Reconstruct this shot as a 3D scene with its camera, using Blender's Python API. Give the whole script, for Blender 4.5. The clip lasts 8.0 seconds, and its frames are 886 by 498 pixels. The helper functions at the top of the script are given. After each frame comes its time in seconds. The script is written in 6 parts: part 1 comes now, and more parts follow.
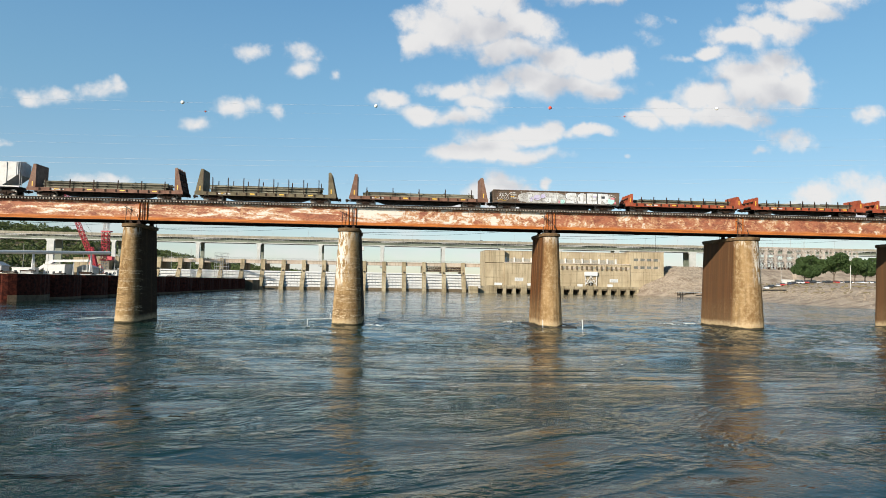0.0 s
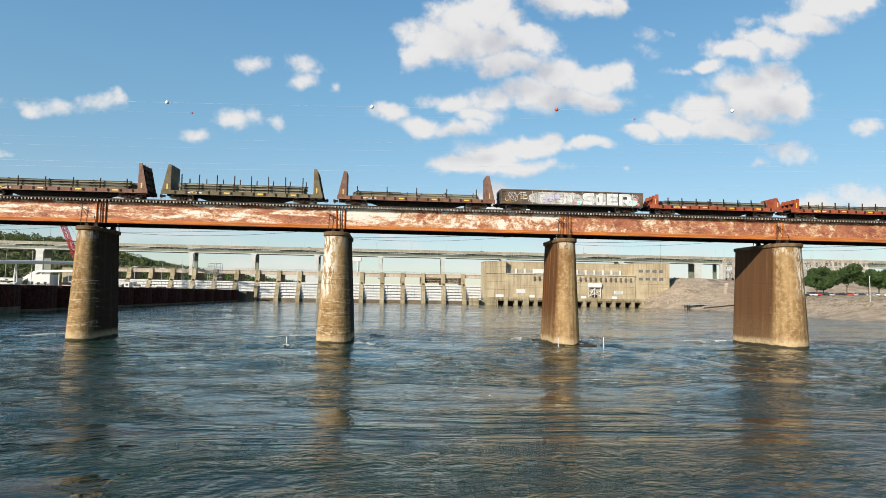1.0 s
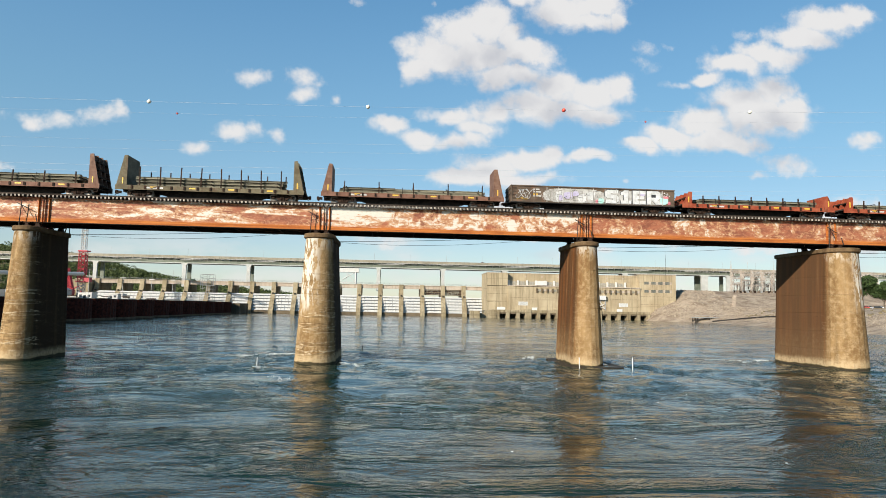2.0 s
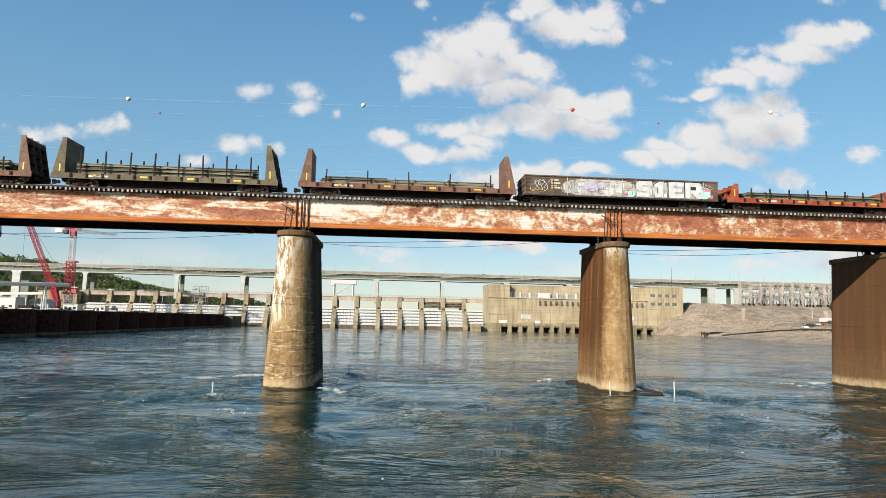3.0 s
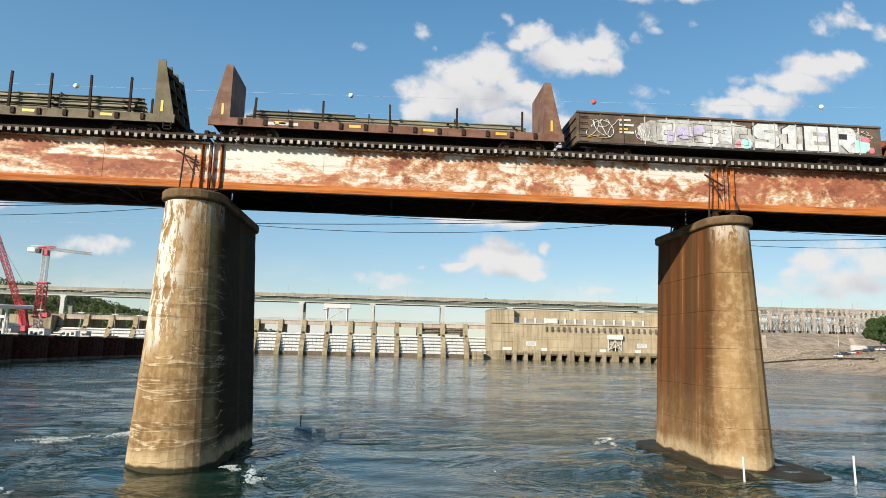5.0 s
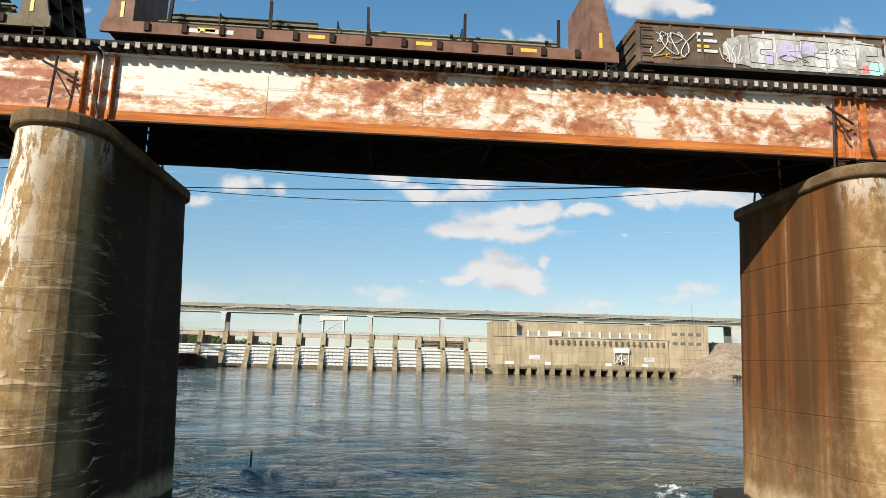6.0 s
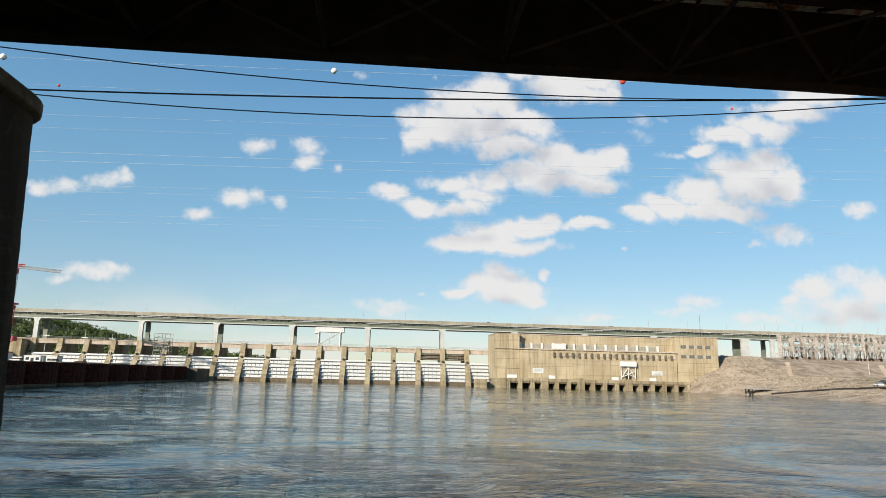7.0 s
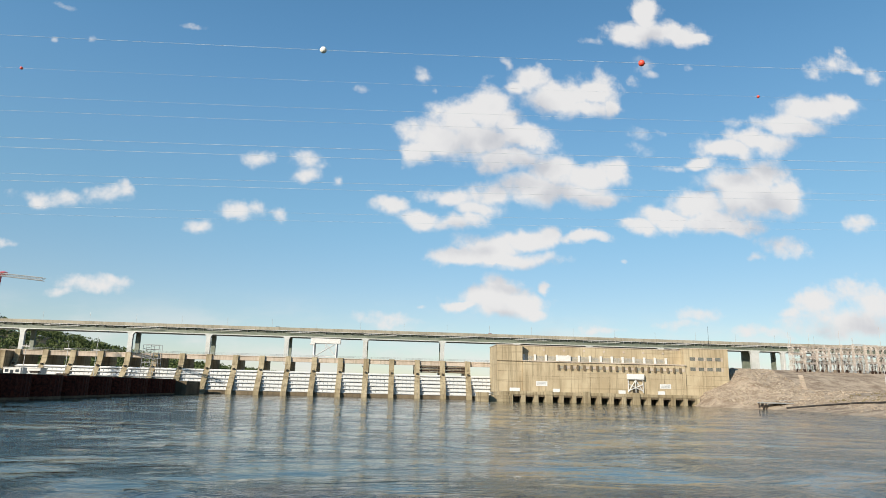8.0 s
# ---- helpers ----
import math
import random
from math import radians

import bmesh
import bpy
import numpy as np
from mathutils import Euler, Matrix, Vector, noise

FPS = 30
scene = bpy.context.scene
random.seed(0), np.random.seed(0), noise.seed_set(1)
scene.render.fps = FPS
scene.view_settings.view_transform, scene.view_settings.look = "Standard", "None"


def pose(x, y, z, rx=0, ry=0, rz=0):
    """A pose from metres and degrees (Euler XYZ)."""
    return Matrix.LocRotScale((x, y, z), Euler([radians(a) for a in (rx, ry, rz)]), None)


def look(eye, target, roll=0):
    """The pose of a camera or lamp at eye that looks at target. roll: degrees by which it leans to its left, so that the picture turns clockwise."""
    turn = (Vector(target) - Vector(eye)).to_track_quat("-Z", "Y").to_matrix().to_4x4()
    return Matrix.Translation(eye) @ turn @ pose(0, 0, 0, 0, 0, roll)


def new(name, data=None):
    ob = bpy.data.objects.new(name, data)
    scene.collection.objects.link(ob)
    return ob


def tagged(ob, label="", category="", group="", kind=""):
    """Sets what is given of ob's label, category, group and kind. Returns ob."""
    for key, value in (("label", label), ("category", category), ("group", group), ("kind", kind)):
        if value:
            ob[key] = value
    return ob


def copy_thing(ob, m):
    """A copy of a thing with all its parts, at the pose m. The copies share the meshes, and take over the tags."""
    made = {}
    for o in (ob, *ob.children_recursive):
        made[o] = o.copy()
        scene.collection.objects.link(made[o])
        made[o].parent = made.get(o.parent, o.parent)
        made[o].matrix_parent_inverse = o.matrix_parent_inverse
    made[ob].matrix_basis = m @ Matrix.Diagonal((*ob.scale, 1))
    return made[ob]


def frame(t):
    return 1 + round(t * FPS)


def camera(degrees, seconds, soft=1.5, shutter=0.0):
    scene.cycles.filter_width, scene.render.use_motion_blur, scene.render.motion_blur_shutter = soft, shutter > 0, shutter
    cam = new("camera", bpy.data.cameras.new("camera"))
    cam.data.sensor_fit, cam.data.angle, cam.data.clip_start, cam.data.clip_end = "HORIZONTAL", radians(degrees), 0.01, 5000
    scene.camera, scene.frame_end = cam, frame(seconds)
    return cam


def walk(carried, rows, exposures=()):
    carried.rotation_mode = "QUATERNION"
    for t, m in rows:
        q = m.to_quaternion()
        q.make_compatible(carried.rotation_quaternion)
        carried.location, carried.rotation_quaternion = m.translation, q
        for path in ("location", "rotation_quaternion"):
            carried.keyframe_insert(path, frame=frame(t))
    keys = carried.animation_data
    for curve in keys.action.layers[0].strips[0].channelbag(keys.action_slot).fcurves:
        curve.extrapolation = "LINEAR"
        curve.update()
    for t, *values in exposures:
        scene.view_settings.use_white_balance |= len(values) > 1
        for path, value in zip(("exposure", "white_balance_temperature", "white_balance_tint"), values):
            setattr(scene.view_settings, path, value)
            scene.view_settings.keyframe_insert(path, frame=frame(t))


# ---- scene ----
cam = camera(70.0, 8.0, 0.85)
# seconds, eye, then yaw, pitch and lean in degrees
ROWS = [
    (0.0, -0.00, 0.00, 5.599, -4.66, 3.04, 0.93),
    (0.5, 0.34, 5.10, 5.608, -4.68, 3.56, 0.97),
    (1.0, 0.69, 10.25, 5.612, -4.69, 4.09, 1.01),
    (1.5, 1.06, 15.44, 5.611, -4.69, 4.64, 1.04),
    (2.0, 1.45, 20.67, 5.606, -4.70, 5.21, 1.08),
    (2.5, 1.84, 25.94, 5.597, -4.70, 5.79, 1.12),
    (3.0, 2.25, 31.24, 5.583, -4.69, 6.38, 1.16),
    (3.5, 2.66, 36.55, 5.565, -4.69, 6.98, 1.20),
    (4.0, 3.08, 41.89, 5.542, -4.68, 7.58, 1.23),
    (4.5, 3.50, 47.23, 5.515, -4.67, 8.19, 1.27),
    (5.0, 3.92, 52.58, 5.484, -4.66, 8.80, 1.30),
    (5.5, 4.34, 57.93, 5.449, -4.65, 9.41, 1.33),
    (6.0, 4.77, 63.28, 5.410, -4.64, 10.02, 1.36),
    (6.5, 5.19, 68.61, 5.366, -4.63, 10.62, 1.39),
    (7.0, 5.60, 73.93, 5.319, -4.62, 11.22, 1.41),
    (7.5, 6.01, 79.23, 5.268, -4.62, 11.81, 1.43),
    (8.0, 6.40, 84.50, 5.213, -4.61, 12.38, 1.44),
]


def aim(x, y, z, yaw, pitch, lean):
    a, b = radians(yaw), radians(pitch)
    way = Vector((-math.sin(a) * math.cos(b), math.cos(a) * math.cos(b), math.sin(b)))
    return look((x, y, z), Vector((x, y, z)) + way, lean)


walk(cam, [(t, aim(*r)) for t, *r in ROWS], [(0.0, 0.56, 6420, 9), (8.0, 0.56, 6420, 9)])

# ---- world and sun ----
SUN_SIDE, SUN_UP = radians(42.0), radians(24.0)
TO_SUN = Vector((-math.sin(SUN_SIDE) * math.cos(SUN_UP), -math.cos(SUN_SIDE) * math.cos(SUN_UP), math.sin(SUN_UP)))

world = bpy.data.worlds.new("daylight")
scene.world = world
world.use_nodes = True
wt = world.node_tree
wt.nodes.clear()


def wnode(kind, **values):
    n = wt.nodes.new(kind)
    for k, v in values.items():
        if k == "op":
            n.operation = v
        else:
            n.inputs[int(k[1:])].default_value = v
    return n


def wmath(op, a, b=None, c=None):
    n = wt.nodes.new("ShaderNodeMath")
    n.operation = op
    for i, v in enumerate((a, b, c)):
        if v is None:
            continue
        if isinstance(v, (int, float)):
            n.inputs[i].default_value = v
        else:
            wt.links.new(v, n.inputs[i])
    return n.outputs[0]


def wramp(value, a, b, lo=0.0, hi=1.0):
    n = wt.nodes.new("ShaderNodeMapRange")
    n.interpolation_type = "SMOOTHSTEP"
    wt.links.new(value, n.inputs[0])
    for i, v in enumerate((a, b, lo, hi)):
        n.inputs[i + 1].default_value = v
    return n.outputs[0]


def wmix(fac, a, b):
    n = wt.nodes.new("ShaderNodeMix")
    n.data_type = "RGBA"
    for i, v in ((0, fac), (6, a), (7, b)):
        if isinstance(v, (tuple, float)):
            n.inputs[i].default_value = v
        else:
            wt.links.new(v, n.inputs[i])
    return n.outputs[2]


sky = wt.nodes.new("ShaderNodeTexSky")
sky.sky_type = "NISHITA"
sky.sun_disc = False
sky.sun_elevation = SUN_UP
sky.sun_rotation = math.atan2(TO_SUN.x, TO_SUN.y)
sky.air_density, sky.dust_density, sky.ozone_density = 1.0, 0.15, 2.2

coord = wt.nodes.new("ShaderNodeTexCoord")
split = wt.nodes.new("ShaderNodeSeparateXYZ")
wt.links.new(coord.outputs["Generated"], split.inputs[0])
ahead = wmath("MAXIMUM", split.outputs[1], 0.02)
cu = wmath("DIVIDE", split.outputs[0], ahead)
cv = wmath("DIVIDE", split.outputs[2], ahead)
flat = wt.nodes.new("ShaderNodeCombineXYZ")
wt.links.new(cu, flat.inputs[0])
wt.links.new(cv, flat.inputs[1])


def wnoise(vector, scale, detail=6.0, rough=0.6, stretch=(1, 1, 1)):
    m = wt.nodes.new("ShaderNodeMapping")
    m.inputs["Scale"].default_value = stretch
    wt.links.new(vector, m.inputs[0])
    n = wt.nodes.new("ShaderNodeTexNoise")
    n.inputs["Scale"].default_value = scale
    n.inputs["Detail"].default_value = detail
    n.inputs["Roughness"].default_value = rough
    wt.links.new(m.outputs[0], n.inputs["Vector"])
    return n


def wlumps(vector, scale, detail=3.0, rough=0.5):
    """Rounded heads like those of a cauliflower: high inside each head, low in the creases."""
    n = wt.nodes.new("ShaderNodeTexVoronoi")
    n.feature, n.normalize = "SMOOTH_F1", True
    for k, v in (("Scale", scale), ("Detail", detail), ("Roughness", rough), ("Smoothness", 0.35)):
        n.inputs[k].default_value = v
    wt.links.new(vector, n.inputs["Vector"])
    return wmath("SUBTRACT", 0.5, n.outputs["Distance"])


# the flat coordinates are pushed about by noise before the puffs are drawn
push = wnoise(flat.outputs[0], 9.0, 6.0, 0.56)
away = wt.nodes.new("ShaderNodeVectorMath")
away.operation = "SUBTRACT"
wt.links.new(push.outputs["Color"], away.inputs[0])
away.inputs[1].default_value = (0.5, 0.5, 0.5)
warped = wt.nodes.new("ShaderNodeVectorMath")
warped.operation = "MULTIPLY_ADD"
wt.links.new(away.outputs[0], warped.inputs[0])
warped.inputs[1].default_value = (0.075, 0.058, 0.0)
wt.links.new(flat.outputs[0], warped.inputs[2])
heads = wlumps(warped.outputs[0], 24.0)
billow = wnoise(flat.outputs[0], 22.0, 7.0, 0.60)
rag = wmath("ADD", wmath("MULTIPLY", wmath("SUBTRACT", billow.outputs[0], 0.5), 1.4), wmath("MULTIPLY", heads, 0.30))


PUFF_GROUP = bpy.data.node_groups.new("puffs", "ShaderNodeTree")
PUFF_GROUP.interface.new_socket("Vector", in_out="INPUT", socket_type="NodeSocketVector")
PUFF_GROUP.interface.new_socket("Density", in_out="OUTPUT", socket_type="NodeSocketFloat")
pin = PUFF_GROUP.nodes.new("NodeGroupInput")
pout = PUFF_GROUP.nodes.new("NodeGroupOutput")


def puff(so_far, u, v, a, b, thin):
    """One puff of cloud round the direction (u, v), joined to those before it; a thin one never quite closes."""
    m = PUFF_GROUP.nodes.new("ShaderNodeVectorMath")
    m.operation = "MULTIPLY_ADD"
    PUFF_GROUP.links.new(pin.outputs[0], m.inputs[0])
    a, b = a * (1.16 + 0.34 * thin), b * (1.16 + 0.34 * thin)
    m.inputs[1].default_value = (1 / a, 1 / b, 0)
    m.inputs[2].default_value = (-u / a, -v / b, thin)
    le = PUFF_GROUP.nodes.new("ShaderNodeVectorMath")
    le.operation = "LENGTH"
    PUFF_GROUP.links.new(m.outputs[0], le.inputs[0])
    if so_far is None:
        return le.outputs["Value"]
    n = PUFF_GROUP.nodes.new("ShaderNodeMath")
    n.operation = "SMOOTH_MIN"
    PUFF_GROUP.links.new(so_far, n.inputs[0])
    PUFF_GROUP.links.new(le.outputs["Value"], n.inputs[1])
    n.inputs[2].default_value = 0.12
    return n.outputs[0]


puffs = None


def cloud(thin, lobes):
    """A cumulus cloud made up of lobes: direction across and up, half width, half height."""
    global puffs
    for lobe in lobes:
        puffs = puff(puffs, *lobe, thin)


cloud(0.12, [(0.437, 0.671, 0.028, 0.035), (0.417, 0.633, 0.059, 0.023), (0.483, 0.636, 0.066, 0.021), (0.541, 0.631, 0.026, 0.011)])
cloud(0.80, [(0.327, 0.611, 0.021, 0.011), (0.035, 0.528, 0.013, 0.020), (-0.072, 0.491, 0.021, 0.009), (0.060, 0.498, 0.008, 0.008), (0.181, 0.558, 0.012, 0.014), (0.148, 0.529, 0.014, 0.010), (0.427, 0.569, 0.023, 0.019), (0.413, 0.544, 0.014, 0.013), (0.447, 0.553, 0.016, 0.009), (0.509, 0.569, 0.013, 0.009), (0.420, 0.411, 0.020, 0.015), (0.463, 0.445, 0.015, 0.008), (0.425, 0.437, 0.020, 0.015), (0.546, 0.439, 0.010, 0.013), (0.593, 0.467, 0.025, 0.012), (0.469, 0.378, 0.026, 0.008), (-0.350, 0.583, 0.024, 0.009), (-0.574, 0.547, 0.011, 0.006), (-0.511, 0.549, 0.007, 0.009), (-0.561, 0.613, 0.016, 0.008), (0.387, 0.208, 0.010, 0.005), (0.264, 0.213, 0.009, 0.005), (0.052, 0.123, 0.011, 0.005)])
cloud(0.12, [(0.228, 0.531, 0.042, 0.030), (0.287, 0.501, 0.073, 0.032), (0.353, 0.513, 0.039, 0.035), (0.322, 0.484, 0.065, 0.018), (0.378, 0.487, 0.016, 0.019), (0.203, 0.513, 0.022, 0.017)])
cloud(0.1, [(0.150, 0.468, 0.045, 0.040), (0.102, 0.443, 0.056, 0.046), (0.065, 0.406, 0.056, 0.037), (0.139, 0.415, 0.078, 0.041), (0.212, 0.425, 0.045, 0.027), (0.033, 0.382, 0.028, 0.022), (0.178, 0.384, 0.064, 0.024), (0.188, 0.452, 0.026, 0.023)])
cloud(0.12, [(0.256, 0.368, 0.045, 0.037), (0.324, 0.358, 0.061, 0.031), (0.376, 0.365, 0.032, 0.022), (0.231, 0.330, 0.048, 0.030), (0.304, 0.327, 0.082, 0.024), (0.343, 0.321, 0.039, 0.016)])
cloud(0.40, [(0.164, 0.319, 0.042, 0.022), (0.093, 0.310, 0.049, 0.017), (0.136, 0.298, 0.047, 0.016), (-0.008, 0.288, 0.035, 0.018), (0.043, 0.271, 0.039, 0.016), (0.094, 0.269, 0.049, 0.013), (0.136, 0.276, 0.028, 0.014)])
cloud(0.15, [(0.217, 0.242, 0.046, 0.018), (0.162, 0.229, 0.056, 0.023), (0.103, 0.211, 0.056, 0.015), (0.188, 0.212, 0.079, 0.014), (0.255, 0.248, 0.023, 0.014), (0.312, 0.246, 0.054, 0.011)])
cloud(0.08, [(0.175, 0.160, 0.041, 0.022), (0.143, 0.140, 0.051, 0.024), (0.108, 0.125, 0.025, 0.012), (0.207, 0.137, 0.052, 0.024), (0.257, 0.158, 0.013, 0.012), (0.233, 0.120, 0.018, 0.010), (0.170, 0.125, 0.055, 0.015)])
cloud(0.12, [(0.744, 0.506, 0.067, 0.029), (0.795, 0.522, 0.035, 0.022), (0.698, 0.470, 0.060, 0.024), (0.632, 0.437, 0.061, 0.024), (0.574, 0.417, 0.052, 0.021), (0.524, 0.391, 0.029, 0.013)])
cloud(0.08, [(0.632, 0.374, 0.058, 0.027), (0.613, 0.334, 0.091, 0.043), (0.521, 0.314, 0.063, 0.028), (0.677, 0.338, 0.033, 0.041), (0.452, 0.290, 0.056, 0.020), (0.408, 0.272, 0.033, 0.014), (0.551, 0.285, 0.093, 0.017), (0.584, 0.353, 0.064, 0.031)])
cloud(0.66, [(0.677, 0.253, 0.057, 0.017), (0.620, 0.238, 0.022, 0.008), (0.810, 0.298, 0.028, 0.017), (0.793, 0.602, 0.042, 0.016), (0.753, 0.583, 0.024, 0.016), (0.869, 0.589, 0.029, 0.016), (0.828, 0.593, 0.033, 0.010), (0.803, 0.622, 0.013, 0.014)])
cloud(0.62, [(-0.529, 0.281, 0.061, 0.014), (-0.461, 0.289, 0.036, 0.018), (-0.561, 0.278, 0.027, 0.013), (-0.433, 0.298, 0.012, 0.015), (-0.233, 0.366, 0.034, 0.015), (-0.143, 0.362, 0.031, 0.018), (-0.144, 0.338, 0.024, 0.015), (-0.093, 0.332, 0.011, 0.010), (-0.251, 0.272, 0.041, 0.016), (-0.301, 0.248, 0.033, 0.013), (-0.223, 0.277, 0.018, 0.016), (-0.184, 0.264, 0.020, 0.014), (-0.589, 0.205, 0.018, 0.006)])
cloud(0.60, [(-0.005, 0.099, 0.050, 0.011), (-0.459, 0.142, 0.055, 0.012), (-0.425, 0.151, 0.032, 0.011), (-0.500, 0.129, 0.023, 0.009), (0.508, 0.123, 0.047, 0.017), (0.474, 0.106, 0.060, 0.012), (0.336, 0.094, 0.039, 0.007), (0.604, 0.103, 0.061, 0.011), (0.666, 0.142, 0.026, 0.010)])
cloud(0.40, [(0.712, 0.156, 0.048, 0.025), (0.790, 0.173, 0.059, 0.023), (0.843, 0.151, 0.062, 0.035), (0.764, 0.128, 0.106, 0.025), (0.916, 0.198, 0.063, 0.040)])
inside = PUFF_GROUP.nodes.new("ShaderNodeMath")
inside.operation = "SUBTRACT"
inside.inputs[0].default_value = 1.0
PUFF_GROUP.links.new(puffs, inside.inputs[1])
PUFF_GROUP.links.new(inside.outputs[0], pout.inputs[0])


def density(du, dv):
    g = wt.nodes.new("ShaderNodeGroup")
    g.node_tree = PUFF_GROUP
    n = wt.nodes.new("ShaderNodeVectorMath")
    n.operation = "ADD"
    n.inputs[1].default_value = (du, dv, 0)
    wt.links.new(warped.outputs[0], n.inputs[0])
    wt.links.new(n.outputs[0], g.inputs[0])
    return g.outputs[0]


core = density(0.0, 0.0)
dense = wmath("ADD", core, rag)
# crisp crowns, frayed undersides
above = density(-0.012, 0.030)
crown = wramp(wmath("SUBTRACT", core, above), -0.25, 0.45)
hard = wramp(dense, 0.0, 0.58)
shreds = wramp(wnoise(flat.outputs[0], 19.0, 6.0, 0.60, (1, 1.5, 1)).outputs[0], 0.28, 0.52, 0.50, 1.0)
torn = wmath("MULTIPLY", wramp(dense, -0.06, 0.66), wmath("MAXIMUM", shreds, wramp(dense, 0.25, 0.60)))
cover = wmath("ADD", wmath("MULTIPLY", hard, crown), wmath("MULTIPLY", torn, wmath("SUBTRACT", 1.0, crown)))
# a few clouds over the rest of the sky
dome = wnoise(coord.outputs["Generated"], 3.2, 8.0, 0.58, (1, 1, 2.4))
behind = wramp(split.outputs[1], 0.25, -0.1)
scatter = wmath("MULTIPLY", wramp(dome.outputs[0], 0.66, 0.78), wmath("MAXIMUM", behind, wramp(cv, 0.8, 1.1)))
scatter = wmath("MULTIPLY", scatter, wramp(split.outputs[2], 0.0, 0.08))
# thin bright cloud low over the horizon
low = wmath("MULTIPLY", wramp(cv, 0.15, 0.04), wramp(wnoise(flat.outputs[0], 7.0, 6.0, 0.55, (1, 2.6, 1)).outputs[0], 0.42, 0.66))
low = wmath("MULTIPLY", low, 0.6)
cover = wmath("MAXIMUM", wmath("MULTIPLY", cover, 0.96), wmath("MAXIMUM", scatter, low))
# heads lit from the upper left, greyer where more cloud lies above
shift = wt.nodes.new("ShaderNodeVectorMath")
shift.operation = "ADD"
shift.inputs[1].default_value = (-0.006, 0.009, 0.0)
wt.links.new(warped.outputs[0], shift.inputs[0])
fold = wmath("MULTIPLY", wmath("SUBTRACT", wlumps(shift.outputs[0], 24.0), heads), 0.55)
soft_grey = wmath("MULTIPLY", wmath("SUBTRACT", wnoise(flat.outputs[0], 13.0, 4.0, 0.5).outputs[0], 0.5), 0.9)
over = wmath("ADD", wmath("MULTIPLY", wramp(density(-0.014, 0.05), -0.1, 0.95), 0.58), wmath("ADD", fold, soft_grey))
tone = wmix(wramp(over, 0.0, 0.95), (1.05, 1.02, 1.0, 1), (0.69, 0.695, 0.745, 1))

SKY_GAIN, CLOUD_GAIN = 0.087, 0.545
lit_sky = wt.nodes.new("ShaderNodeVectorMath")
lit_sky.operation = "SCALE"
wt.links.new(sky.outputs[0], lit_sky.inputs[0])
# clear dry air: a deeper blue aloft, less glare at the horizon
haze = wmath("MULTIPLY", wramp(split.outputs[2], 0.0, 0.5, 0.82, 1.30), wramp(split.outputs[0], -0.6, 0.7, 1.10, 0.88))
wt.links.new(wmath("MULTIPLY", haze, SKY_GAIN), lit_sky.inputs[3])
clear = wt.nodes.new("ShaderNodeVectorMath")
clear.operation = "MULTIPLY"
wt.links.new(lit_sky.outputs[0], clear.inputs[0])
near_tint = wmix(wramp(split.outputs[2], 0.0, 0.09), (0.90, 0.93, 1.05, 1.0), (1.02, 0.99, 1.0, 1.0))
mid_tint = wmix(wramp(split.outputs[2], 0.05, 0.30), near_tint, (0.85, 1.03, 0.975, 1.0))
wt.links.new(wmix(wramp(split.outputs[2], 0.26, 0.58), mid_tint, (0.66, 0.97, 1.0, 1.0)), clear.inputs[1])
lit_cloud = wt.nodes.new("ShaderNodeVectorMath")
lit_cloud.operation = "SCALE"
wt.links.new(tone, lit_cloud.inputs[0])
lit_cloud.inputs[3].default_value = CLOUD_GAIN
air = wt.nodes.new("ShaderNodeBackground")
wt.links.new(wmix(cover, clear.outputs[0], lit_cloud.outputs[0]), air.inputs[0])
air.inputs[1].default_value = 1.0
out = wt.nodes.new("ShaderNodeOutputWorld")
wt.links.new(air.outputs[0], out.inputs[0])

lamp = bpy.data.lights.new("sun", "SUN")
lamp.energy, lamp.angle, lamp.color = 5.0, radians(0.5), (1.0, 0.90, 0.76)
sun = new("sun", lamp)
sun.matrix_world = look(TO_SUN * 400, (0, 0, 0))

# ---- materials ----


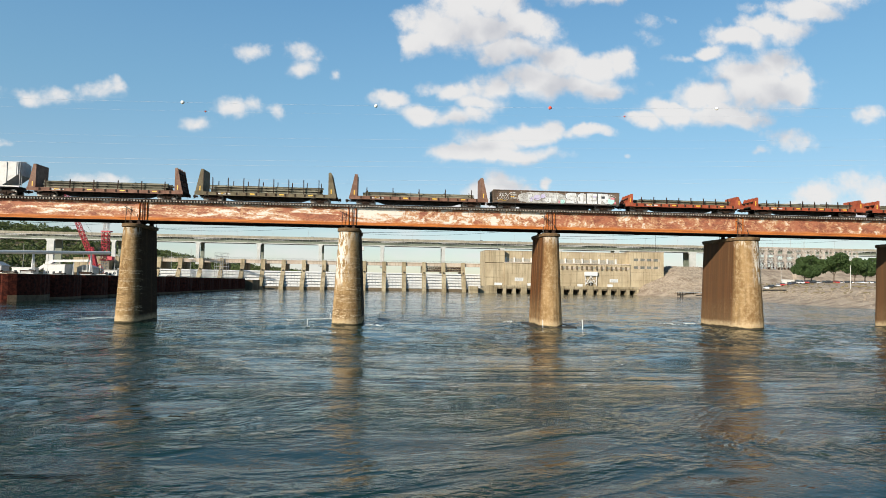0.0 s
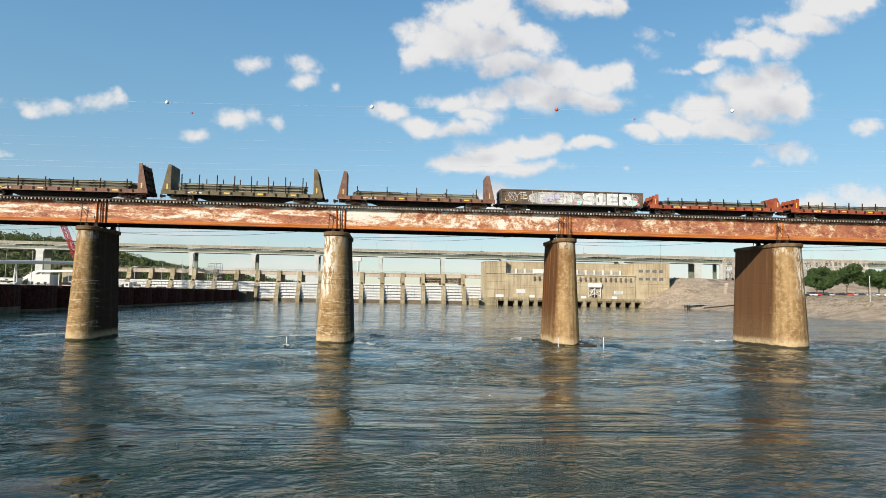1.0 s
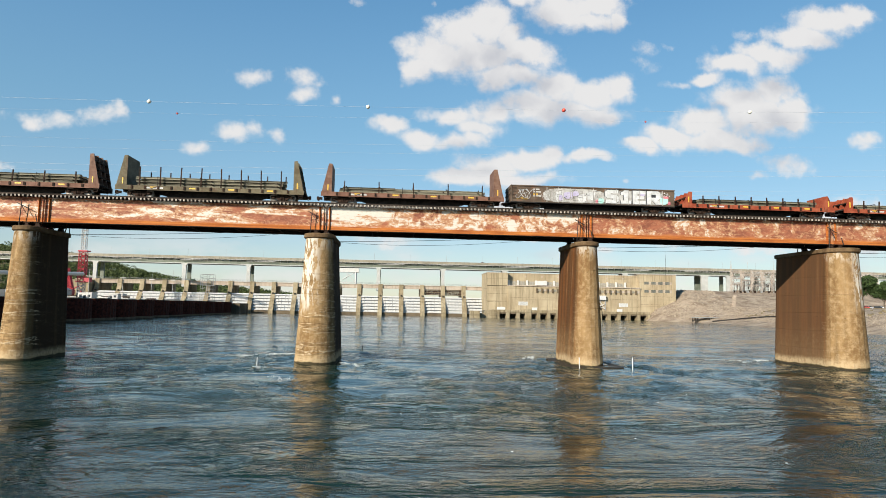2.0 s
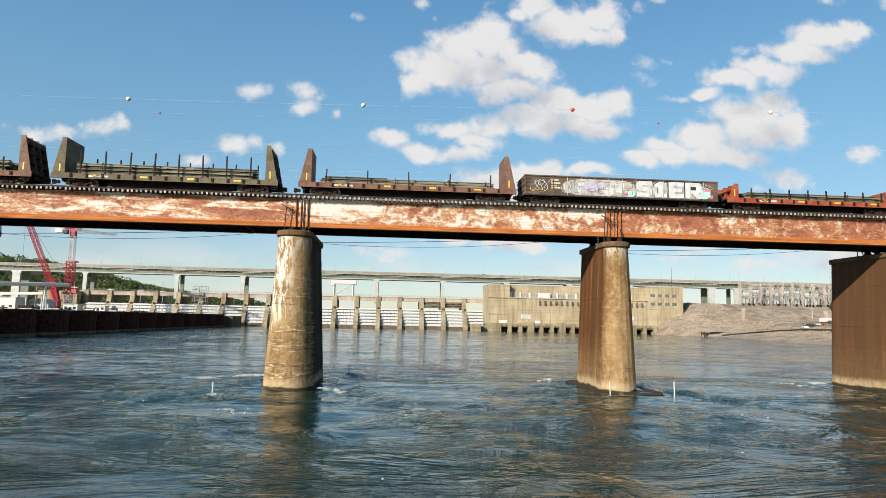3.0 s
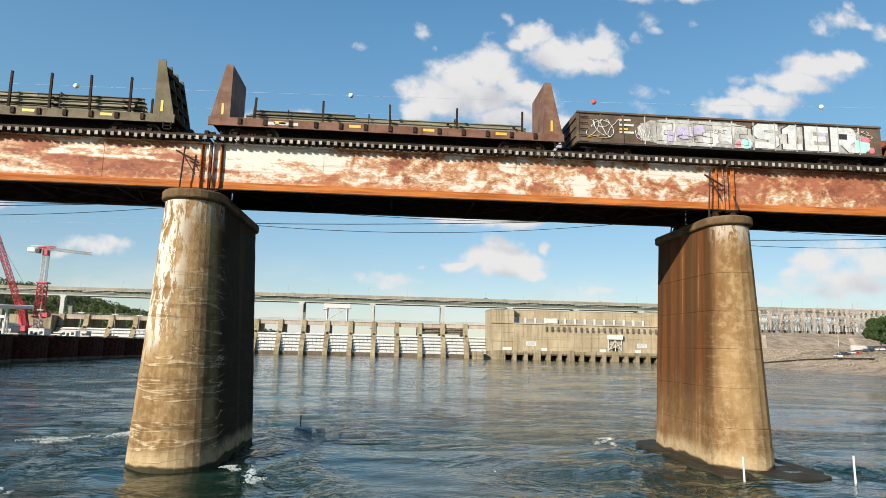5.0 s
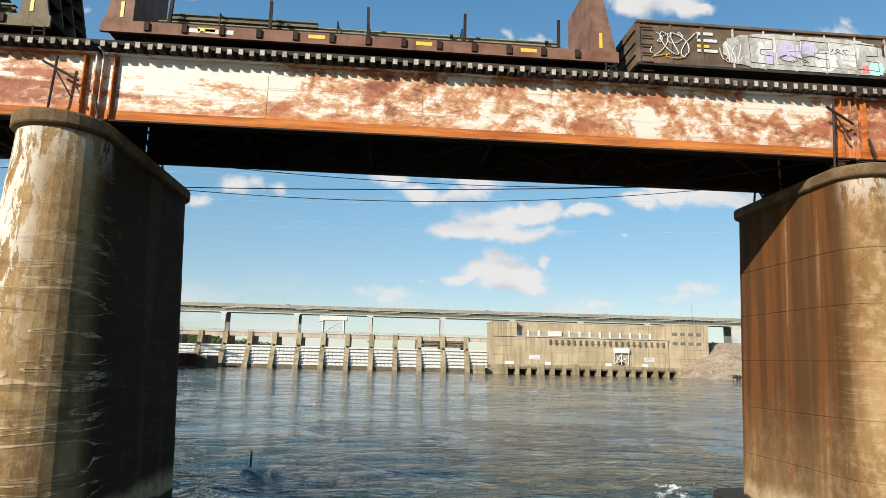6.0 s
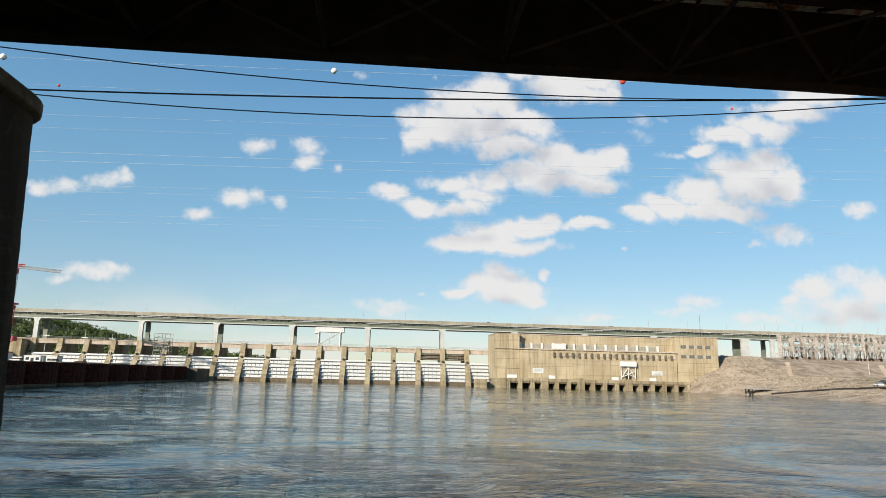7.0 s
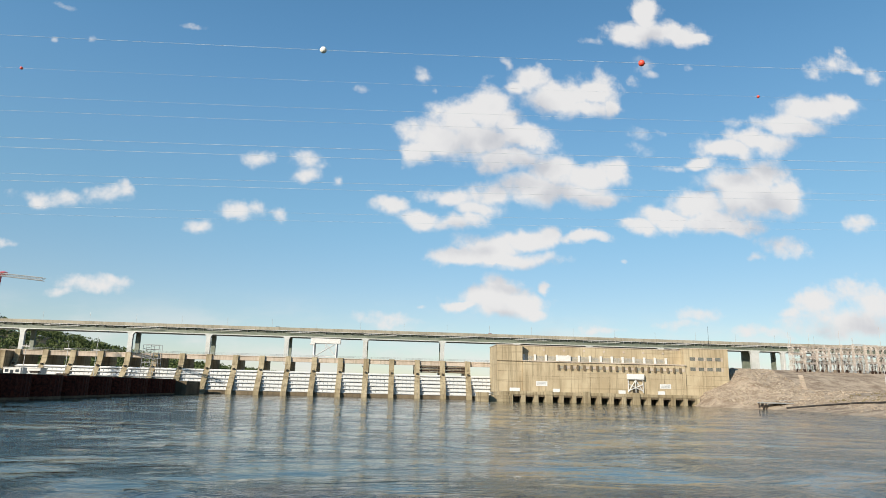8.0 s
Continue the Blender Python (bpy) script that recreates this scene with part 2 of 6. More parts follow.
class Nodes:
    """A material's node tree with short calls for what is used here."""

    def __init__(self, name):
        self.mat = bpy.data.materials.new(name)
        self.mat.use_nodes = True
        self.t = self.mat.node_tree
        self.b = self.t.nodes["Principled BSDF"]
        self.c = self.t.nodes.new("ShaderNodeTexCoord")
        self.g = self.t.nodes.new("ShaderNodeNewGeometry")

    def put(self, node, i, v):
        if hasattr(v, "default_value"):
            self.t.links.new(v, node.inputs[i])
        else:
            node.inputs[i].default_value = v

    def coords(self, stretch=(1, 1, 1), shear=0.0, world_space=True):
        src = self.g.outputs["Position"] if world_space else self.c.outputs["Object"]
        m = self.t.nodes.new("ShaderNodeMapping")
        m.inputs["Scale"].default_value = stretch
        m.inputs["Rotation"].default_value = (0, shear, 0)
        self.t.links.new(src, m.inputs[0])
        return m.outputs[0]

    def noise(self, vec, scale, detail=5.0, rough=0.6, warp=0.0):
        n = self.t.nodes.new("ShaderNodeTexNoise")
        self.t.links.new(vec, n.inputs["Vector"])
        for k, v in (("Scale", scale), ("Detail", detail), ("Roughness", rough), ("Distortion", warp)):
            n.inputs[k].default_value = v
        return n.outputs[0]

    def ramp(self, v, a, b, lo=0.0, hi=1.0):
        n = self.t.nodes.new("ShaderNodeMapRange")
        n.interpolation_type = "SMOOTHSTEP"
        self.t.links.new(v, n.inputs[0])
        for i, q in enumerate((a, b, lo, hi)):
            n.inputs[i + 1].default_value = q
        return n.outputs[0]

    def math(self, op, a, b=0.0):
        n = self.t.nodes.new("ShaderNodeMath")
        n.operation = op
        self.put(n, 0, a)
        self.put(n, 1, b)
        return n.outputs[0]

    def mix(self, f, a, b):
        n = self.t.nodes.new("ShaderNodeMix")
        n.data_type = "RGBA"
        for i, v in ((0, f), (6, a), (7, b)):
            if isinstance(v, tuple) and len(v) == 3:
                v = (*v, 1)
            self.put(n, i, v)
        return n.outputs[2]

    def axis(self, i):
        s = self.t.nodes.new("ShaderNodeSeparateXYZ")
        self.t.links.new(self.g.outputs["Position"], s.inputs[0])
        return s.outputs[i]

    def chance(self, per_island=False):
        if per_island:
            return self.g.outputs["Random Per Island"]
        return self.t.nodes.new("ShaderNodeObjectInfo").outputs["Random"]

    def finish(self, colour, rough=0.7, metal=0.0, height=None, bump=0.3, dist=0.02, spec=None):
        self.put(self.b, "Base Color", (*colour, 1) if isinstance(colour, tuple) and len(colour) == 3 else colour)
        self.put(self.b, "Roughness", rough)
        self.put(self.b, "Metallic", metal)
        if spec is not None:
            self.put(self.b, "Specular IOR Level", spec)
        if height is not None:
            n = self.t.nodes.new("ShaderNodeBump")
            n.inputs["Strength"].default_value = bump
            n.inputs["Distance"].default_value = dist
            self.t.links.new(height, n.inputs["Height"])
            self.t.links.new(n.outputs[0], self.b.inputs["Normal"])
        return self.mat


def plain(name, a, b, scale=2.0, rough=0.7, metal=0.0, stretch=(1, 1, 1), bump=0.3, fine=None, vary=0.0):
    """A surface that wanders between two colours, with grain and a fine relief."""
    n = Nodes(name)
    v = n.coords(stretch)
    big = n.noise(v, scale, 6.0, 0.65)
    small = n.noise(v, fine or scale * 7, 4.0, 0.7)
    f = n.ramp(n.math("ADD", n.math("MULTIPLY", big, 0.7), n.math("MULTIPLY", small, 0.3)), 0.36, 0.64)
    col = n.mix(f, a, b)
    if vary:
        h = n.t.nodes.new("ShaderNodeHueSaturation")
        n.t.links.new(n.ramp(n.chance(), 0, 1, 1 - vary, 1 + vary), h.inputs["Value"])
        n.t.links.new(col, h.inputs["Color"])
        col = h.outputs[0]
    return n.finish(col, n.ramp(small, 0.3, 0.7, max(rough - 0.12, 0.05), min(rough + 0.12, 1)), metal, small, bump, 0.02, 0.2 if rough > 0.65 else 0.5)


def girder_paint():
    n = Nodes("peeling_paint_over_rust")
    x = n.axis(0)
    flow = n.coords((0.55, 1, 0.62), 0.75)
    run = n.noise(flow, 1.5, 7.0, 0.58, 0.9)
    level = n.noise(n.coords((0.30, 1, 1.5)), 1.1, 7.0, 0.62, 0.6)
    fine = n.noise(n.coords((0.8, 1, 1.4)), 3.6, 8.0, 0.74, 0.4)
    wide = n.noise(n.coords((1, 0, 0)), 0.11, 3.0, 0.5)
    # the middle span runs in slanting streaks, the others in level ones
    slant = n.math("MULTIPLY", n.ramp(x, -3.0, 6.0), 0.9)
    blend = n.math("ADD", n.math("MULTIPLY", run, slant), n.math("MULTIPLY", level, n.math("SUBTRACT", 1.0, slant)))
    v = n.math("ADD", n.math("MULTIPLY", blend, 0.66), n.math("MULTIPLY", fine, 0.36))
    v = n.math("ADD", v, n.math("MULTIPLY", n.math("SUBTRACT", wide, 0.5), 0.22))
    # most paint is left just past one pier, least at the far end
    keep = n.math("MULTIPLY", n.ramp(x, -5.3, -4.8), n.ramp(x, 9.0, -1.0))
    v = n.math("ADD", v, n.math("MULTIPLY", keep, 0.024))
    v = n.math("ADD", v, n.math("MULTIPLY", n.ramp(x, 19.0, 23.0), -0.050))
    v = n.math("ADD", v, n.ramp(x, -5.0, -5.4, 0.004, -0.020))
    rust = n.mix(n.ramp(n.noise(n.coords((0.5, 1, 1.2)), 1.6, 6.0, 0.65), 0.35, 0.62), (0.165, 0.046, 0.024), (0.31, 0.105, 0.052))
    rust = n.mix(n.ramp(fine, 0.45, 0.75), rust, (0.35, 0.165, 0.090))
    # old runs of rust water, and the scars of level scrapes
    level_scar = n.noise(n.coords((0.04, 1, 3.2)), 2.2, 4.0, 0.6)
    stain = n.mix(n.ramp(v, 0.445, 0.530), rust, (0.45, 0.25, 0.125))
    col = n.mix(n.ramp(v, 0.515, 0.570), stain, (0.58, 0.535, 0.465))
    col = n.mix(n.math("MULTIPLY", n.ramp(level_scar, 0.56, 0.66), 0.45), col, (0.23, 0.085, 0.045))
    # rust bleeds up from the flange
    low = n.ramp(n.math("ADD", n.axis(2), n.math("MULTIPLY", run, 0.6)), 14.0, 13.45)
    col = n.mix(n.math("MULTIPLY", low, 0.95), col, (0.46, 0.155, 0.035))
    return n.finish(col, n.ramp(v, 0.4, 0.6, 0.8, 0.55), 0.0, n.math("ADD", fine, v), 0.4, 0.02)


def pier_concrete():
    n = Nodes("stained_old_concrete")
    big = n.noise(n.coords((1, 1, 0.4)), 0.6, 6.0, 0.62)
    mott = n.noise(n.coords((1, 1, 0.8)), 2.6, 7.0, 0.70)
    grain = n.noise(n.coords(), 14.0, 6.0, 0.75)
    drip = n.noise(n.coords((1.0, 1.0, 0.02)), 1.9, 4.0, 0.55)
    x, y, z = n.axis(0), n.axis(1), n.axis(2)
    past = n.ramp(x, 10.0, 18.0)
    tan = n.mix(n.ramp(big, 0.35, 0.65), (0.185, 0.108, 0.044), (0.31, 0.200, 0.092))
    tan = n.mix(n.math("MULTIPLY", n.ramp(mott, 0.42, 0.66), 0.7), tan, (0.40, 0.285, 0.155))
    # rust running down in upright bands from the bearings, heaviest past midstream, washed paler near the water
    band = n.noise(n.coords((1.1, 0.95, 0.008)), 0.95, 3.0, 0.55)
    rusty = n.math("MAXIMUM", n.ramp(drip, 0.40, 0.56), n.ramp(band, 0.30, 0.42))
    rusty = n.math("MULTIPLY", n.math("MULTIPLY", rusty, n.ramp(past, 0, 1, 0.10, 0.97)), n.ramp(y, 82.7, 83.8, 0.14, 1.0))
    rusty = n.math("MULTIPLY", rusty, n.ramp(n.math("ADD", z, n.math("MULTIPLY", big, 5.0)), 3.4, 7.6, 0.55, 1.0))
    rust = n.mix(n.ramp(band, 0.44, 0.56), (0.138, 0.051, 0.0145), (0.080, 0.034, 0.012))
    rust = n.mix(n.math("MULTIPLY", n.ramp(n.noise(n.coords((1.4, 1.4, 0.01)), 2.6, 3.0, 0.5), 0.50, 0.62), 0.5), rust, (0.066, 0.031, 0.012))
    base = n.mix(rusty, tan, rust)
    # near-black shade painted on the left piers' flanks, brown stain on the right
    shade_and_stain = n.math("MULTIPLY", n.ramp(x, 38.0, 44.0, 0.0, 0.62), n.ramp(y, 83.2, 84.4))
    shade_and_stain = n.math("MAXIMUM", shade_and_stain, n.math("MULTIPLY", n.ramp(x, 8.0, 2.0), n.ramp(y, 82.4, 83.3)))
    shade_and_stain = n.math("MULTIPLY", shade_and_stain, n.ramp(n.noise(n.coords((0.6, 0.6, 0.02)), 0.8, 3.0, 0.5), 0.14, 0.32))
    base = n.mix(shade_and_stain, base, n.mix(past, (0.034, 0.020, 0.010), (0.098, 0.054, 0.028)))
    dark = n.math("MULTIPLY", n.ramp(n.noise(n.coords((0.8, 0.8, 0.03)), 1.0, 4.0, 0.5), 0.52, 0.66), n.ramp(past, 0, 1, 0.55, 0.35))
    base = n.mix(dark, base, (0.080, 0.048, 0.022))
    # algae-brown blotches
    base = n.mix(n.math("MULTIPLY", n.ramp(n.noise(n.coords((1, 1, 1.4)), 1.3, 7.0, 0.7, 0.6), 0.54, 0.68), n.ramp(past, 0, 1, 0.45, 0.2)), base, (0.100, 0.066, 0.030))
    # pale lime runs below the cap
    run = n.ramp(n.noise(n.coords((1.3, 1.3, 0.36)), 2.2, 8.0, 0.70, 0.3), 0.47, 0.52)
    tall = n.ramp(n.math("ADD", z, n.math("MULTIPLY", big, 6.0)), 8.0, 10.0)
    one = n.math("MULTIPLY", n.ramp(x, -7.9, -7.2), n.ramp(x, -4.9, -6.2))
    two = n.math("MULTIPLY", n.math("MULTIPLY", n.ramp(x, 48.4, 49.2), n.ramp(x, 51, 50.2)), 0.8)
    top = n.math("MULTIPLY", n.ramp(z, 10.6, 11.8), n.ramp(y, 83.9, 83.1, 0.0, 0.5))
    lime = n.math("MULTIPLY", n.math("MULTIPLY", run, tall), n.math("MAXIMUM", n.math("MAXIMUM", one, two), top))
    base = n.mix(lime, base, (0.57, 0.53, 0.45))
    # flood lines: wavering pale crusts, each with a dark lip below
    w = n.math("ADD", z, n.math("MULTIPLY", n.noise(n.coords((0.5, 0.5, 0.5)), 0.8, 3.0), 0.7))
    crust = n.noise(n.coords((0.10, 0.10, 1.0)), 1.15, 4.0, 0.62, 0.35)
    off = n.math("ABSOLUTE", n.math("SUBTRACT", crust, 0.50))
    front = n.ramp(y, 84.4, 83.2, 0.05, 1.0)
    lower = n.math("MULTIPLY", n.ramp(w, 10.5, 6.0, 0.20, 1.0), n.math("MULTIPLY", n.ramp(past, 0, 1, 1.0, 0.16), front))
    wet = n.math("MULTIPLY", n.ramp(off, 0.020, 0.004), lower)
    base = n.mix(n.math("MULTIPLY", wet, n.ramp(mott, 0.38, 0.52, 0.15, 0.80)), base, (0.50, 0.39, 0.25))
    lip = n.math("MULTIPLY", n.ramp(n.math("ABSOLUTE", n.math("SUBTRACT", crust, 0.445)), 0.028, 0.006), lower)
    base = n.mix(n.math("MULTIPLY", lip, 0.5), base, (0.105, 0.062, 0.030))
    # spalled pockets in level rows
    pit = n.math("MULTIPLY", n.ramp(n.noise(n.coords((0.8, 0.8, 2.6)), 3.0, 5.0, 0.7, 0.2), 0.685, 0.70), n.ramp(n.noise(n.coords((0.12, 0.12, 1.0)), 0.7, 2.0, 0.5), 0.52, 0.56))
    pit = n.math("MULTIPLY", pit, past)
    base = n.mix(pit, base, (0.030, 0.018, 0.009))
    base = n.mix(n.math("MULTIPLY", n.ramp(w, 1.5, 0.8), n.ramp(mott, 0.3, 0.6, 0.35, 0.9)), base, (0.44, 0.33, 0.19))
    base = n.mix(n.ramp(w, 0.62, 0.48), base, (0.05, 0.040, 0.022))
    h = n.math("ADD", n.math("ADD", grain, mott), n.math("SUBTRACT", n.math("MULTIPLY", wet, 1.2), n.math("MULTIPLY", pit, 2.5)))
    return n.finish(base, 0.92, 0.0, h, 0.7, 0.035, 0.12)


def dam_concrete(name, a, b, streak):
    n = Nodes(name)
    big = n.noise(n.coords((1, 1, 0.6)), 0.12, 6.0, 0.6)
    drip = n.noise(n.coords((1, 1, 0.05)), 0.9, 6.0, 0.65)
    lift = n.noise(n.coords((0.03, 0.03, 1.0)), 0.8, 3.0, 0.6)
    col = n.mix(n.ramp(big, 0.35, 0.65), a, b)
    col = n.mix(n.math("MULTIPLY", n.ramp(drip, 0.46, 0.66), 0.62), col, streak)
    col = n.mix(n.math("MULTIPLY", n.ramp(lift, 0.56, 0.64), 0.35), col, streak)
    return n.finish(col, 0.88, 0.0, n.noise(n.coords(), 2.0, 6.0), 0.3, 0.05, 0.25)


def water_surface():
    n = Nodes("river_water")
    # slicks where the water wells up smooth, and ruffled reaches between them
    field = n.noise(n.coords((0.60, 1.0, 1)), 0.07, 5.0, 0.60, 1.6)
    ruffle = n.ramp(field, 0.42, 0.58, 0.16, 1.60)
    # the wakes of the piers are rough wedges that open down the river
    x, y = n.axis(0), n.axis(1)
    reach = n.math("MULTIPLY", n.ramp(y, 95.0, 92.0), n.ramp(y, 40.0, 62.0))
    rough = None
    for px in (-33.0, -5.5, 21.4, 48.7):
        d = n.math("SUBTRACT", n.math("ABSOLUTE", n.math("SUBTRACT", x, px)), n.math("MULTIPLY", n.math("SUBTRACT", 93.0, y), 0.34))
        band = n.ramp(n.math("ABSOLUTE", n.math("SUBTRACT", d, 1.6)), 3.0, 0.2)
        rough = band if rough is None else n.math("MAXIMUM", rough, band)
    broken = n.ramp(n.noise(n.coords((1, 0.6, 1)), 0.35, 4.0, 0.6, 1.0), 0.38, 0.60)
    ruffle = n.math("ADD", ruffle, n.math("MULTIPLY", n.math("MULTIPLY", rough, reach), n.math("MULTIPLY", broken, 1.5)))
    # the pool between bridge and dam lies calmer
    calm = n.ramp(y, 90.0, 122.0, 1.08, 0.56)
    swell = n.noise(n.coords((0.50, 1.0, 1)), 0.42, 3.0, 0.5, 1.2)
    cusp = n.math("SUBTRACT", 1.0, n.math("ABSOLUTE", n.math("SUBTRACT", n.math("MULTIPLY", n.noise(n.coords((0.66, 1.0, 1)), 0.80, 3.0, 0.55, 1.6), 2.0), 1.0)))
    fine = n.noise(n.coords((0.66, 1.0, 1)), 3.0, 4.0, 0.62, 0.8)
    h = n.math("ADD", n.math("MULTIPLY", cusp, 0.46), n.math("MULTIPLY", fine, 0.44))
    h = n.math("ADD", n.math("MULTIPLY", h, ruffle), n.math("MULTIPLY", swell, 0.5))
    h = n.math("MULTIPLY", h, calm)
    silt = n.mix(n.ramp(n.noise(n.coords((0.6, 1, 1)), 0.03, 4.0), 0.35, 0.65), (0.005, 0.022, 0.018), (0.011, 0.023, 0.012))
    n.put(n.b, "IOR", 1.33)
    return n.finish(silt, 0.03, 0.0, h, 1.0, 0.20)


def car_paint(name, a, b, rust, amount=0.5, spec=0.3):
    n = Nodes(name)
    big = n.noise(n.coords((1, 1, 1.4)), 1.1, 6.0, 0.65)
    run = n.noise(n.coords((1, 1, 0.25)), 3.0, 6.0, 0.65)
    col = n.mix(n.ramp(big, 0.35, 0.65), a, b)
    col = n.mix(n.math("MULTIPLY", n.ramp(run, 0.62 - 0.2 * amount, 0.74), 0.85), col, rust)
    return n.finish(col, 0.72, 0.0, run, 0.25, 0.01, spec)


def foliage(name, dark, light):
    n = Nodes(name)
    v = n.noise(n.coords(), 0.5, 4.0)
    f = n.math("ADD", n.math("MULTIPLY", n.chance(True), 0.6), n.math("MULTIPLY", v, 0.4))
    n.put(n.b, "Subsurface Weight", 0.0)
    return n.finish(n.mix(f, dark, light), 0.75, 0.0, spec=0.25)


GIRDER = girder_paint()
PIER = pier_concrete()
WATER = water_surface()
RUST_ORANGE = plain("bright_rust", (0.24, 0.062, 0.016), (0.50, 0.175, 0.040), 1.2, 0.8, 0.0, (0.25, 1, 5))
# dark rust, deepened to hold the shade under the bridge deck
RUST_AND_SHADE = plain("rust_and_shade_steel", (0.018, 0.011, 0.008), (0.044, 0.024, 0.015), 1.5, 0.85)
STEEL_BLACK = plain("sooty_steel", (0.018, 0.017, 0.016), (0.045, 0.038, 0.033), 2.0, 0.7)
STEEL_RAIL = plain("worn_rail_steel", (0.16, 0.13, 0.11), (0.30, 0.27, 0.24), 4.0, 0.4, 0.8)
TIE_WOOD = plain("weathered_tie_wood", (0.216, 0.187, 0.151), (0.396, 0.360, 0.310), 5.0, 0.9, 0.0, (3, 0.3, 3), 0.4, None, 0.35)
TIMBER_DARK = plain("creosoted_timber", (0.022, 0.017, 0.013), (0.06, 0.045, 0.035), 2.0, 0.9, 0.0, (0.3, 3, 3))
CAP = plain("weathered_cap_concrete", (0.085, 0.050, 0.024), (0.170, 0.112, 0.058), 1.6, 0.9)
CAR_BROWN = car_paint("faded_brown_car_paint", (0.122, 0.054, 0.032), (0.187, 0.097, 0.065), (0.072, 0.032, 0.018))
CAR_OLIVE = car_paint("faded_olive_car_paint", (0.086, 0.068, 0.036), (0.144, 0.119, 0.072), (0.086, 0.040, 0.022))
CAR_RED = car_paint("faded_red_car_paint", (0.220, 0.037, 0.015), (0.306, 0.080, 0.037), (0.092, 0.031, 0.015))
CAR_GREY = car_paint("grimy_white_car_paint", (0.459, 0.444, 0.413), (0.566, 0.551, 0.520), (0.321, 0.275, 0.230), 0.2)
CAR_BLACK = car_paint("weathered_black_car_paint", (0.075, 0.052, 0.036), (0.135, 0.098, 0.068), (0.16, 0.070, 0.036), 0.6)
BULK_BROWN = car_paint("bulkhead_brown", (0.130, 0.065, 0.042), (0.194, 0.113, 0.077), (0.077, 0.032, 0.020))
POLE_LOAD = plain("weathered_steel_load", (0.105, 0.095, 0.065), (0.21, 0.195, 0.145), 3.0, 0.7, 0.1, (0.2, 2, 2), 0.3, None, 0.3)
YELLOW = plain("reflector_yellow", (0.62, 0.36, 0.03), (0.72, 0.46, 0.06), 6.0, 0.5)
WHITE_PAINT = plain("chalky_white_paint", (0.517, 0.517, 0.502), (0.605, 0.605, 0.590), 3.0, 0.6)
SPRAY_WHITE = plain("white_spray_paint", (0.43, 0.43, 0.42), (0.64, 0.64, 0.63), 2.2, 0.6)
SPRAY_PALE = plain("pale_spray_paint", (0.22, 0.205, 0.18), (0.50, 0.485, 0.455), 1.6, 0.65, 0.0, (1.0, 1, 0.6))
SPRAY_BLACK = plain("black_spray_paint", (0.018, 0.018, 0.02), (0.04, 0.04, 0.042), 3.0, 0.5)
SPRAY_MINT = plain("mint_spray_paint", (0.30, 0.55, 0.50), (0.42, 0.66, 0.60), 3.0, 0.55)
SPRAY_PINK = plain("pink_spray_paint", (0.45, 0.08, 0.12), (0.56, 0.20, 0.22), 3.0, 0.55)
SPRAY_LILAC = plain("lilac_spray_paint", (0.34, 0.30, 0.45), (0.50, 0.46, 0.58), 2.0, 0.55)
DAM = dam_concrete("dam_concrete", (0.225, 0.178, 0.105), (0.345, 0.288, 0.188), (0.105, 0.078, 0.045))
HOUSE = dam_concrete("powerhouse_concrete", (0.318, 0.252, 0.158), (0.425, 0.350, 0.232), (0.188, 0.150, 0.090))
BLIND_GREY = plain("grimy_office_glass", (0.085, 0.085, 0.075), (0.16, 0.155, 0.135), 0.5, 0.3)
BLIND = plain("drawn_window_blinds", (0.24, 0.215, 0.165), (0.33, 0.30, 0.24), 0.5, 0.5)
DECK = dam_concrete("pale_deck_concrete", (0.375, 0.300, 0.235), (0.455, 0.380, 0.305), (0.247, 0.212, 0.158))
SILL = dam_concrete("wet_sill_concrete", (0.101, 0.076, 0.047), (0.164, 0.126, 0.082), (0.063, 0.050, 0.032))
GATE = plain("white_gate_paint", (0.425, 0.425, 0.413), (0.496, 0.496, 0.484), 0.6, 0.55)
HW_GREEN = plain("dull_green_bridge_paint", (0.105, 0.122, 0.090), (0.165, 0.182, 0.140), 0.4, 0.6)
HW_WHITE = plain("pale_bridge_steel", (0.36, 0.366, 0.34), (0.45, 0.45, 0.425), 0.4, 0.6)
ROADWAY = dam_concrete("parapet_concrete", (0.247, 0.221, 0.168), (0.324, 0.292, 0.227), (0.142, 0.130, 0.097))
SHEET = car_paint("rusted_sheet_pile", (0.026, 0.008, 0.006), (0.080, 0.020, 0.012), (0.008, 0.005, 0.004), 0.6, 0.05)
SHEET_PALE = plain("silted_sheet_pile", (0.085, 0.058, 0.036), (0.150, 0.110, 0.070), 0.5, 0.9)
GLASS_DARK = plain("dark_window_glass", (0.03, 0.035, 0.04), (0.06, 0.07, 0.075), 1.0, 0.15)
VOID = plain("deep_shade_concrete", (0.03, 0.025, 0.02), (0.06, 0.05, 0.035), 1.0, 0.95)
CRANE_RED = plain("red_crane_paint", (0.33, 0.022, 0.034), (0.46, 0.060, 0.070), 1.0, 0.6)
CRANE_WHITE = plain("white_crane_paint", (0.490, 0.475, 0.446), (0.576, 0.562, 0.533), 1.0, 0.5)
WIRE = plain("dark_cable", (0.02, 0.02, 0.022), (0.04, 0.04, 0.045), 3.0, 0.6)
WIRE_PALE = plain("dull_aluminium_cable", (0.42, 0.47, 0.52), (0.50, 0.55, 0.60), 3.0, 0.7)
BALL_RED = plain("red_marker_plastic", (0.65, 0.05, 0.03), (0.75, 0.09, 0.05), 2.0, 0.5)
BALL_WHITE = plain("white_marker_plastic", (0.75, 0.72, 0.62), (0.85, 0.82, 0.74), 2.0, 0.5)
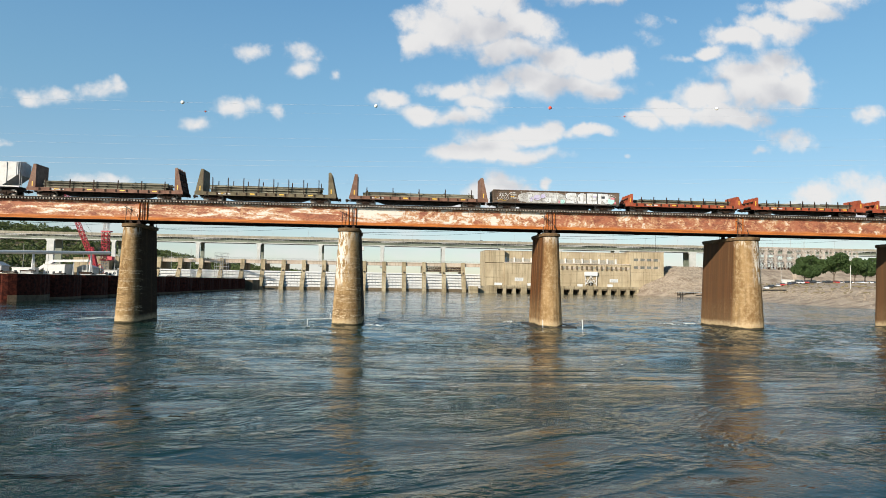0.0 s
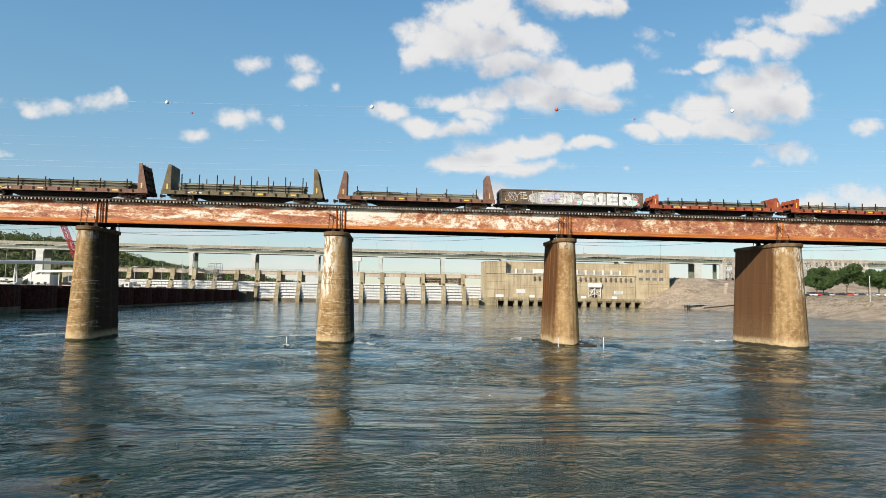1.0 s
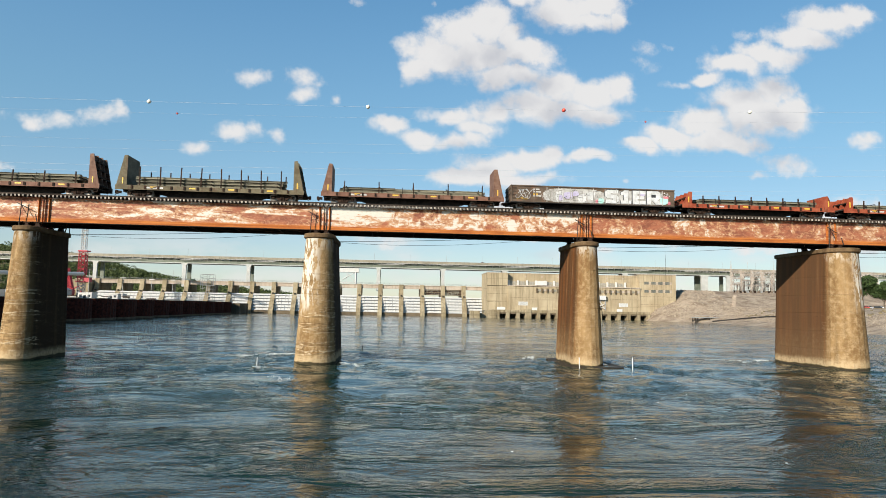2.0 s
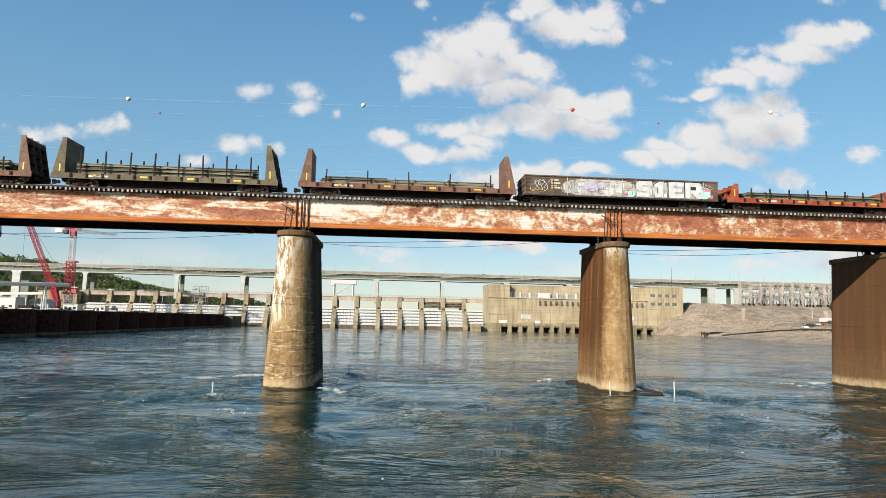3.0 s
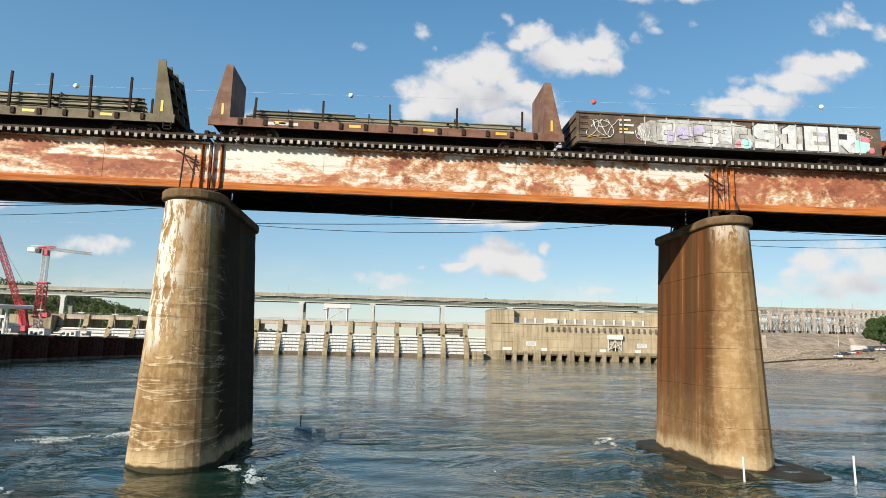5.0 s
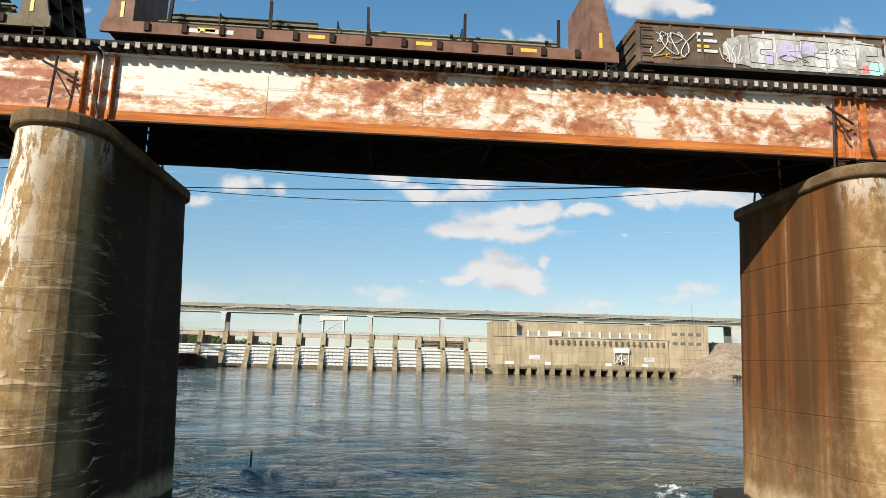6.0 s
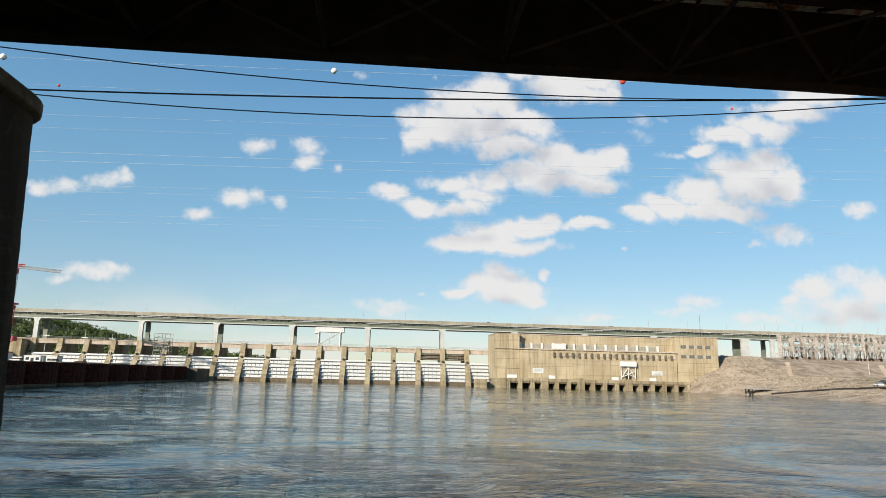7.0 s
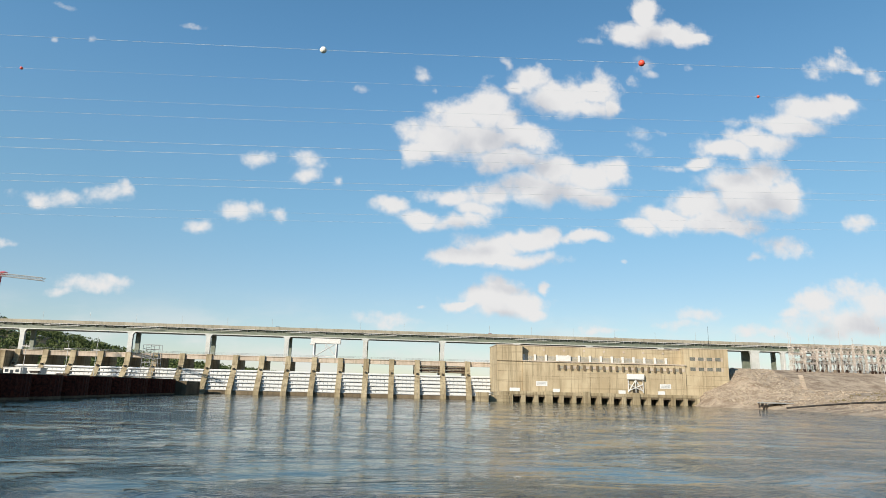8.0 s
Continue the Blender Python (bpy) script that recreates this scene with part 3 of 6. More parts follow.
LEAF_HILL = foliage("hill_woods", (0.022, 0.040, 0.012), (0.115, 0.140, 0.042))
LEAF_TREE = foliage("bank_tree_leaves", (0.016, 0.034, 0.010), (0.062, 0.098, 0.027))
BARK = plain("grey_bark", (0.07, 0.05, 0.035), (0.14, 0.11, 0.08), 3.0, 0.9, 0.0, (2, 2, 0.4))
GRAVEL = plain("pale_gravel_bank", (0.203, 0.162, 0.112), (0.324, 0.270, 0.195), 0.35, 0.95, 0.0, (1, 1, 1), 0.6, 3.0)
RIPRAP = plain("riprap_stone", (0.21, 0.16, 0.11), (0.40, 0.335, 0.26), 0.8, 0.95, 0.0, (1, 1, 1), 0.5, 4.0)
EARTH = plain("dry_embankment", (0.185, 0.135, 0.095), (0.40, 0.325, 0.24), 0.16, 0.95, 0.0, (1, 1, 1), 0.6, 0.9)
GRASS = plain("dry_grass", (0.135, 0.105, 0.055), (0.235, 0.19, 0.11), 0.15, 0.95, 0.0, (1, 1, 1), 0.5, 2.0)
GALV = plain("galvanised_steel", (0.255, 0.255, 0.246), (0.391, 0.391, 0.374), 1.0, 0.5, 0.3)
LEDGE = plain("silty_ledge", (0.020, 0.016, 0.010), (0.055, 0.043, 0.027), 1.2, 0.7)
FOAM = plain("water_foam", (0.55, 0.57, 0.54), (0.78, 0.80, 0.78), 3.0, 0.6)
BUS_STEEL = plain("pale_bus_steel", (0.30, 0.25, 0.205), (0.46, 0.40, 0.345), 1.0, 0.6)
YARD_STEEL = plain("dull_yard_steel", (0.13, 0.095, 0.065), (0.25, 0.20, 0.15), 1.0, 0.7)

# ---- mesh helpers ----


def box(bm, x0, x1, y0, y1, z0, z1, bevel=0.0):
    vs = [bm.verts.new((x, y, z)) for x in (x0, x1) for y in (y0, y1) for z in (z0, z1)]
    fs = [bm.faces.new([vs[i] for i in f]) for f in ((0, 1, 3, 2), (4, 6, 7, 5), (0, 4, 5, 1), (2, 3, 7, 6), (0, 2, 6, 4), (1, 5, 7, 3))]
    if bevel:
        es = {e for f in fs for e in f.edges}
        bmesh.ops.bevel(bm, geom=list(es), offset=bevel, segments=1, affect="EDGES")


def prism(bm, outline, axis, a, b):
    """An outline of (p, q) pairs drawn out from a to b along an axis: 'x' takes (y, z), 'y' takes (x, z), 'z' takes (x, y)."""
    def at(p, q, d):
        return {"x": (d, p, q), "y": (p, d, q), "z": (p, q, d)}[axis]
    lo = [bm.verts.new(at(p, q, a)) for p, q in outline]
    hi = [bm.verts.new(at(p, q, b)) for p, q in outline]
    n = len(outline)
    fs = [bm.faces.new(lo), bm.faces.new(hi[::-1])]
    for i in range(n):
        fs.append(bm.faces.new((lo[i], hi[i], hi[(i + 1) % n], lo[(i + 1) % n])))
    bmesh.ops.recalc_face_normals(bm, faces=fs)


def rod(bm, a, b, r, n=6, r2=None):
    """A round bar from a to b."""
    a, b = Vector(a), Vector(b)
    d = (b - a).normalized()
    s = d.cross(Vector((0, 0, 1)) if abs(d.z) < 0.9 else Vector((1, 0, 0))).normalized()
    t = d.cross(s)
    rings = []
    for p, q in ((a, r), (b, r if r2 is None else r2)):
        rings.append([bm.verts.new(p + (s * math.cos(2 * math.pi * i / n) + t * math.sin(2 * math.pi * i / n)) * q) for i in range(n)])
    for i in range(n):
        bm.faces.new((rings[0][i], rings[1][i], rings[1][(i + 1) % n], rings[0][(i + 1) % n]))
    bm.faces.new(rings[0])
    bm.faces.new(rings[1][::-1])


def mesh_of(name, bm, material, smooth=False):
    bmesh.ops.recalc_face_normals(bm, faces=bm.faces[:])
    me = bpy.data.meshes.new(name)
    bm.to_mesh(me)
    bm.free()
    for m in material if isinstance(material, (list, tuple)) else (material,):
        me.materials.append(m)
    if smooth:
        me.polygons.foreach_set("use_smooth", [True] * len(me.polygons))
    return me


def part(name, bm, material, parent=None, label="", smooth=False):
    """Links a bmesh as one mesh object, under a thing or a part if one is given."""
    ob = new(name, mesh_of(name, bm, material, smooth))
    ob.parent = parent
    if label:
        tagged(ob, label)
    return ob


def thing(name, label, category, at=(0, 0, 0), group="", kind=""):
    ob = new(name)
    ob.empty_display_size = 0.5
    ob.location = at
    return tagged(ob, label, category, group, kind)


def boxes(name, material, parent, *rows, bevel=0.0, label=""):
    bm = bmesh.new()
    for r in rows:
        box(bm, *r, bevel=bevel)
    return part(name, bm, material, parent, label)


def structure(name, material, label, *rows, category=""):
    ob = boxes(name, material, None, *rows)
    return tagged(ob, label, category or name.split("_")[0], "", "structure")

# ---- river, banks and hills ----


def sheet_object(name, material, label, xs, ys, height, category, kind="structure", smooth=True):
    """Ground drawn over a grid of x and y by a height function."""
    bm = bmesh.new()
    grid = [[bm.verts.new((x, y, height(x, y))) for x in xs] for y in ys]
    for j in range(len(ys) - 1):
        for i in range(len(xs) - 1):
            bm.faces.new((grid[j][i], grid[j][i + 1], grid[j + 1][i + 1], grid[j + 1][i]))
    ob = part(name, bm, material, None, "", smooth)
    return tagged(ob, label, category, "", kind)


def span_values(a, b, n):
    return [a + (b - a) * i / (n - 1) for i in range(n)]


def value_noise(x, y, seed):
    """Smooth random heights over arrays of x and y."""
    rng = np.random.default_rng(seed)
    table = rng.random((256, 256))
    i, j = np.floor(x).astype(int), np.floor(y).astype(int)
    f, g = x - i, y - j
    f, g = f * f * f * (f * (6 * f - 15) + 10), g * g * g * (g * (6 * g - 15) + 10)
    a, b = table[i % 256, j % 256], table[(i + 1) % 256, j % 256]
    c, d = table[i % 256, (j + 1) % 256], table[(i + 1) % 256, (j + 1) % 256]
    return (a * (1 - f) + b * f) * (1 - g) + (c * (1 - f) + d * f) * g - 0.5


def river(xs, ys):
    """Water with real waves: short chop, longer swirls, and humps where the current breaks on the piers."""
    x, y = np.meshgrid(xs, ys)
    bend = 9 * value_noise(x / 31, y / 31, 1)
    curl = 3.2 * value_noise(x / 7.5, y / 6.5, 21)
    z = 0.30 * value_noise((x + bend) / 11, (y - bend) / 7, 2)
    # cusped chop that curls round the eddies
    z += 0.20 * (0.2 - np.abs(value_noise((x + bend + curl) / 3.6, (y - curl) / 2.4, 22)))
    z += 0.10 * (0.2 - np.abs(value_noise((x - curl) / 2.0, (y + bend + curl) / 1.5, 23)))
    z += 0.22 * value_noise((x + bend) / 4.3, (y + bend) / 2.6, 3)
    z += 0.11 * value_noise(x / 1.9, y / 1.2, 4) * (0.4 + 1.6 * np.clip(value_noise(x / 23, y / 17, 5) + 0.5, 0, 1))
    z *= np.clip(0.85 + 1.3 * value_noise(x / 26, y / 17, 6), 0.5, 1.5)
    # wakes trailing from the footings
    for px in (-32.65, -5.45, 21.28, 48.7):
        fall = np.clip((93.5 - y) / 4, 0, 1) * np.clip((y - 48) / 40, 0, 1)
        for side in (-1, 1):
            line = px + side * (2.6 + (93 - y) * 0.34 + 1.2 * value_noise(x * 0 + px, y / 5.0, 8 + side))
            z += 0.20 * fall * np.exp(-(((x - line) / 0.75) ** 2)) - 0.14 * fall * np.exp(-(((x - line + side * 1.3) / 0.8) ** 2))
        z += 0.30 * fall * np.exp(-(((x - px) / 6.0) ** 2)) * value_noise(x / 1.3, y / 1.0, 9)
    z *= np.interp(y, (88, 125), (1.0, 0.40))
    edge = np.clip(np.minimum(np.minimum(x - xs[0], xs[-1] - x), np.minimum(y - ys[0], ys[-1] - y)) / 6, 0, 1)
    verts = np.stack([x, y, z * edge * 0.70 - 0.02], -1).reshape(-1, 3)
    w, h = len(xs), len(ys)
    k = np.arange((h - 1) * (w - 1))
    k = k + k // (w - 1)
    faces = np.stack([k, k + 1, k + w + 1, k + w], -1)
    me = bpy.data.meshes.new("water")
    me.from_pydata(verts.tolist(), [], faces.tolist())
    me.materials.append(WATER)
    me.polygons.foreach_set("use_smooth", [True] * len(me.polygons))
    return tagged(new("water", me), "wide grey-green river with wind ripples and eddies", "river", "", "structure")


river(np.linspace(-110, 180, 420), np.concatenate([np.linspace(2, 130, 300), np.linspace(130.6, 399, 300)]))
tagged(boxes("water_outer", WATER, None, (-1400, -109.9, -300, 399, -6, -0.03), (179.9, 1400, -300, 399, -6, -0.03), (-109.9, 179.9, -300, 2.1, -6, -0.03)), "the same river further off", "river", "", "structure")
tagged(boxes("river_bed", SILL, None, (-1400, 1400, -300, 399, -7.5, -6.1)), "dark silt river bed under the water", "river bed", "", "structure")


def shore_x(y):
    """Where the gravel bank meets the water."""
    return float(np.interp(y, (-300, 100, 170, 212, 235, 260, 288, 310, 328, 336, 345, 364, 400), (148, 142, 139, 139, 144, 147, 155, 161, 163, 160, 152, 146, 152)))


def bank_height(x, y):
    d = x - shore_x(y)
    lump = 0.35 * noise.noise((x * 0.13, y * 0.13, 0)) + 0.12 * noise.noise((x * 0.5, y * 0.5, 3))
    if d < 0:
        return 0.30 * d
    up = float(np.interp(d, (0, 12, 28, 42, 240), (0, 2.6, 6.2, 7.9, 9.5)))
    # embankment towards the dam
    crest = float(np.interp(y, (300, 335, 372, 392, 430), (0, 1.5, 14.0, 18.2, 18.6)))
    crest *= float(np.interp(d, (0, 6, 26, 60, 400), (0.05, 0.4, 1.0, 1.0, 1.0)))
    return max(up, crest) + lump * min(1, d / 5)


sheet_object("ground", EARTH, "dry gravel bank and bare embankment", [120 + 2.5 * i for i in range(60)] + [270 + 12 * i for i in range(75)], [-250 + 25 * i for i in range(16)] + [140 + 3 * i for i in range(97)], bank_height, "bank")


def hill_height(x, y):
    """Wooded ridge beyond the dam, falling towards the river."""
    crest = float(np.interp(x, (-1600, -700, -376, -317, -256, -212, -163, -116, -80, 0, 260, 330, 1600), (40, 58, 52, 47, 31, 22, 15, 10, 7, 5, 6, 20, 14)))
    near = float(np.interp(y, (432, 520, 640, 900, 1900), (0.25, 0.45, 1.0, 0.8, 0.5)))
    return crest * near + 2 * noise.noise((x * 0.02, y * 0.02, 7))


sheet_object("hill_ground", GRASS, "far shore and wooded ridge beyond the dam", span_values(-1600, 1600, 120), span_values(432, 1900, 60), lambda x, y: hill_height(x, y) - 1, "hill")
tagged(boxes("ground_upstream", GRASS, None, (-2500, 2500, 1899, 4300, -6, 6)), "distant level land to the horizon", "land", "", "structure")

# ---- railway bridge ----
PITCH, FIRST = 26.75, -5.25
FRONT, BACK, TRACK = 84.2, 88.6, 86.4
BOTTOM, TOP = 12.95, 15.36
TIE_TOP = 15.60
RAIL_TOP = 15.90


def stadium(half, near, far, z, n=14, blunt=0.7):
    """Outline of a pier: a round nose towards -y, a blunter one towards +y."""
    pts = []
    for i in range(n + 1):
        a = math.pi + math.pi * i / n
        pts.append((half * math.cos(a), near + half + half * math.sin(a), z))
    for i in range(n + 1):
        a = math.pi * i / n
        pts.append((half * math.cos(a), far - blunt * half + blunt * half * math.sin(a), z))
    return pts


def lofted(bm, rings):
    loops = [[bm.verts.new(p) for p in ring] for ring in rings]
    n = len(loops[0])
    for a, b in zip(loops, loops[1:]):
        for i in range(n):
            bm.faces.new((a[i], a[(i + 1) % n], b[(i + 1) % n], b[i]))
    bm.faces.new(loops[0][::-1])
    bm.faces.new(loops[-1])


PIER_X = {-2: -59.5, -1: -33.0, 0: -5.57, 1: 21.4, 2: 48.7, 3: 75.4, 4: 102.3}
PIER_HALF = {-1: (1.05, 1.66), 0: (1.30, 2.20), 1: (1.10, 1.74), 2: (1.66, 2.32)}
# how much longer each pier is than the plain ones, towards -y and towards +y
PIER_LONG = {-1: (0.2, -0.9), 0: (0.70, 1.4), 1: (-0.28, 0.0), 2: (0.7, 2.4), 3: (0.7, 1.2)}


def bridge_pier(k):
    x = PIER_X[k]
    p = thing("bridge_pier", "tall tapered concrete bridge pier with rounded noses, rust and flood stains", "bridge pier", (x, 0, 0), "bridge piers")
    bm = bmesh.new()
    rings = []
    slim, foot = PIER_HALF.get(k, (1.28, 1.88))
    more, rear = PIER_LONG.get(k, (0.0, 0.0))
    blunt = 1.0 if k == 0 else 0.7
    # lifts of concrete with open joints between them
    levels = [(-4.0, 0.0)]
    for z in (1.9, 3.8, 5.7, 7.6, 9.5) if k > 0 else ():
        levels += [(z - 0.03, 0.0), (z - 0.008, -0.016), (z + 0.008, -0.016), (z + 0.03, 0.006), (z + 0.2, 0.0)]
    if k < 1:
        # rough lips where the flood tables stood
        levels += [(-4 + 0.4 * i, 0.007 * math.sin(i * 2.3) + 0.005 * math.sin(i * 5.1)) for i in range(1, 40)]
    for z, joint in levels + [(12.05, 0.0)]:
        g = (z + 4) / 16.05
        rings.append(stadium(foot + (slim - foot) * g + joint, 81.65 - more + 0.95 * g - joint, 91.0 + rear - 0.45 * g + joint, z, 10 if k > 0 else 18, blunt))
    lofted(bm, rings)
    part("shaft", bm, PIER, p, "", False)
    bm = bmesh.new()
    lofted(bm, [stadium(slim + h, n - more, f + rear, z, 14, blunt) for h, n, f, z in ((0.02, 82.55, 90.6, 11.96), (0.14, 82.43, 90.72, 12.02), (0.18, 82.39, 90.76, 12.07), (0.18, 82.39, 90.76, 12.38), (0.12, 82.45, 90.7, 12.45))])
    part("cap", bm, CAP, p, "weathered concrete coping course")
    if k in (1, 2, 3):
        bm = bmesh.new()
        rng = random.Random(k)
        ring = []
        for i in range(40):
            a = 2 * math.pi * i / 40
            ring.append((2.9 * math.copysign(abs(math.cos(a)) ** 0.45, math.cos(a)) + 0.3 + rng.uniform(-0.14, 0.14), 86.2 + 6.0 * math.copysign(abs(math.sin(a)) ** 0.45, math.sin(a)) + rng.uniform(-0.12, 0.12)))
        prism(bm, ring, "z", -3, 0.05)
        part("footing", bm, LEDGE, p, "low broken timber and rock footing at the waterline")
    for y in (FRONT + 0.1, BACK - 0.1):
        for s in (-0.5, 0.5):
            bm = bmesh.new()
            box(bm, s - 0.34, s + 0.34, y - 0.3, y + 0.3, 12.45, 12.55)
            prism(bm, [(s - 0.28, 12.55), (s + 0.28, 12.55), (s + 0.12, 12.9), (s - 0.12, 12.9)], "y", y - 0.24, y + 0.24)
            box(bm, s - 0.3, s + 0.3, y - 0.27, y + 0.27, 12.89, 12.948)
            part("bearing", bm, RUST_AND_SHADE, p)
    # leaning drain pipe and bracket beside the girder ends
    bm = bmesh.new()
    rod(bm, (-1.02, 83.75, 12.45), (-0.88, 83.72, 15.0), 0.04)
    rod(bm, (-1.25, 83.6, 14.75), (-0.15, 83.75, 14.2), 0.045)
    rod(bm, (-0.93, 83.7, 14.6), (-0.3, 83.75, 13.6), 0.03)
    rod(bm, (0.42, 83.8, 13.7), (0.62, 83.75, 12.95), 0.045)
    part("bracket", bm, STEEL_BLACK, p, "bent dark steel bracket and pipe")
    return p


for k in range(-2, 5):
    bridge_pier(k)

tie_mesh = None


def bridge_span(k):
    x0, x1 = FIRST + PITCH * k + 0.06, FIRST + PITCH * (k + 1) - 0.06
    s = thing("bridge_span", "riveted deck plate girder span, white paint peeling off rust", "bridge span", (0, 0, 0), "bridge spans")
    # the back web's colour has the deck's shade put into it
    for nm, y, mat in (("front_web", FRONT, GIRDER), ("back_web", BACK, RUST_AND_SHADE)):
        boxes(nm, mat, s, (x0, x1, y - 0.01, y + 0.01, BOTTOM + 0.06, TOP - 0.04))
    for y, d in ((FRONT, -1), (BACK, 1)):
        # flange plates and rear angles take the same shade-darkened rust
        boxes("flange_plate", RUST_AND_SHADE, s, (x0, x1, y - 0.22, y + 0.22, BOTTOM, BOTTOM + 0.055))
        for e in (-1, 1):
            lo, hi = sorted((y + e * 0.012, y + e * 0.030))
            boxes("bottom_angle", RUST_ORANGE if d < 0 else RUST_AND_SHADE, s, (x0, x1, lo, hi, BOTTOM + 0.06, BOTTOM + 0.44), label="rusted bottom flange angle")
            boxes("top_angle", GIRDER, s, (x0, x1, lo, hi, TOP - 0.18, TOP - 0.05))
        boxes("top_flange", GIRDER, s, (x0, x1, y - 0.24, y + 0.24, TOP - 0.05, TOP))
        # rivet line and lap joints of the web
        n = 5
        for i in range(1, n):
            x = x0 + (x1 - x0) * i / n
            boxes("splice_plate", GIRDER, s, (x - 0.16, x + 0.16, min(y + d * 0.010, y + d * 0.024), max(y + d * 0.010, y + d * 0.024), BOTTOM + 0.45, TOP - 0.19))
        for x in (x0 + 0.05, x0 + 0.42, x1 - 0.42, x1 - 0.05):
            bm = bmesh.new()
            box(bm, x - 0.02, x + 0.02, y + d * 0.012, y + d * 0.20, BOTTOM + 0.06, TOP - 0.05)
            box(bm, x - 0.09, x + 0.09, y + d * 0.012, y + d * 0.035, BOTTOM + 0.06, TOP - 0.05)
            part("end_stiffener", bm, GIRDER if abs(x - x0) < 0.2 or abs(x - x1) < 0.2 else RUST_ORANGE, s)
    # cross frames and laterals under the deck, their rust darkened to carry its shade
    n = 6
    for i in range(n + 1):
        x = x0 + 0.3 + (x1 - x0 - 0.6) * i / n
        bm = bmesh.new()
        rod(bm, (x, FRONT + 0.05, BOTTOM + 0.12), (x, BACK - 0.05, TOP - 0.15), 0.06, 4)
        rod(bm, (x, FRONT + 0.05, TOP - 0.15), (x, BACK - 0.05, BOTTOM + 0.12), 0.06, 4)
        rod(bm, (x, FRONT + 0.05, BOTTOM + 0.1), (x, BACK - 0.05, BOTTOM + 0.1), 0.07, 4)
        part("cross_frame", bm, RUST_AND_SHADE, s)
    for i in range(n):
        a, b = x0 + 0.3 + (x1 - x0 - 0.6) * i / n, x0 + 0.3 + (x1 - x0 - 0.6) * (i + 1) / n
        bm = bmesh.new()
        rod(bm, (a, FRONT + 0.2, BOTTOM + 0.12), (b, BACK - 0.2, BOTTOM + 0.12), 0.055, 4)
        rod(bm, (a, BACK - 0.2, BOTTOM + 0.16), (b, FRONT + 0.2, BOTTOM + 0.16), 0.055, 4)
        part("lateral_brace", bm, RUST_AND_SHADE, s)
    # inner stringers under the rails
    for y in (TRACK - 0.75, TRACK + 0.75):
        boxes("stringer", RUST_AND_SHADE, s, (x0, x1, y - 0.01, y + 0.01, 14.5, TOP - 0.02), (x0, x1, y - 0.15, y + 0.15, 14.47, 14.5))
    # rails and guard timbers
    for y in (TRACK - 0.75, TRACK + 0.75):
        bm = bmesh.new()
        prism(bm, [(y - 0.07, TIE_TOP), (y + 0.07, TIE_TOP), (y + 0.015, TIE_TOP + 0.05), (y + 0.015, TIE_TOP + 0.13), (y + 0.037, RAIL_TOP - 0.11), (y + 0.037, RAIL_TOP), (y - 0.037, RAIL_TOP), (y - 0.037, RAIL_TOP - 0.11), (y - 0.015, TIE_TOP + 0.13), (y - 0.015, TIE_TOP + 0.05)], "x", x0 - 0.05, x1 + 0.05)
        part("rail", bm, STEEL_RAIL, s, "worn steel rail")
    for y in (83.98, 88.82):
        boxes("guard_timber", TIMBER_DARK, s, (x0 - 0.05, x1 + 0.05, y - 0.10, y + 0.10, TIE_TOP + 0.002, TIE_TOP + 0.16))
    global tie_mesh
    if tie_mesh is None:
        bm = bmesh.new()
        box(bm, -0.095, 0.095, -2.8, 2.8, -0.235, 0, 0.02)
        bm.normal_update()
        for f in bm.faces:
            f.material_index = 1 if abs(f.normal.y) > 0.9 else 0
        tie_mesh = mesh_of("tie", bm, (TIMBER_DARK, TIE_WOOD))
    count = 72
    for i in range(count):
        t = new("tie", tie_mesh)
        t.parent = s
        t.location = (x0 + (x1 - x0) * (i + 0.5) / count + random.uniform(-0.02, 0.02), TRACK + random.uniform(-0.06, 0.06), TIE_TOP + random.uniform(-0.02, 0.0))
    return s


for k in range(-3, 5):
    bridge_span(k)

# ---- dam, powerhouse, highway ----
BAY, LAST = 12.4, 45.3
DAM_Y = 400.0


def spillway_pier(x, tall=18.2):
    p = thing("spillway_pier", "tan concrete spillway pier flaring towards the river", "dam pier", (0, 0, 0), "spillway piers")
    bm = bmesh.new()
    prism(bm, [(DAM_Y + 14, -4), (DAM_Y - 11, -4), (DAM_Y - 10.4, 1.6), (DAM_Y - 4.6, 10.0), (DAM_Y - 2.6, 13.2), (DAM_Y - 1.9, tall), (DAM_Y + 14, tall)], "x", x - 1.25, x + 1.25)
    part("body", bm, DAM, p)
    boxes("plate", VOID, p, (x - 0.4, x + 0.4, DAM_Y - 4.6, DAM_Y - 3.2, 11.2, 12.0))
    return p


pier_mesh_x = [LAST - BAY * k for k in range(18)]
for x in pier_mesh_x:
    spillway_pier(x)


def spillway_gate(x0, x1, i):
    g = thing("spillway_gate", "white steel spillway gate with horizontal ribs", "dam gate", (0, 0, 0), "spillway gates")
    y = DAM_Y - 6.8
    lean = 0.32
    bm = bmesh.new()
    prism(bm, [(y, 1.6), (y + 0.5, 1.6), (y + 0.5 + 9.6 * lean, 11.2), (y + 9.6 * lean, 11.2)], "x", x0, x1)
    part("skin_plate", bm, GATE, g)
    for j in range(6):
        z = 1.8 + 1.72 * j
        yy = y + (z - 1.6) * lean
        boxes("rib", GATE, g, (x0, x1, yy - 0.95, yy + 0.3, z, z + 0.34))
    for j in range(1, 5):
        x = x0 + (x1 - x0) * j / 5
        bm = bmesh.new()
        rod(bm, (x, y - 0.1, 1.8), (x, y - 0.1 + 9.0 * lean, 10.8), 0.09, 4)
        part("strut", bm, GATE, g)
    return g


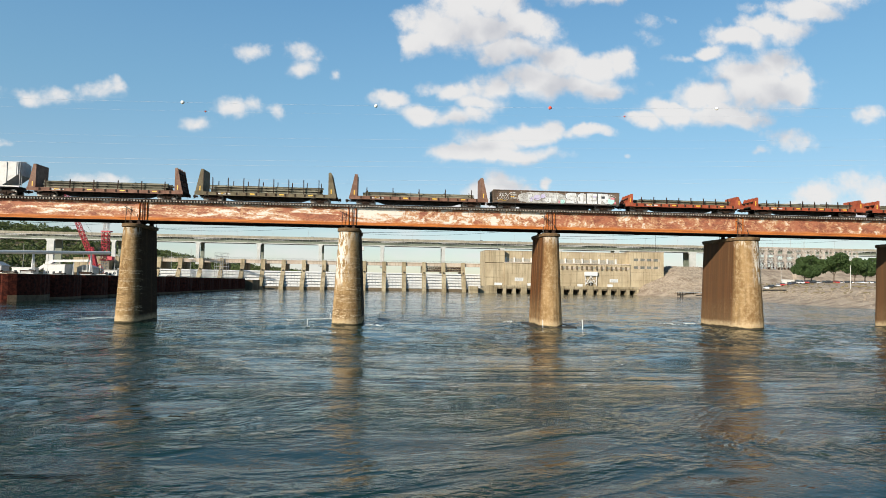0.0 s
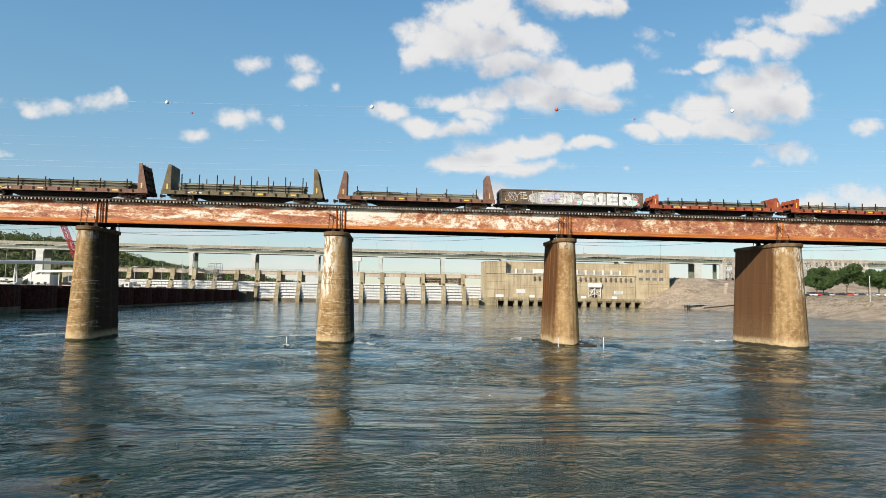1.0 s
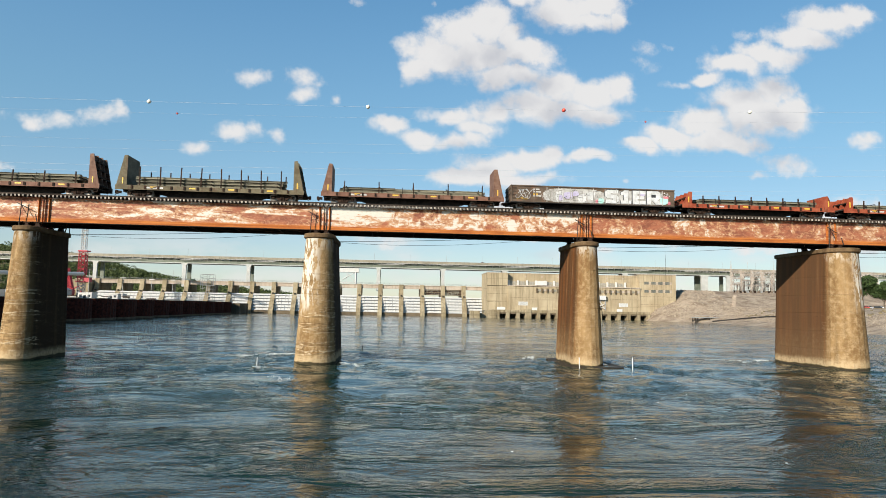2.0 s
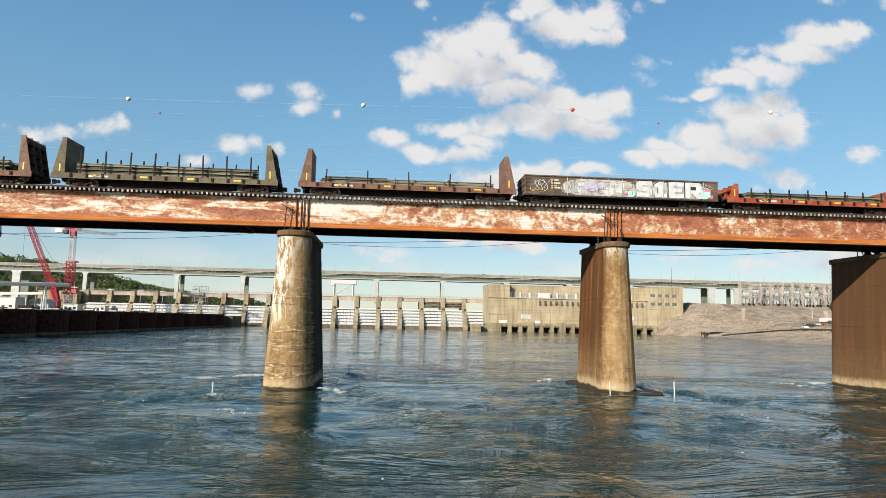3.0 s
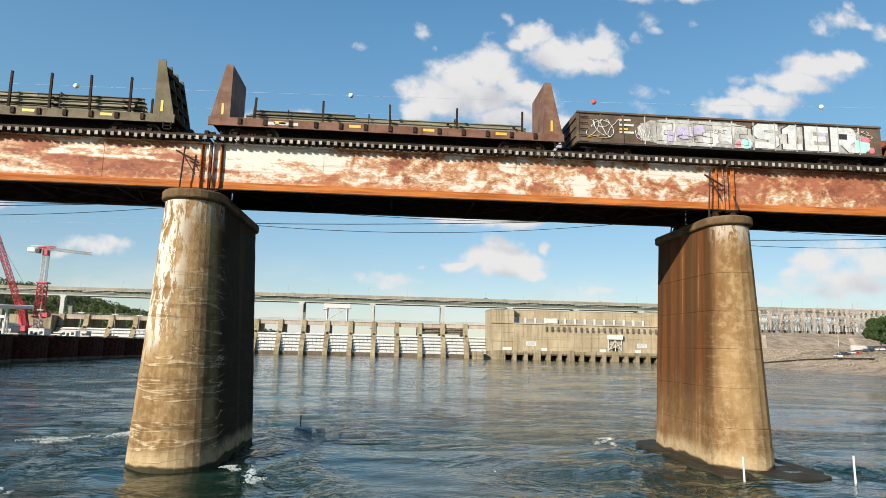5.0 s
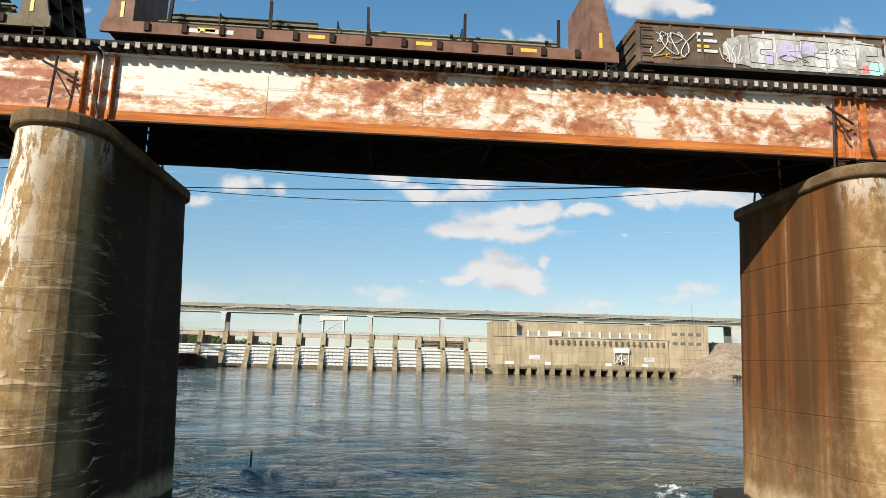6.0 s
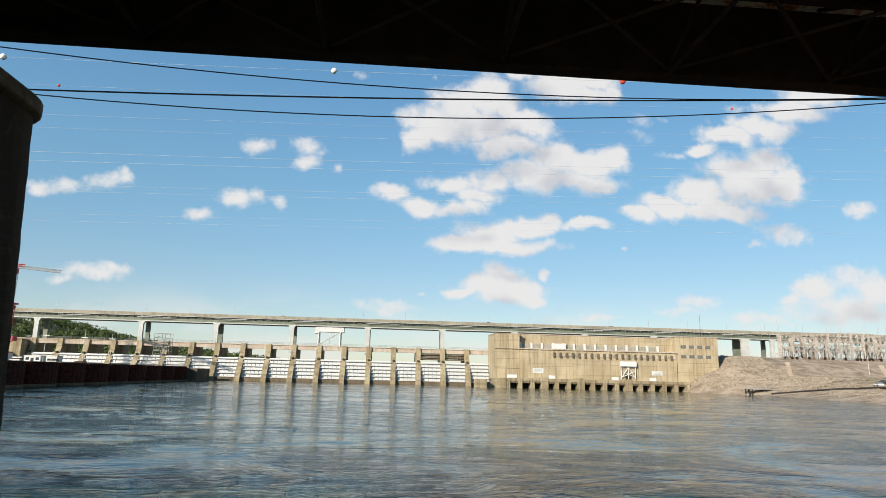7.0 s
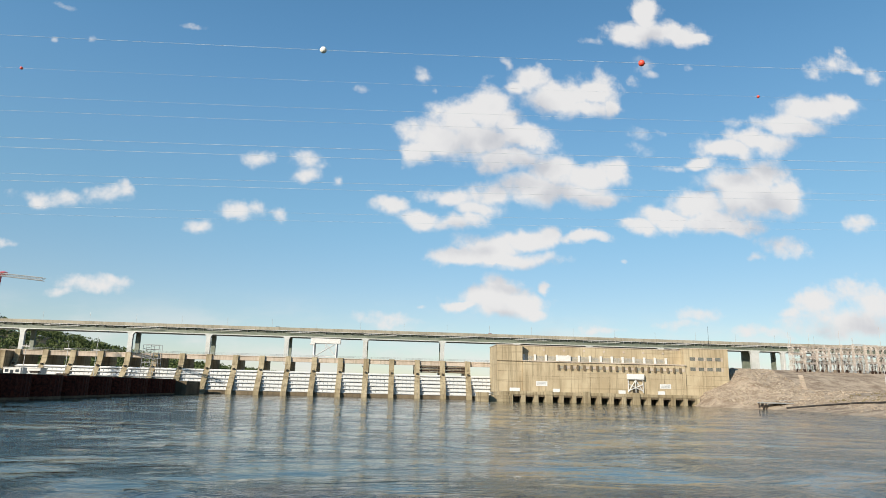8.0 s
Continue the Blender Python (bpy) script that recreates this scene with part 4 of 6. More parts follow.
for i in range(18):
    x1 = LAST - BAY * i + BAY - 1.25 if i else 56.0
    x0 = LAST - BAY * i + 1.25
    spillway_gate(x0, x1, i)
structure("sill", SILL, "wet concrete spillway sill under the gates", (-170, 57, DAM_Y - 8.2, DAM_Y + 12, -5, 1.6), category="dam sill")
d = thing("dam_deck", "pale concrete service deck along the spillway", "dam deck")
for i in range(19):
    x1 = LAST - BAY * i + BAY
    boxes("beam", DECK, d, (x1 - BAY + 0.02, x1, DAM_Y - 1.2, DAM_Y + 0.4, 15.7, 17.6), (x1 - BAY + 0.02, x1, DAM_Y - 1.5, DAM_Y + 6, 17.6, 18.0), bevel=0.05)
bm = bmesh.new()
for i in range(80):
    x = -170 + i * 2.85
    rod(bm, (x, DAM_Y - 1.3, 18.0), (x, DAM_Y - 1.3, 19.0), 0.05, 4)
for z in (18.5, 19.0):
    rod(bm, (-170, DAM_Y - 1.3, z), (56, DAM_Y - 1.3, z), 0.05, 4)
part("railing", bm, GALV, d, "thin pipe railing")
# raised hoists in two bays
for x in (LAST - 1.5 * BAY, LAST - 0.5 * BAY):
    h = thing("gate_hoist", "dark slatted gate leaf raised under the deck", "gate hoist", (0, 0, 0), "raised gates")
    for j in range(5):
        boxes("slat", RUST_AND_SHADE if j % 2 else SILL, h, (x - 4.9, x + 4.9, DAM_Y - 0.9 + 0.05 * j, DAM_Y + 0.2, 12.3 + 0.68 * j, 12.9 + 0.68 * j))

# gantry crane on the deck
c = thing("gantry_crane", "white travelling gantry crane on the dam deck", "gantry crane")
gx = -24.5
boxes("top_beam", CRANE_WHITE, c, (gx - 7.2, gx + 7.2, DAM_Y + 0.2, DAM_Y + 4, 25.0, 27.4), (gx - 7.6, gx - 5.2, DAM_Y, DAM_Y + 4, 24.2, 25.0), bevel=0.08)
for sx in (-5.4, 5.4):
    bm = bmesh.new()
    for yy in (DAM_Y + 0.6, DAM_Y + 3.6):
        rod(bm, (gx + sx, yy, 18.0), (gx + sx, yy, 25.0), 0.45, 4)
    part("leg", bm, CRANE_WHITE, c)
bm = bmesh.new()
rod(bm, (gx - 5.4, DAM_Y + 0.6, 18.6), (gx + 4.5, DAM_Y + 0.6, 24.8), 0.22, 4)
rod(bm, (gx + 5.4, DAM_Y + 0.6, 18.6), (gx, DAM_Y + 0.6, 24.8), 0.22, 4)
rod(bm, (gx, DAM_Y + 0.6, 18.6), (gx, DAM_Y + 0.6, 24.8), 0.12, 4)
rod(bm, (gx - 5.4, DAM_Y + 0.6, 18.7), (gx + 5.4, DAM_Y + 0.6, 18.7), 0.2, 4)
part("brace", bm, CRANE_WHITE, c)

# powerhouse
PY = 376.0
h = thing("powerhouse", "long tan concrete powerhouse with a row of tall windows", "powerhouse")
boxes("tower_block", HOUSE, h, (56.2, 68.0, PY, PY + 22, 4.0, 25.3), bevel=0.1)
boxes("generator_wall", HOUSE, h, (68.0, 145.2, PY - 1.0, PY + 6, 4.0, 18.1), bevel=0.08)
boxes("upper_wall", HOUSE, h, (68.0, 145.2, PY + 4.0, PY + 22, 18.1, 25.4))
boxes("office_block", HOUSE, h, (145.2, 166.6, PY - 0.4, PY + 22, 3.5, 26.1), bevel=0.1)
# formwork joints and downpipes on the long wall
for i in range(9):
    x = 73.0 + 8.8 * i
    boxes("wall_joint", SILL, h, (x - 0.035, x + 0.035, PY - 1.05, PY - 1.004, 4.7, 14.5))
for z in (11.6,):
    boxes("wall_joint", SILL, h, (68.1, 145.1, PY - 1.05, PY - 1.004, z - 0.03, z + 0.03))
for z in (9.0, 13.6):
    boxes("wall_joint", SILL, h, (145.4, 166.4, PY - 0.45, PY - 0.404, z - 0.05, z + 0.05), (56.4, 67.8, PY - 0.05, PY - 0.004, z - 0.05, z + 0.05))
boxes("cornice", DECK, h, (67.6, 145.2, PY - 1.5, PY + 4, 18.1, 18.6))
boxes("roof_edge", DECK, h, (56.0, 68.2, PY - 0.2, PY + 22, 25.3, 25.6), (68.2, 145.0, PY + 3.8, PY + 22, 25.4, 25.75), (145.0, 166.8, PY - 0.6, PY + 22, 26.1, 26.45))
boxes("tower_band", SILL, h, (56.0, 67.6, PY - 0.25, PY, 18.0, 18.3))
n = 14
for i in range(n):
    x = 69.3 + 5.27 * i
    boxes("pilaster", CRANE_WHITE, h, (x - 0.5, x + 0.5, PY + 3.4, PY + 4.0, 18.6, 21.6))
    if i < n - 1:
        w = boxes("window", BLIND, h, (x + 0.7, x + 4.57, PY + 3.9, PY + 3.99, 18.7, 21.0))
        boxes("mullion", GALV, w, (x + 1.9, x + 2.0, PY + 3.84, PY + 3.9, 18.7, 21.0), (x + 3.3, x + 3.4, PY + 3.84, PY + 3.9, 18.7, 21.0), (x + 0.72, x + 4.55, PY + 3.84, PY + 3.9, 20.0, 20.1))
boxes("canopy", CRANE_WHITE, h, (85.0, 91.4, PY + 2.6, PY + 4.0, 18.9, 21.4), bevel=0.05)
for i in range(7):
    x = 79 + 9.6 * i
    bm = bmesh.new()
    rod(bm, (x, PY + 4.0, 23.8), (x, PY + 3.8, 23.8), 0.55, 12)
    part("medallion", bm, DECK, h)
# brackets and pale panels under the cornice
for i in range(20):
    x = 84.5 + 3.05 * i
    boxes("hanging_bracket", SILL, h, (x - 0.45, x + 0.45, PY - 1.7, PY - 1.0, 14.6, 17.0), bevel=0.05)
    boxes("pale_panel", DECK if i % 3 else BLIND, h, (x + 0.6, x + 2.3, PY - 1.2, PY - 1.004, 15.3, 16.5))
# office windows
for r in range(2):
    for i in range(4):
        x, z = 149.2 + 4.15 * i, 20.6 - 4.7 * r
        w = boxes("window", BLIND_GREY, h, (x - 1.5, x + 1.1, PY - 0.46, PY - 0.404, z, z + 1.6))
        boxes("mullion", HW_GREEN, w, *[(x - 1.5 + 0.83 * j, x - 1.4 + 0.83 * j, PY - 0.5, PY - 0.46, z, z + 1.6) for j in range(4)])
        boxes("sill", DECK, h, (x + 1.2, x + 2.4, PY - 0.5, PY - 0.404, z, z + 1.6))
# tailrace
boxes("tailrace_deck", DAM, h, (58.0, 148.5, PY - 6, PY - 1.0, 3.2, 4.6), (56.2, 148.5, PY - 1.02, PY + 10, -4, 3.98), bevel=0.08)
# one dark sheet behind the openings stands in for their deep shade
boxes("tailrace_shade", VOID, h, (60.5, 148.2, PY - 1.3, PY - 1.03, -2, 3.2))
n = 16
for i in range(n):
    x = 61.3 + (147.6 - 61.3) * i / (n - 1)
    wide = 1.7 if i in (3, 6, 10) else 0.95
    boxes("draft_pier", DAM, h, (x - wide, x + wide, PY - 6.6, PY - 1.4, -4, 3.2 if i not in (3, 6, 10) else 5.2), bevel=0.06)
    if i < n - 1:
        boxes("lintel", SILL, h, (x + wide, x + 5.75 - 0.95, PY - 5.9, PY - 5.2, 2.4, 3.19))
boxes("left_wing", DAM, h, (48.5, 60.4, PY - 7, PY - 1.4, -4, 2.6), (45.5, 50.5, PY - 12, PY - 6, -4, 3.8), (56.2, 60.3, PY - 6.5, PY - 1.4, 2.6, 4.4), bevel=0.1)
# gate frame against the wall
g = thing("lattice_gantry", "white steel lattice gantry against the powerhouse wall", "gantry")
bm = bmesh.new()
for a, b in (((117, 5.3), (117, 13)), ((124, 5.3), (124, 13)), ((117, 11), (124, 11)), ((117, 9), (124, 6)), ((117, 6), (124, 9)), ((117, 5.6), (120.5, 11)), ((124, 5.6), (120.5, 11)), ((120.5, 5.3), (120.5, 11))):
    rod(bm, (a[0], PY - 1.8, a[1]), (b[0], PY - 1.8, b[1]), 0.2, 4)
part("lattice", bm, CRANE_WHITE, g)
boxes("hood", WHITE_PAINT, g, (116.6, 124.4, PY - 2.6, PY - 1.02, 11.2, 13.6), bevel=0.06)
boxes("door", VOID, g, (119.2, 122.2, PY - 1.15, PY - 1.03, 4.7, 7.6))
for x0, x1, z0, z1 in ((74.0, 79.2, 7.2, 9.3), (132.4, 137.6, 7.4, 9.4)):
    s = thing("notice_board", "white notice board with grey lines on the powerhouse wall", "sign", (0, 0, 0), "notice boards")
    boxes("board", WHITE_PAINT, s, (x0, x1, PY - 1.1, PY - 1.02, z0, z1))
    boxes("bar", GALV, s, *[(x0 + 0.5, x1 - 0.5, PY - 1.13, PY - 1.104, z0 + 0.4 + 0.55 * j, z0 + 0.6 + 0.55 * j) for j in range(3)])
for x, z in ((63.5, 3.2), (82.5, 5.2), (113.0, 4.6), (131.5, 4.6)):
    b = boxes("equipment_box", WHITE_PAINT, None, (x - 2.2 if z < 4 else x - 1.4, x + 2.2 if z < 4 else x + 1.4, PY - 5.0, PY - 3.4, 4.605, 6.1), bevel=0.08)
    tagged(b, "white painted equipment box on the tailrace deck", "box", "tailrace boxes")

# highway over the dam
HY = 425.0
r = thing("highway_bridge", "long pale green steel girder highway bridge over the dam", "highway bridge")
for x0, x1 in [(-420 + 40.4 * i, -420 + 40.4 * (i + 1)) for i in range(10)] + [(-16 + 40.4 * i, -16 + 40.4 * (i + 1)) for i in range(10)]:
    for y in (HY, HY + 9):
        boxes("girder", HW_GREEN, r, (x0, x1 - 0.05, y - 0.05, y + 0.05, 29.85, 32.7))
        boxes("bottom_flange", HW_WHITE, r, (x0, x1 - 0.05, y - 0.5, y + 0.5, 29.45, 29.85))
    boxes("deck", ROADWAY, r, (x0, x1 - 0.02, HY - 1.6, HY + 11, 32.7, 33.15))
    boxes("parapet", ROADWAY, r, (x0, x1 - 0.02, HY - 1.6, HY - 1.3, 33.15, 34.2), (x0, x1 - 0.02, HY + 10.7, HY + 11, 33.15, 34.2))
    bm = bmesh.new()
    rod(bm, (x0, HY - 1.75, 32.45), (x1, HY - 1.75, 32.45), 0.14, 6)
    rod(bm, (x0 + 9, HY - 1.75, 31.7), (x1 - 14, HY - 1.75, 31.7), 0.12, 6)
    part("conduit", bm, CRANE_WHITE, r, "pale service pipe under the parapet")
    for j in range(9):
        x = x0 + 40.4 * (j + 0.5) / 9
        bm = bmesh.new()
        prism(bm, [(HY - 0.06, 31.2), (HY - 0.06, 32.69), (HY - 1.5, 32.69), (HY - 1.5, 32.3)], "x", x - 0.12, x + 0.12)
        part("bracket", bm, HW_WHITE, r)
for x in (-420, -379, -338, -298, -258, -218, -179, -126, -87, -47, -6.2, 34.8, 75, 115, 155, 209, 225.5, 250, 290, 330):
    big = x > 200 and x < 212 or x < -200
    bm = bmesh.new()
    w = 2.2 if big else 1.1
    base = -1.0 if x < -170 else 15.0
    prism(bm, [(x - w, base), (x + w, base), (x + w, 28.0), (x + w + 0.9, 29.44), (x - w - 0.9, 29.44), (x - w, 28.0)], "y", HY - 1, HY + 0.6)
    part("column", bm, HW_WHITE, r)
    bm = bmesh.new()
    prism(bm, [(x - w + 0.2, base), (x + w + 0.2, base), (x + w + 0.2, 29.44), (x - w + 0.2, 29.44)], "y", HY + 8.4, HY + 9.8)
    part("column", bm, HW_GREEN, r)
for x in [-400 + 23 * i for i in range(32)]:
    l = thing("street_lamp", "thin grey lamp post on the highway parapet", "street lamp", (x, HY - 1.45, 34.15), "highway lamps")
    bm = bmesh.new()
    rod(bm, (0, 0, 0.02), (0, 0, 4.4), 0.06, 5)
    part("post", bm, GALV, l)

# ---- train, standing on the bridge ----
NEAR, FAR = TRACK - 1.52, TRACK + 1.52
wheel_mesh = None


def truck(car, x):
    """A four-wheel truck centred at x under a car: two side frames and a bolster, with its wheels below it."""
    global wheel_mesh
    z = RAIL_TOP
    bm = bmesh.new()
    for y in (TRACK - 1.0, TRACK + 1.0):
        prism(bm, [(x - 1.15, z + 0.30), (x - 1.15, z + 0.55), (x - 0.62, z + 0.62), (x - 0.35, z + 0.66), (x + 0.35, z + 0.66), (x + 0.62, z + 0.62), (x + 1.15, z + 0.55), (x + 1.15, z + 0.30), (x + 0.72, z + 0.40), (x + 0.34, z + 0.12), (x - 0.34, z + 0.12), (x - 0.72, z + 0.40)], "y", y - 0.06, y + 0.06)
        for s in (-0.16, 0.0, 0.16):
            rod(bm, (x + s, y - 0.09, z + 0.18), (x + s, y - 0.09, z + 0.45), 0.06, 6)
        for s in (-0.88, 0.88):
            rod(bm, (x + s, y - 0.17 if y < TRACK else y + 0.17, z + 0.42), (x + s, y, z + 0.42), 0.13, 8)
    box(bm, x - 0.2, x + 0.2, TRACK - 1.1, TRACK + 1.1, z + 0.38, z + 0.62)
    f = part("truck", bm, RUST_AND_SHADE, car, "dark rusty cast truck frame")
    if wheel_mesh is None:
        bm = bmesh.new()
        rod(bm, (0, -0.07, 0), (0, 0.07, 0), 0.42, 20)
        rod(bm, (0, 0.07, 0), (0, 0.10, 0), 0.44, 20)
        rod(bm, (0, -0.10, 0), (0, -0.07, 0), 0.20, 12)
        wheel_mesh = mesh_of("wheel", bm, STEEL_RAIL)
    for s in (-0.88, 0.88):
        for y in (TRACK - 0.76, TRACK + 0.76):
            w = new("wheel", wheel_mesh)
            w.parent = f
            w.location = (x + s, y, z + 0.42)
    return f


def couplers(car, x0, x1, z=16.55):
    for x, d in ((x0, -1), (x1, 1)):
        bm = bmesh.new()
        box(bm, min(x, x + d * 0.35), max(x, x + d * 0.35), TRACK - 0.12, TRACK + 0.12, z - 0.12, z + 0.12)
        box(bm, min(x + d * 0.3, x + d * 0.55), max(x + d * 0.3, x + d * 0.55), TRACK - 0.2, TRACK + 0.16, z - 0.18, z + 0.18, 0.04)
        part("coupler", bm, RUST_AND_SHADE, car)
        bm = bmesh.new()
        rod(bm, (x, TRACK - 0.5, z - 0.05), (x + d * 0.4, TRACK - 0.45, z - 0.35), 0.035)
        part("air_hose", bm, STEEL_BLACK, car)


def flatcar(x0, x1, paint, tall, name_label, stakes, stake_top, tilt=False):
    """A bulkhead flatcar between x0 and x1; tall: height of the bulkheads' top."""
    c = thing("bulkhead_flatcar", name_label, "flatcar", (0, 0, 0), "bulkhead flatcars")
    deck = 17.02
    boxes("deck", TIMBER_DARK, c, (x0, x1, NEAR + 0.1, FAR - 0.1, deck - 0.14, deck))
    for y, d in ((NEAR, 1), (FAR, -1)):
        a, b = sorted((y, y + d * 0.1))
        boxes("side_sill", paint, c, (x0, x1, a, b, 16.62, deck + 0.02), (x0, x1, min(y - d * 0.04, y + d * 0.1), max(y - d * 0.04, y + d * 0.1), 16.58, 16.62))
    bm = bmesh.new()
    prism(bm, [(x0 + 0.3, deck - 0.15), (x1 - 0.3, deck - 0.15), (x1 - 0.3, 16.55), (x1 - 3.6, 16.5), (x1 - 4.8, 16.12), (x0 + 4.8, 16.12), (x0 + 3.6, 16.5), (x0 + 0.3, 16.55)], "y", TRACK - 0.3, TRACK + 0.3)
    part("centre_sill", bm, STEEL_BLACK, c)
    n = 13
    for i in range(n):
        x = x0 + 1.6 + (x1 - x0 - 3.2) * i / (n - 1)
        boxes("stake_pocket", RUST_AND_SHADE, c, (x - 0.09, x + 0.09, NEAR - 0.08, NEAR, 16.68, deck - 0.02))
        if i % 3 == 1:
            boxes("reflector", YELLOW, c, (x + 0.45, x + 1.05, NEAR - 0.012, NEAR - 0.002, 16.80, 16.94))
    # faded lettering on the sill
    for a, b in ((3.0, 3.42), (3.6, 4.6)):
        boxes("lettering_bar", CAR_GREY, c, (x0 + a, x0 + b, NEAR - 0.012, NEAR - 0.003, 16.74, 16.90), label="plain pale bar where a car number stood")
    boxes("ladder", RUST_AND_SHADE, c, (x1 - 0.55, x1 - 0.50, NEAR - 0.05, NEAR - 0.005, 16.2, 16.62), (x1 - 0.15, x1 - 0.10, NEAR - 0.05, NEAR - 0.005, 16.2, 16.62), (x1 - 0.55, x1 - 0.10, NEAR - 0.05, NEAR - 0.005, 16.2, 16.25), (x1 - 0.55, x1 - 0.10, NEAR - 0.05, NEAR - 0.005, 16.4, 16.44))
    for xe, d in ((x0, 1), (x1, -1)):
        # d points to the load
        bh = boxes("bulkhead", paint if tall < 19 else BULK_BROWN if paint != CAR_OLIVE else CAR_OLIVE, c, (min(xe + d * 0.95, xe + d * 1.07), max(xe + d * 0.95, xe + d * 1.07), NEAR + 0.02, FAR - 0.02, deck, tall))
        for j, y in enumerate((NEAR + 0.02, NEAR + 1.0, FAR - 1.1, FAR - 0.12)):
            bm = bmesh.new()
            prism(bm, [(xe + d * 0.05, deck - 0.1), (xe + d * 0.95, deck - 0.1), (xe + d * 0.95, tall + 0.02), (xe + d * 0.72, tall + 0.02)], "y", y, y + 0.1)
            part("gusset", bm, paint if tall < 19 else BULK_BROWN if paint != CAR_OLIVE else CAR_OLIVE, bh)
        for z in ([deck + 0.7, deck + 1.5, deck + 2.3] if tall > 19 else [deck + 0.6]):
            f = (z - deck) / (tall - deck)
            a = xe + d * (0.08 + 0.62 * f)
            boxes("crossbar", RUST_AND_SHADE, bh, (min(a, xe + d * 0.95), max(a, xe + d * 0.95), NEAR + 0.13, FAR - 0.13, z, z + 0.12))
        boxes("warning_plate", YELLOW, bh, (min(xe + d * 0.62, xe + d * 0.74), max(xe + d * 0.62, xe + d * 0.74), NEAR + 0.0, NEAR + 0.015, deck + 0.15, deck + 0.75))
    for i in range(stakes):
        x = x0 + 2.3 + (x1 - x0 - 4.6) * i / (stakes - 1)
        for y, d in ((NEAR + 0.02, 1), (FAR - 0.02, -1)):
            bm = bmesh.new()
            lean = random.uniform(-0.06, 0.06) if tilt else 0.0
            prism(bm, [(x - 0.06, 16.9), (x + 0.06, 16.9), (x + 0.05 + lean, stake_top), (x - 0.05 + lean, stake_top)], "y", min(y, y + d * 0.1), max(y, y + d * 0.1))
            part("stake", bm, RUST_AND_SHADE, c)
    truck(c, x0 + 2.2)
    truck(c, x1 - 2.2)
    couplers(c, x0, x1)
    return c


def pole_stack(x0, x1, layers, wide, label, seed):
    """Long steel bars stacked on timber dunnage, a little uneven at the ends."""
    rng = random.Random(seed)
    s = thing("steel_bar_stack", label, "steel load", (0, 0, 0), "steel loads")
    z = 17.022
    half = (x1 - x0) / 2
    for l in range(layers):
        for x in (x0 + 1.0, x0 + half * 0.62, x0 + half, x0 + half * 1.4, x1 - 1.0):
            boxes("dunnage", TIMBER_DARK, s, (x - 0.06, x + 0.06, NEAR + 0.2, FAR - 0.2, z, z + 0.08))
        z += 0.082
        n = wide
        for i in range(n):
            y = NEAR + 0.3 + (FAR - NEAR - 0.6) * (i + 0.5) / n
            cut = rng.uniform(0.75, 1.3)
            for a, b in ((x0 + rng.uniform(0, 0.5), x0 + half * cut), (x0 + half * cut + 0.05, x1 - rng.uniform(0, 0.6))):
                if rng.random() < 0.08:
                    continue
                bm = bmesh.new()
                sag = rng.uniform(-0.015, 0.02)
                prism(bm, [(y - 0.12, z), (y + 0.12, z), (y + 0.12, z + 0.03), (y + 0.03, z + 0.05), (y + 0.03, z + 0.15), (y + 0.10, z + 0.19), (y + 0.10, z + 0.22 + sag), (y - 0.10, z + 0.22 + sag), (y - 0.10, z + 0.19), (y - 0.03, z + 0.15), (y - 0.03, z + 0.05), (y - 0.12, z + 0.03)], "x", a, b)
                part("bar", bm, POLE_LOAD, s)
        z += 0.24
    for x in (x0 + half * 0.3, x0 + half * 0.85, x0 + half * 1.45):
        bm = bmesh.new()
        for a, b in (((NEAR + 0.22, 17.05), (NEAR + 0.22, z)), ((NEAR + 0.22, z), (FAR - 0.22, z)), ((FAR - 0.22, z), (FAR - 0.22, 17.05))):
            rod(bm, (x, a[0], a[1]), (x, b[0], b[1]), 0.03, 5)
        part("chain", bm, STEEL_BLACK, s)
    return s


for x0, x1, paint, tall, label, n, top, layers in (
    (-46.9, -27.4, CAR_BROWN, 20.05, "faded brown bulkhead flatcar loaded with steel bars", 6, 18.2, 3),
    (-25.9, -7.5, CAR_OLIVE, 20.02, "olive drab bulkhead flatcar with tall stakes", 8, 18.95, 3),
    (-5.8, 13.0, CAR_BROWN, 19.92, "rusty brown bulkhead flatcar with few stakes", 5, 18.2, 2),
    (32.2, 49.3, CAR_RED, 18.3, "bright red low-bulkhead flatcar", 8, 17.95, 2),
    (50.4, 67.5, CAR_RED, 18.3, "faded red low-bulkhead flatcar", 8, 17.95, 2),
    (68.6, 85.7, CAR_RED, 18.3, "faded red low-bulkhead flatcar", 8, 17.95, 2),
):
    flatcar(x0, x1, paint, tall, label, n, top, True)
    pole_stack(x0 + 1.7, x1 - 1.7, layers, 7, "stack of long rusty steel bars chained on a flatcar", int(x0 * 10) + 1000)


def blotch(name, material, parent, x, z, w, h, y, seed, label="", points=18, rough=0.25):
    """A sprayed patch with an uneven rim, a thin skin of paint on the near side of a car."""
    rng = random.Random(seed)
    ring = []
    for i in range(points):
        a = 2 * math.pi * i / points
        k = 1 + rng.uniform(-rough, rough)
        ring.append((x + w / 2 * k * math.copysign(abs(math.cos(a)) ** 0.6, math.cos(a)), z + h / 2 * k * math.copysign(abs(math.sin(a)) ** 0.6, math.sin(a))))
    ring = [(p, min(max(q, 16.72), 18.22)) for p, q in ring]
    bm = bmesh.new()
    prism(bm, ring, "y", y - 0.003, y)
    return part(name, bm, material, parent, label)


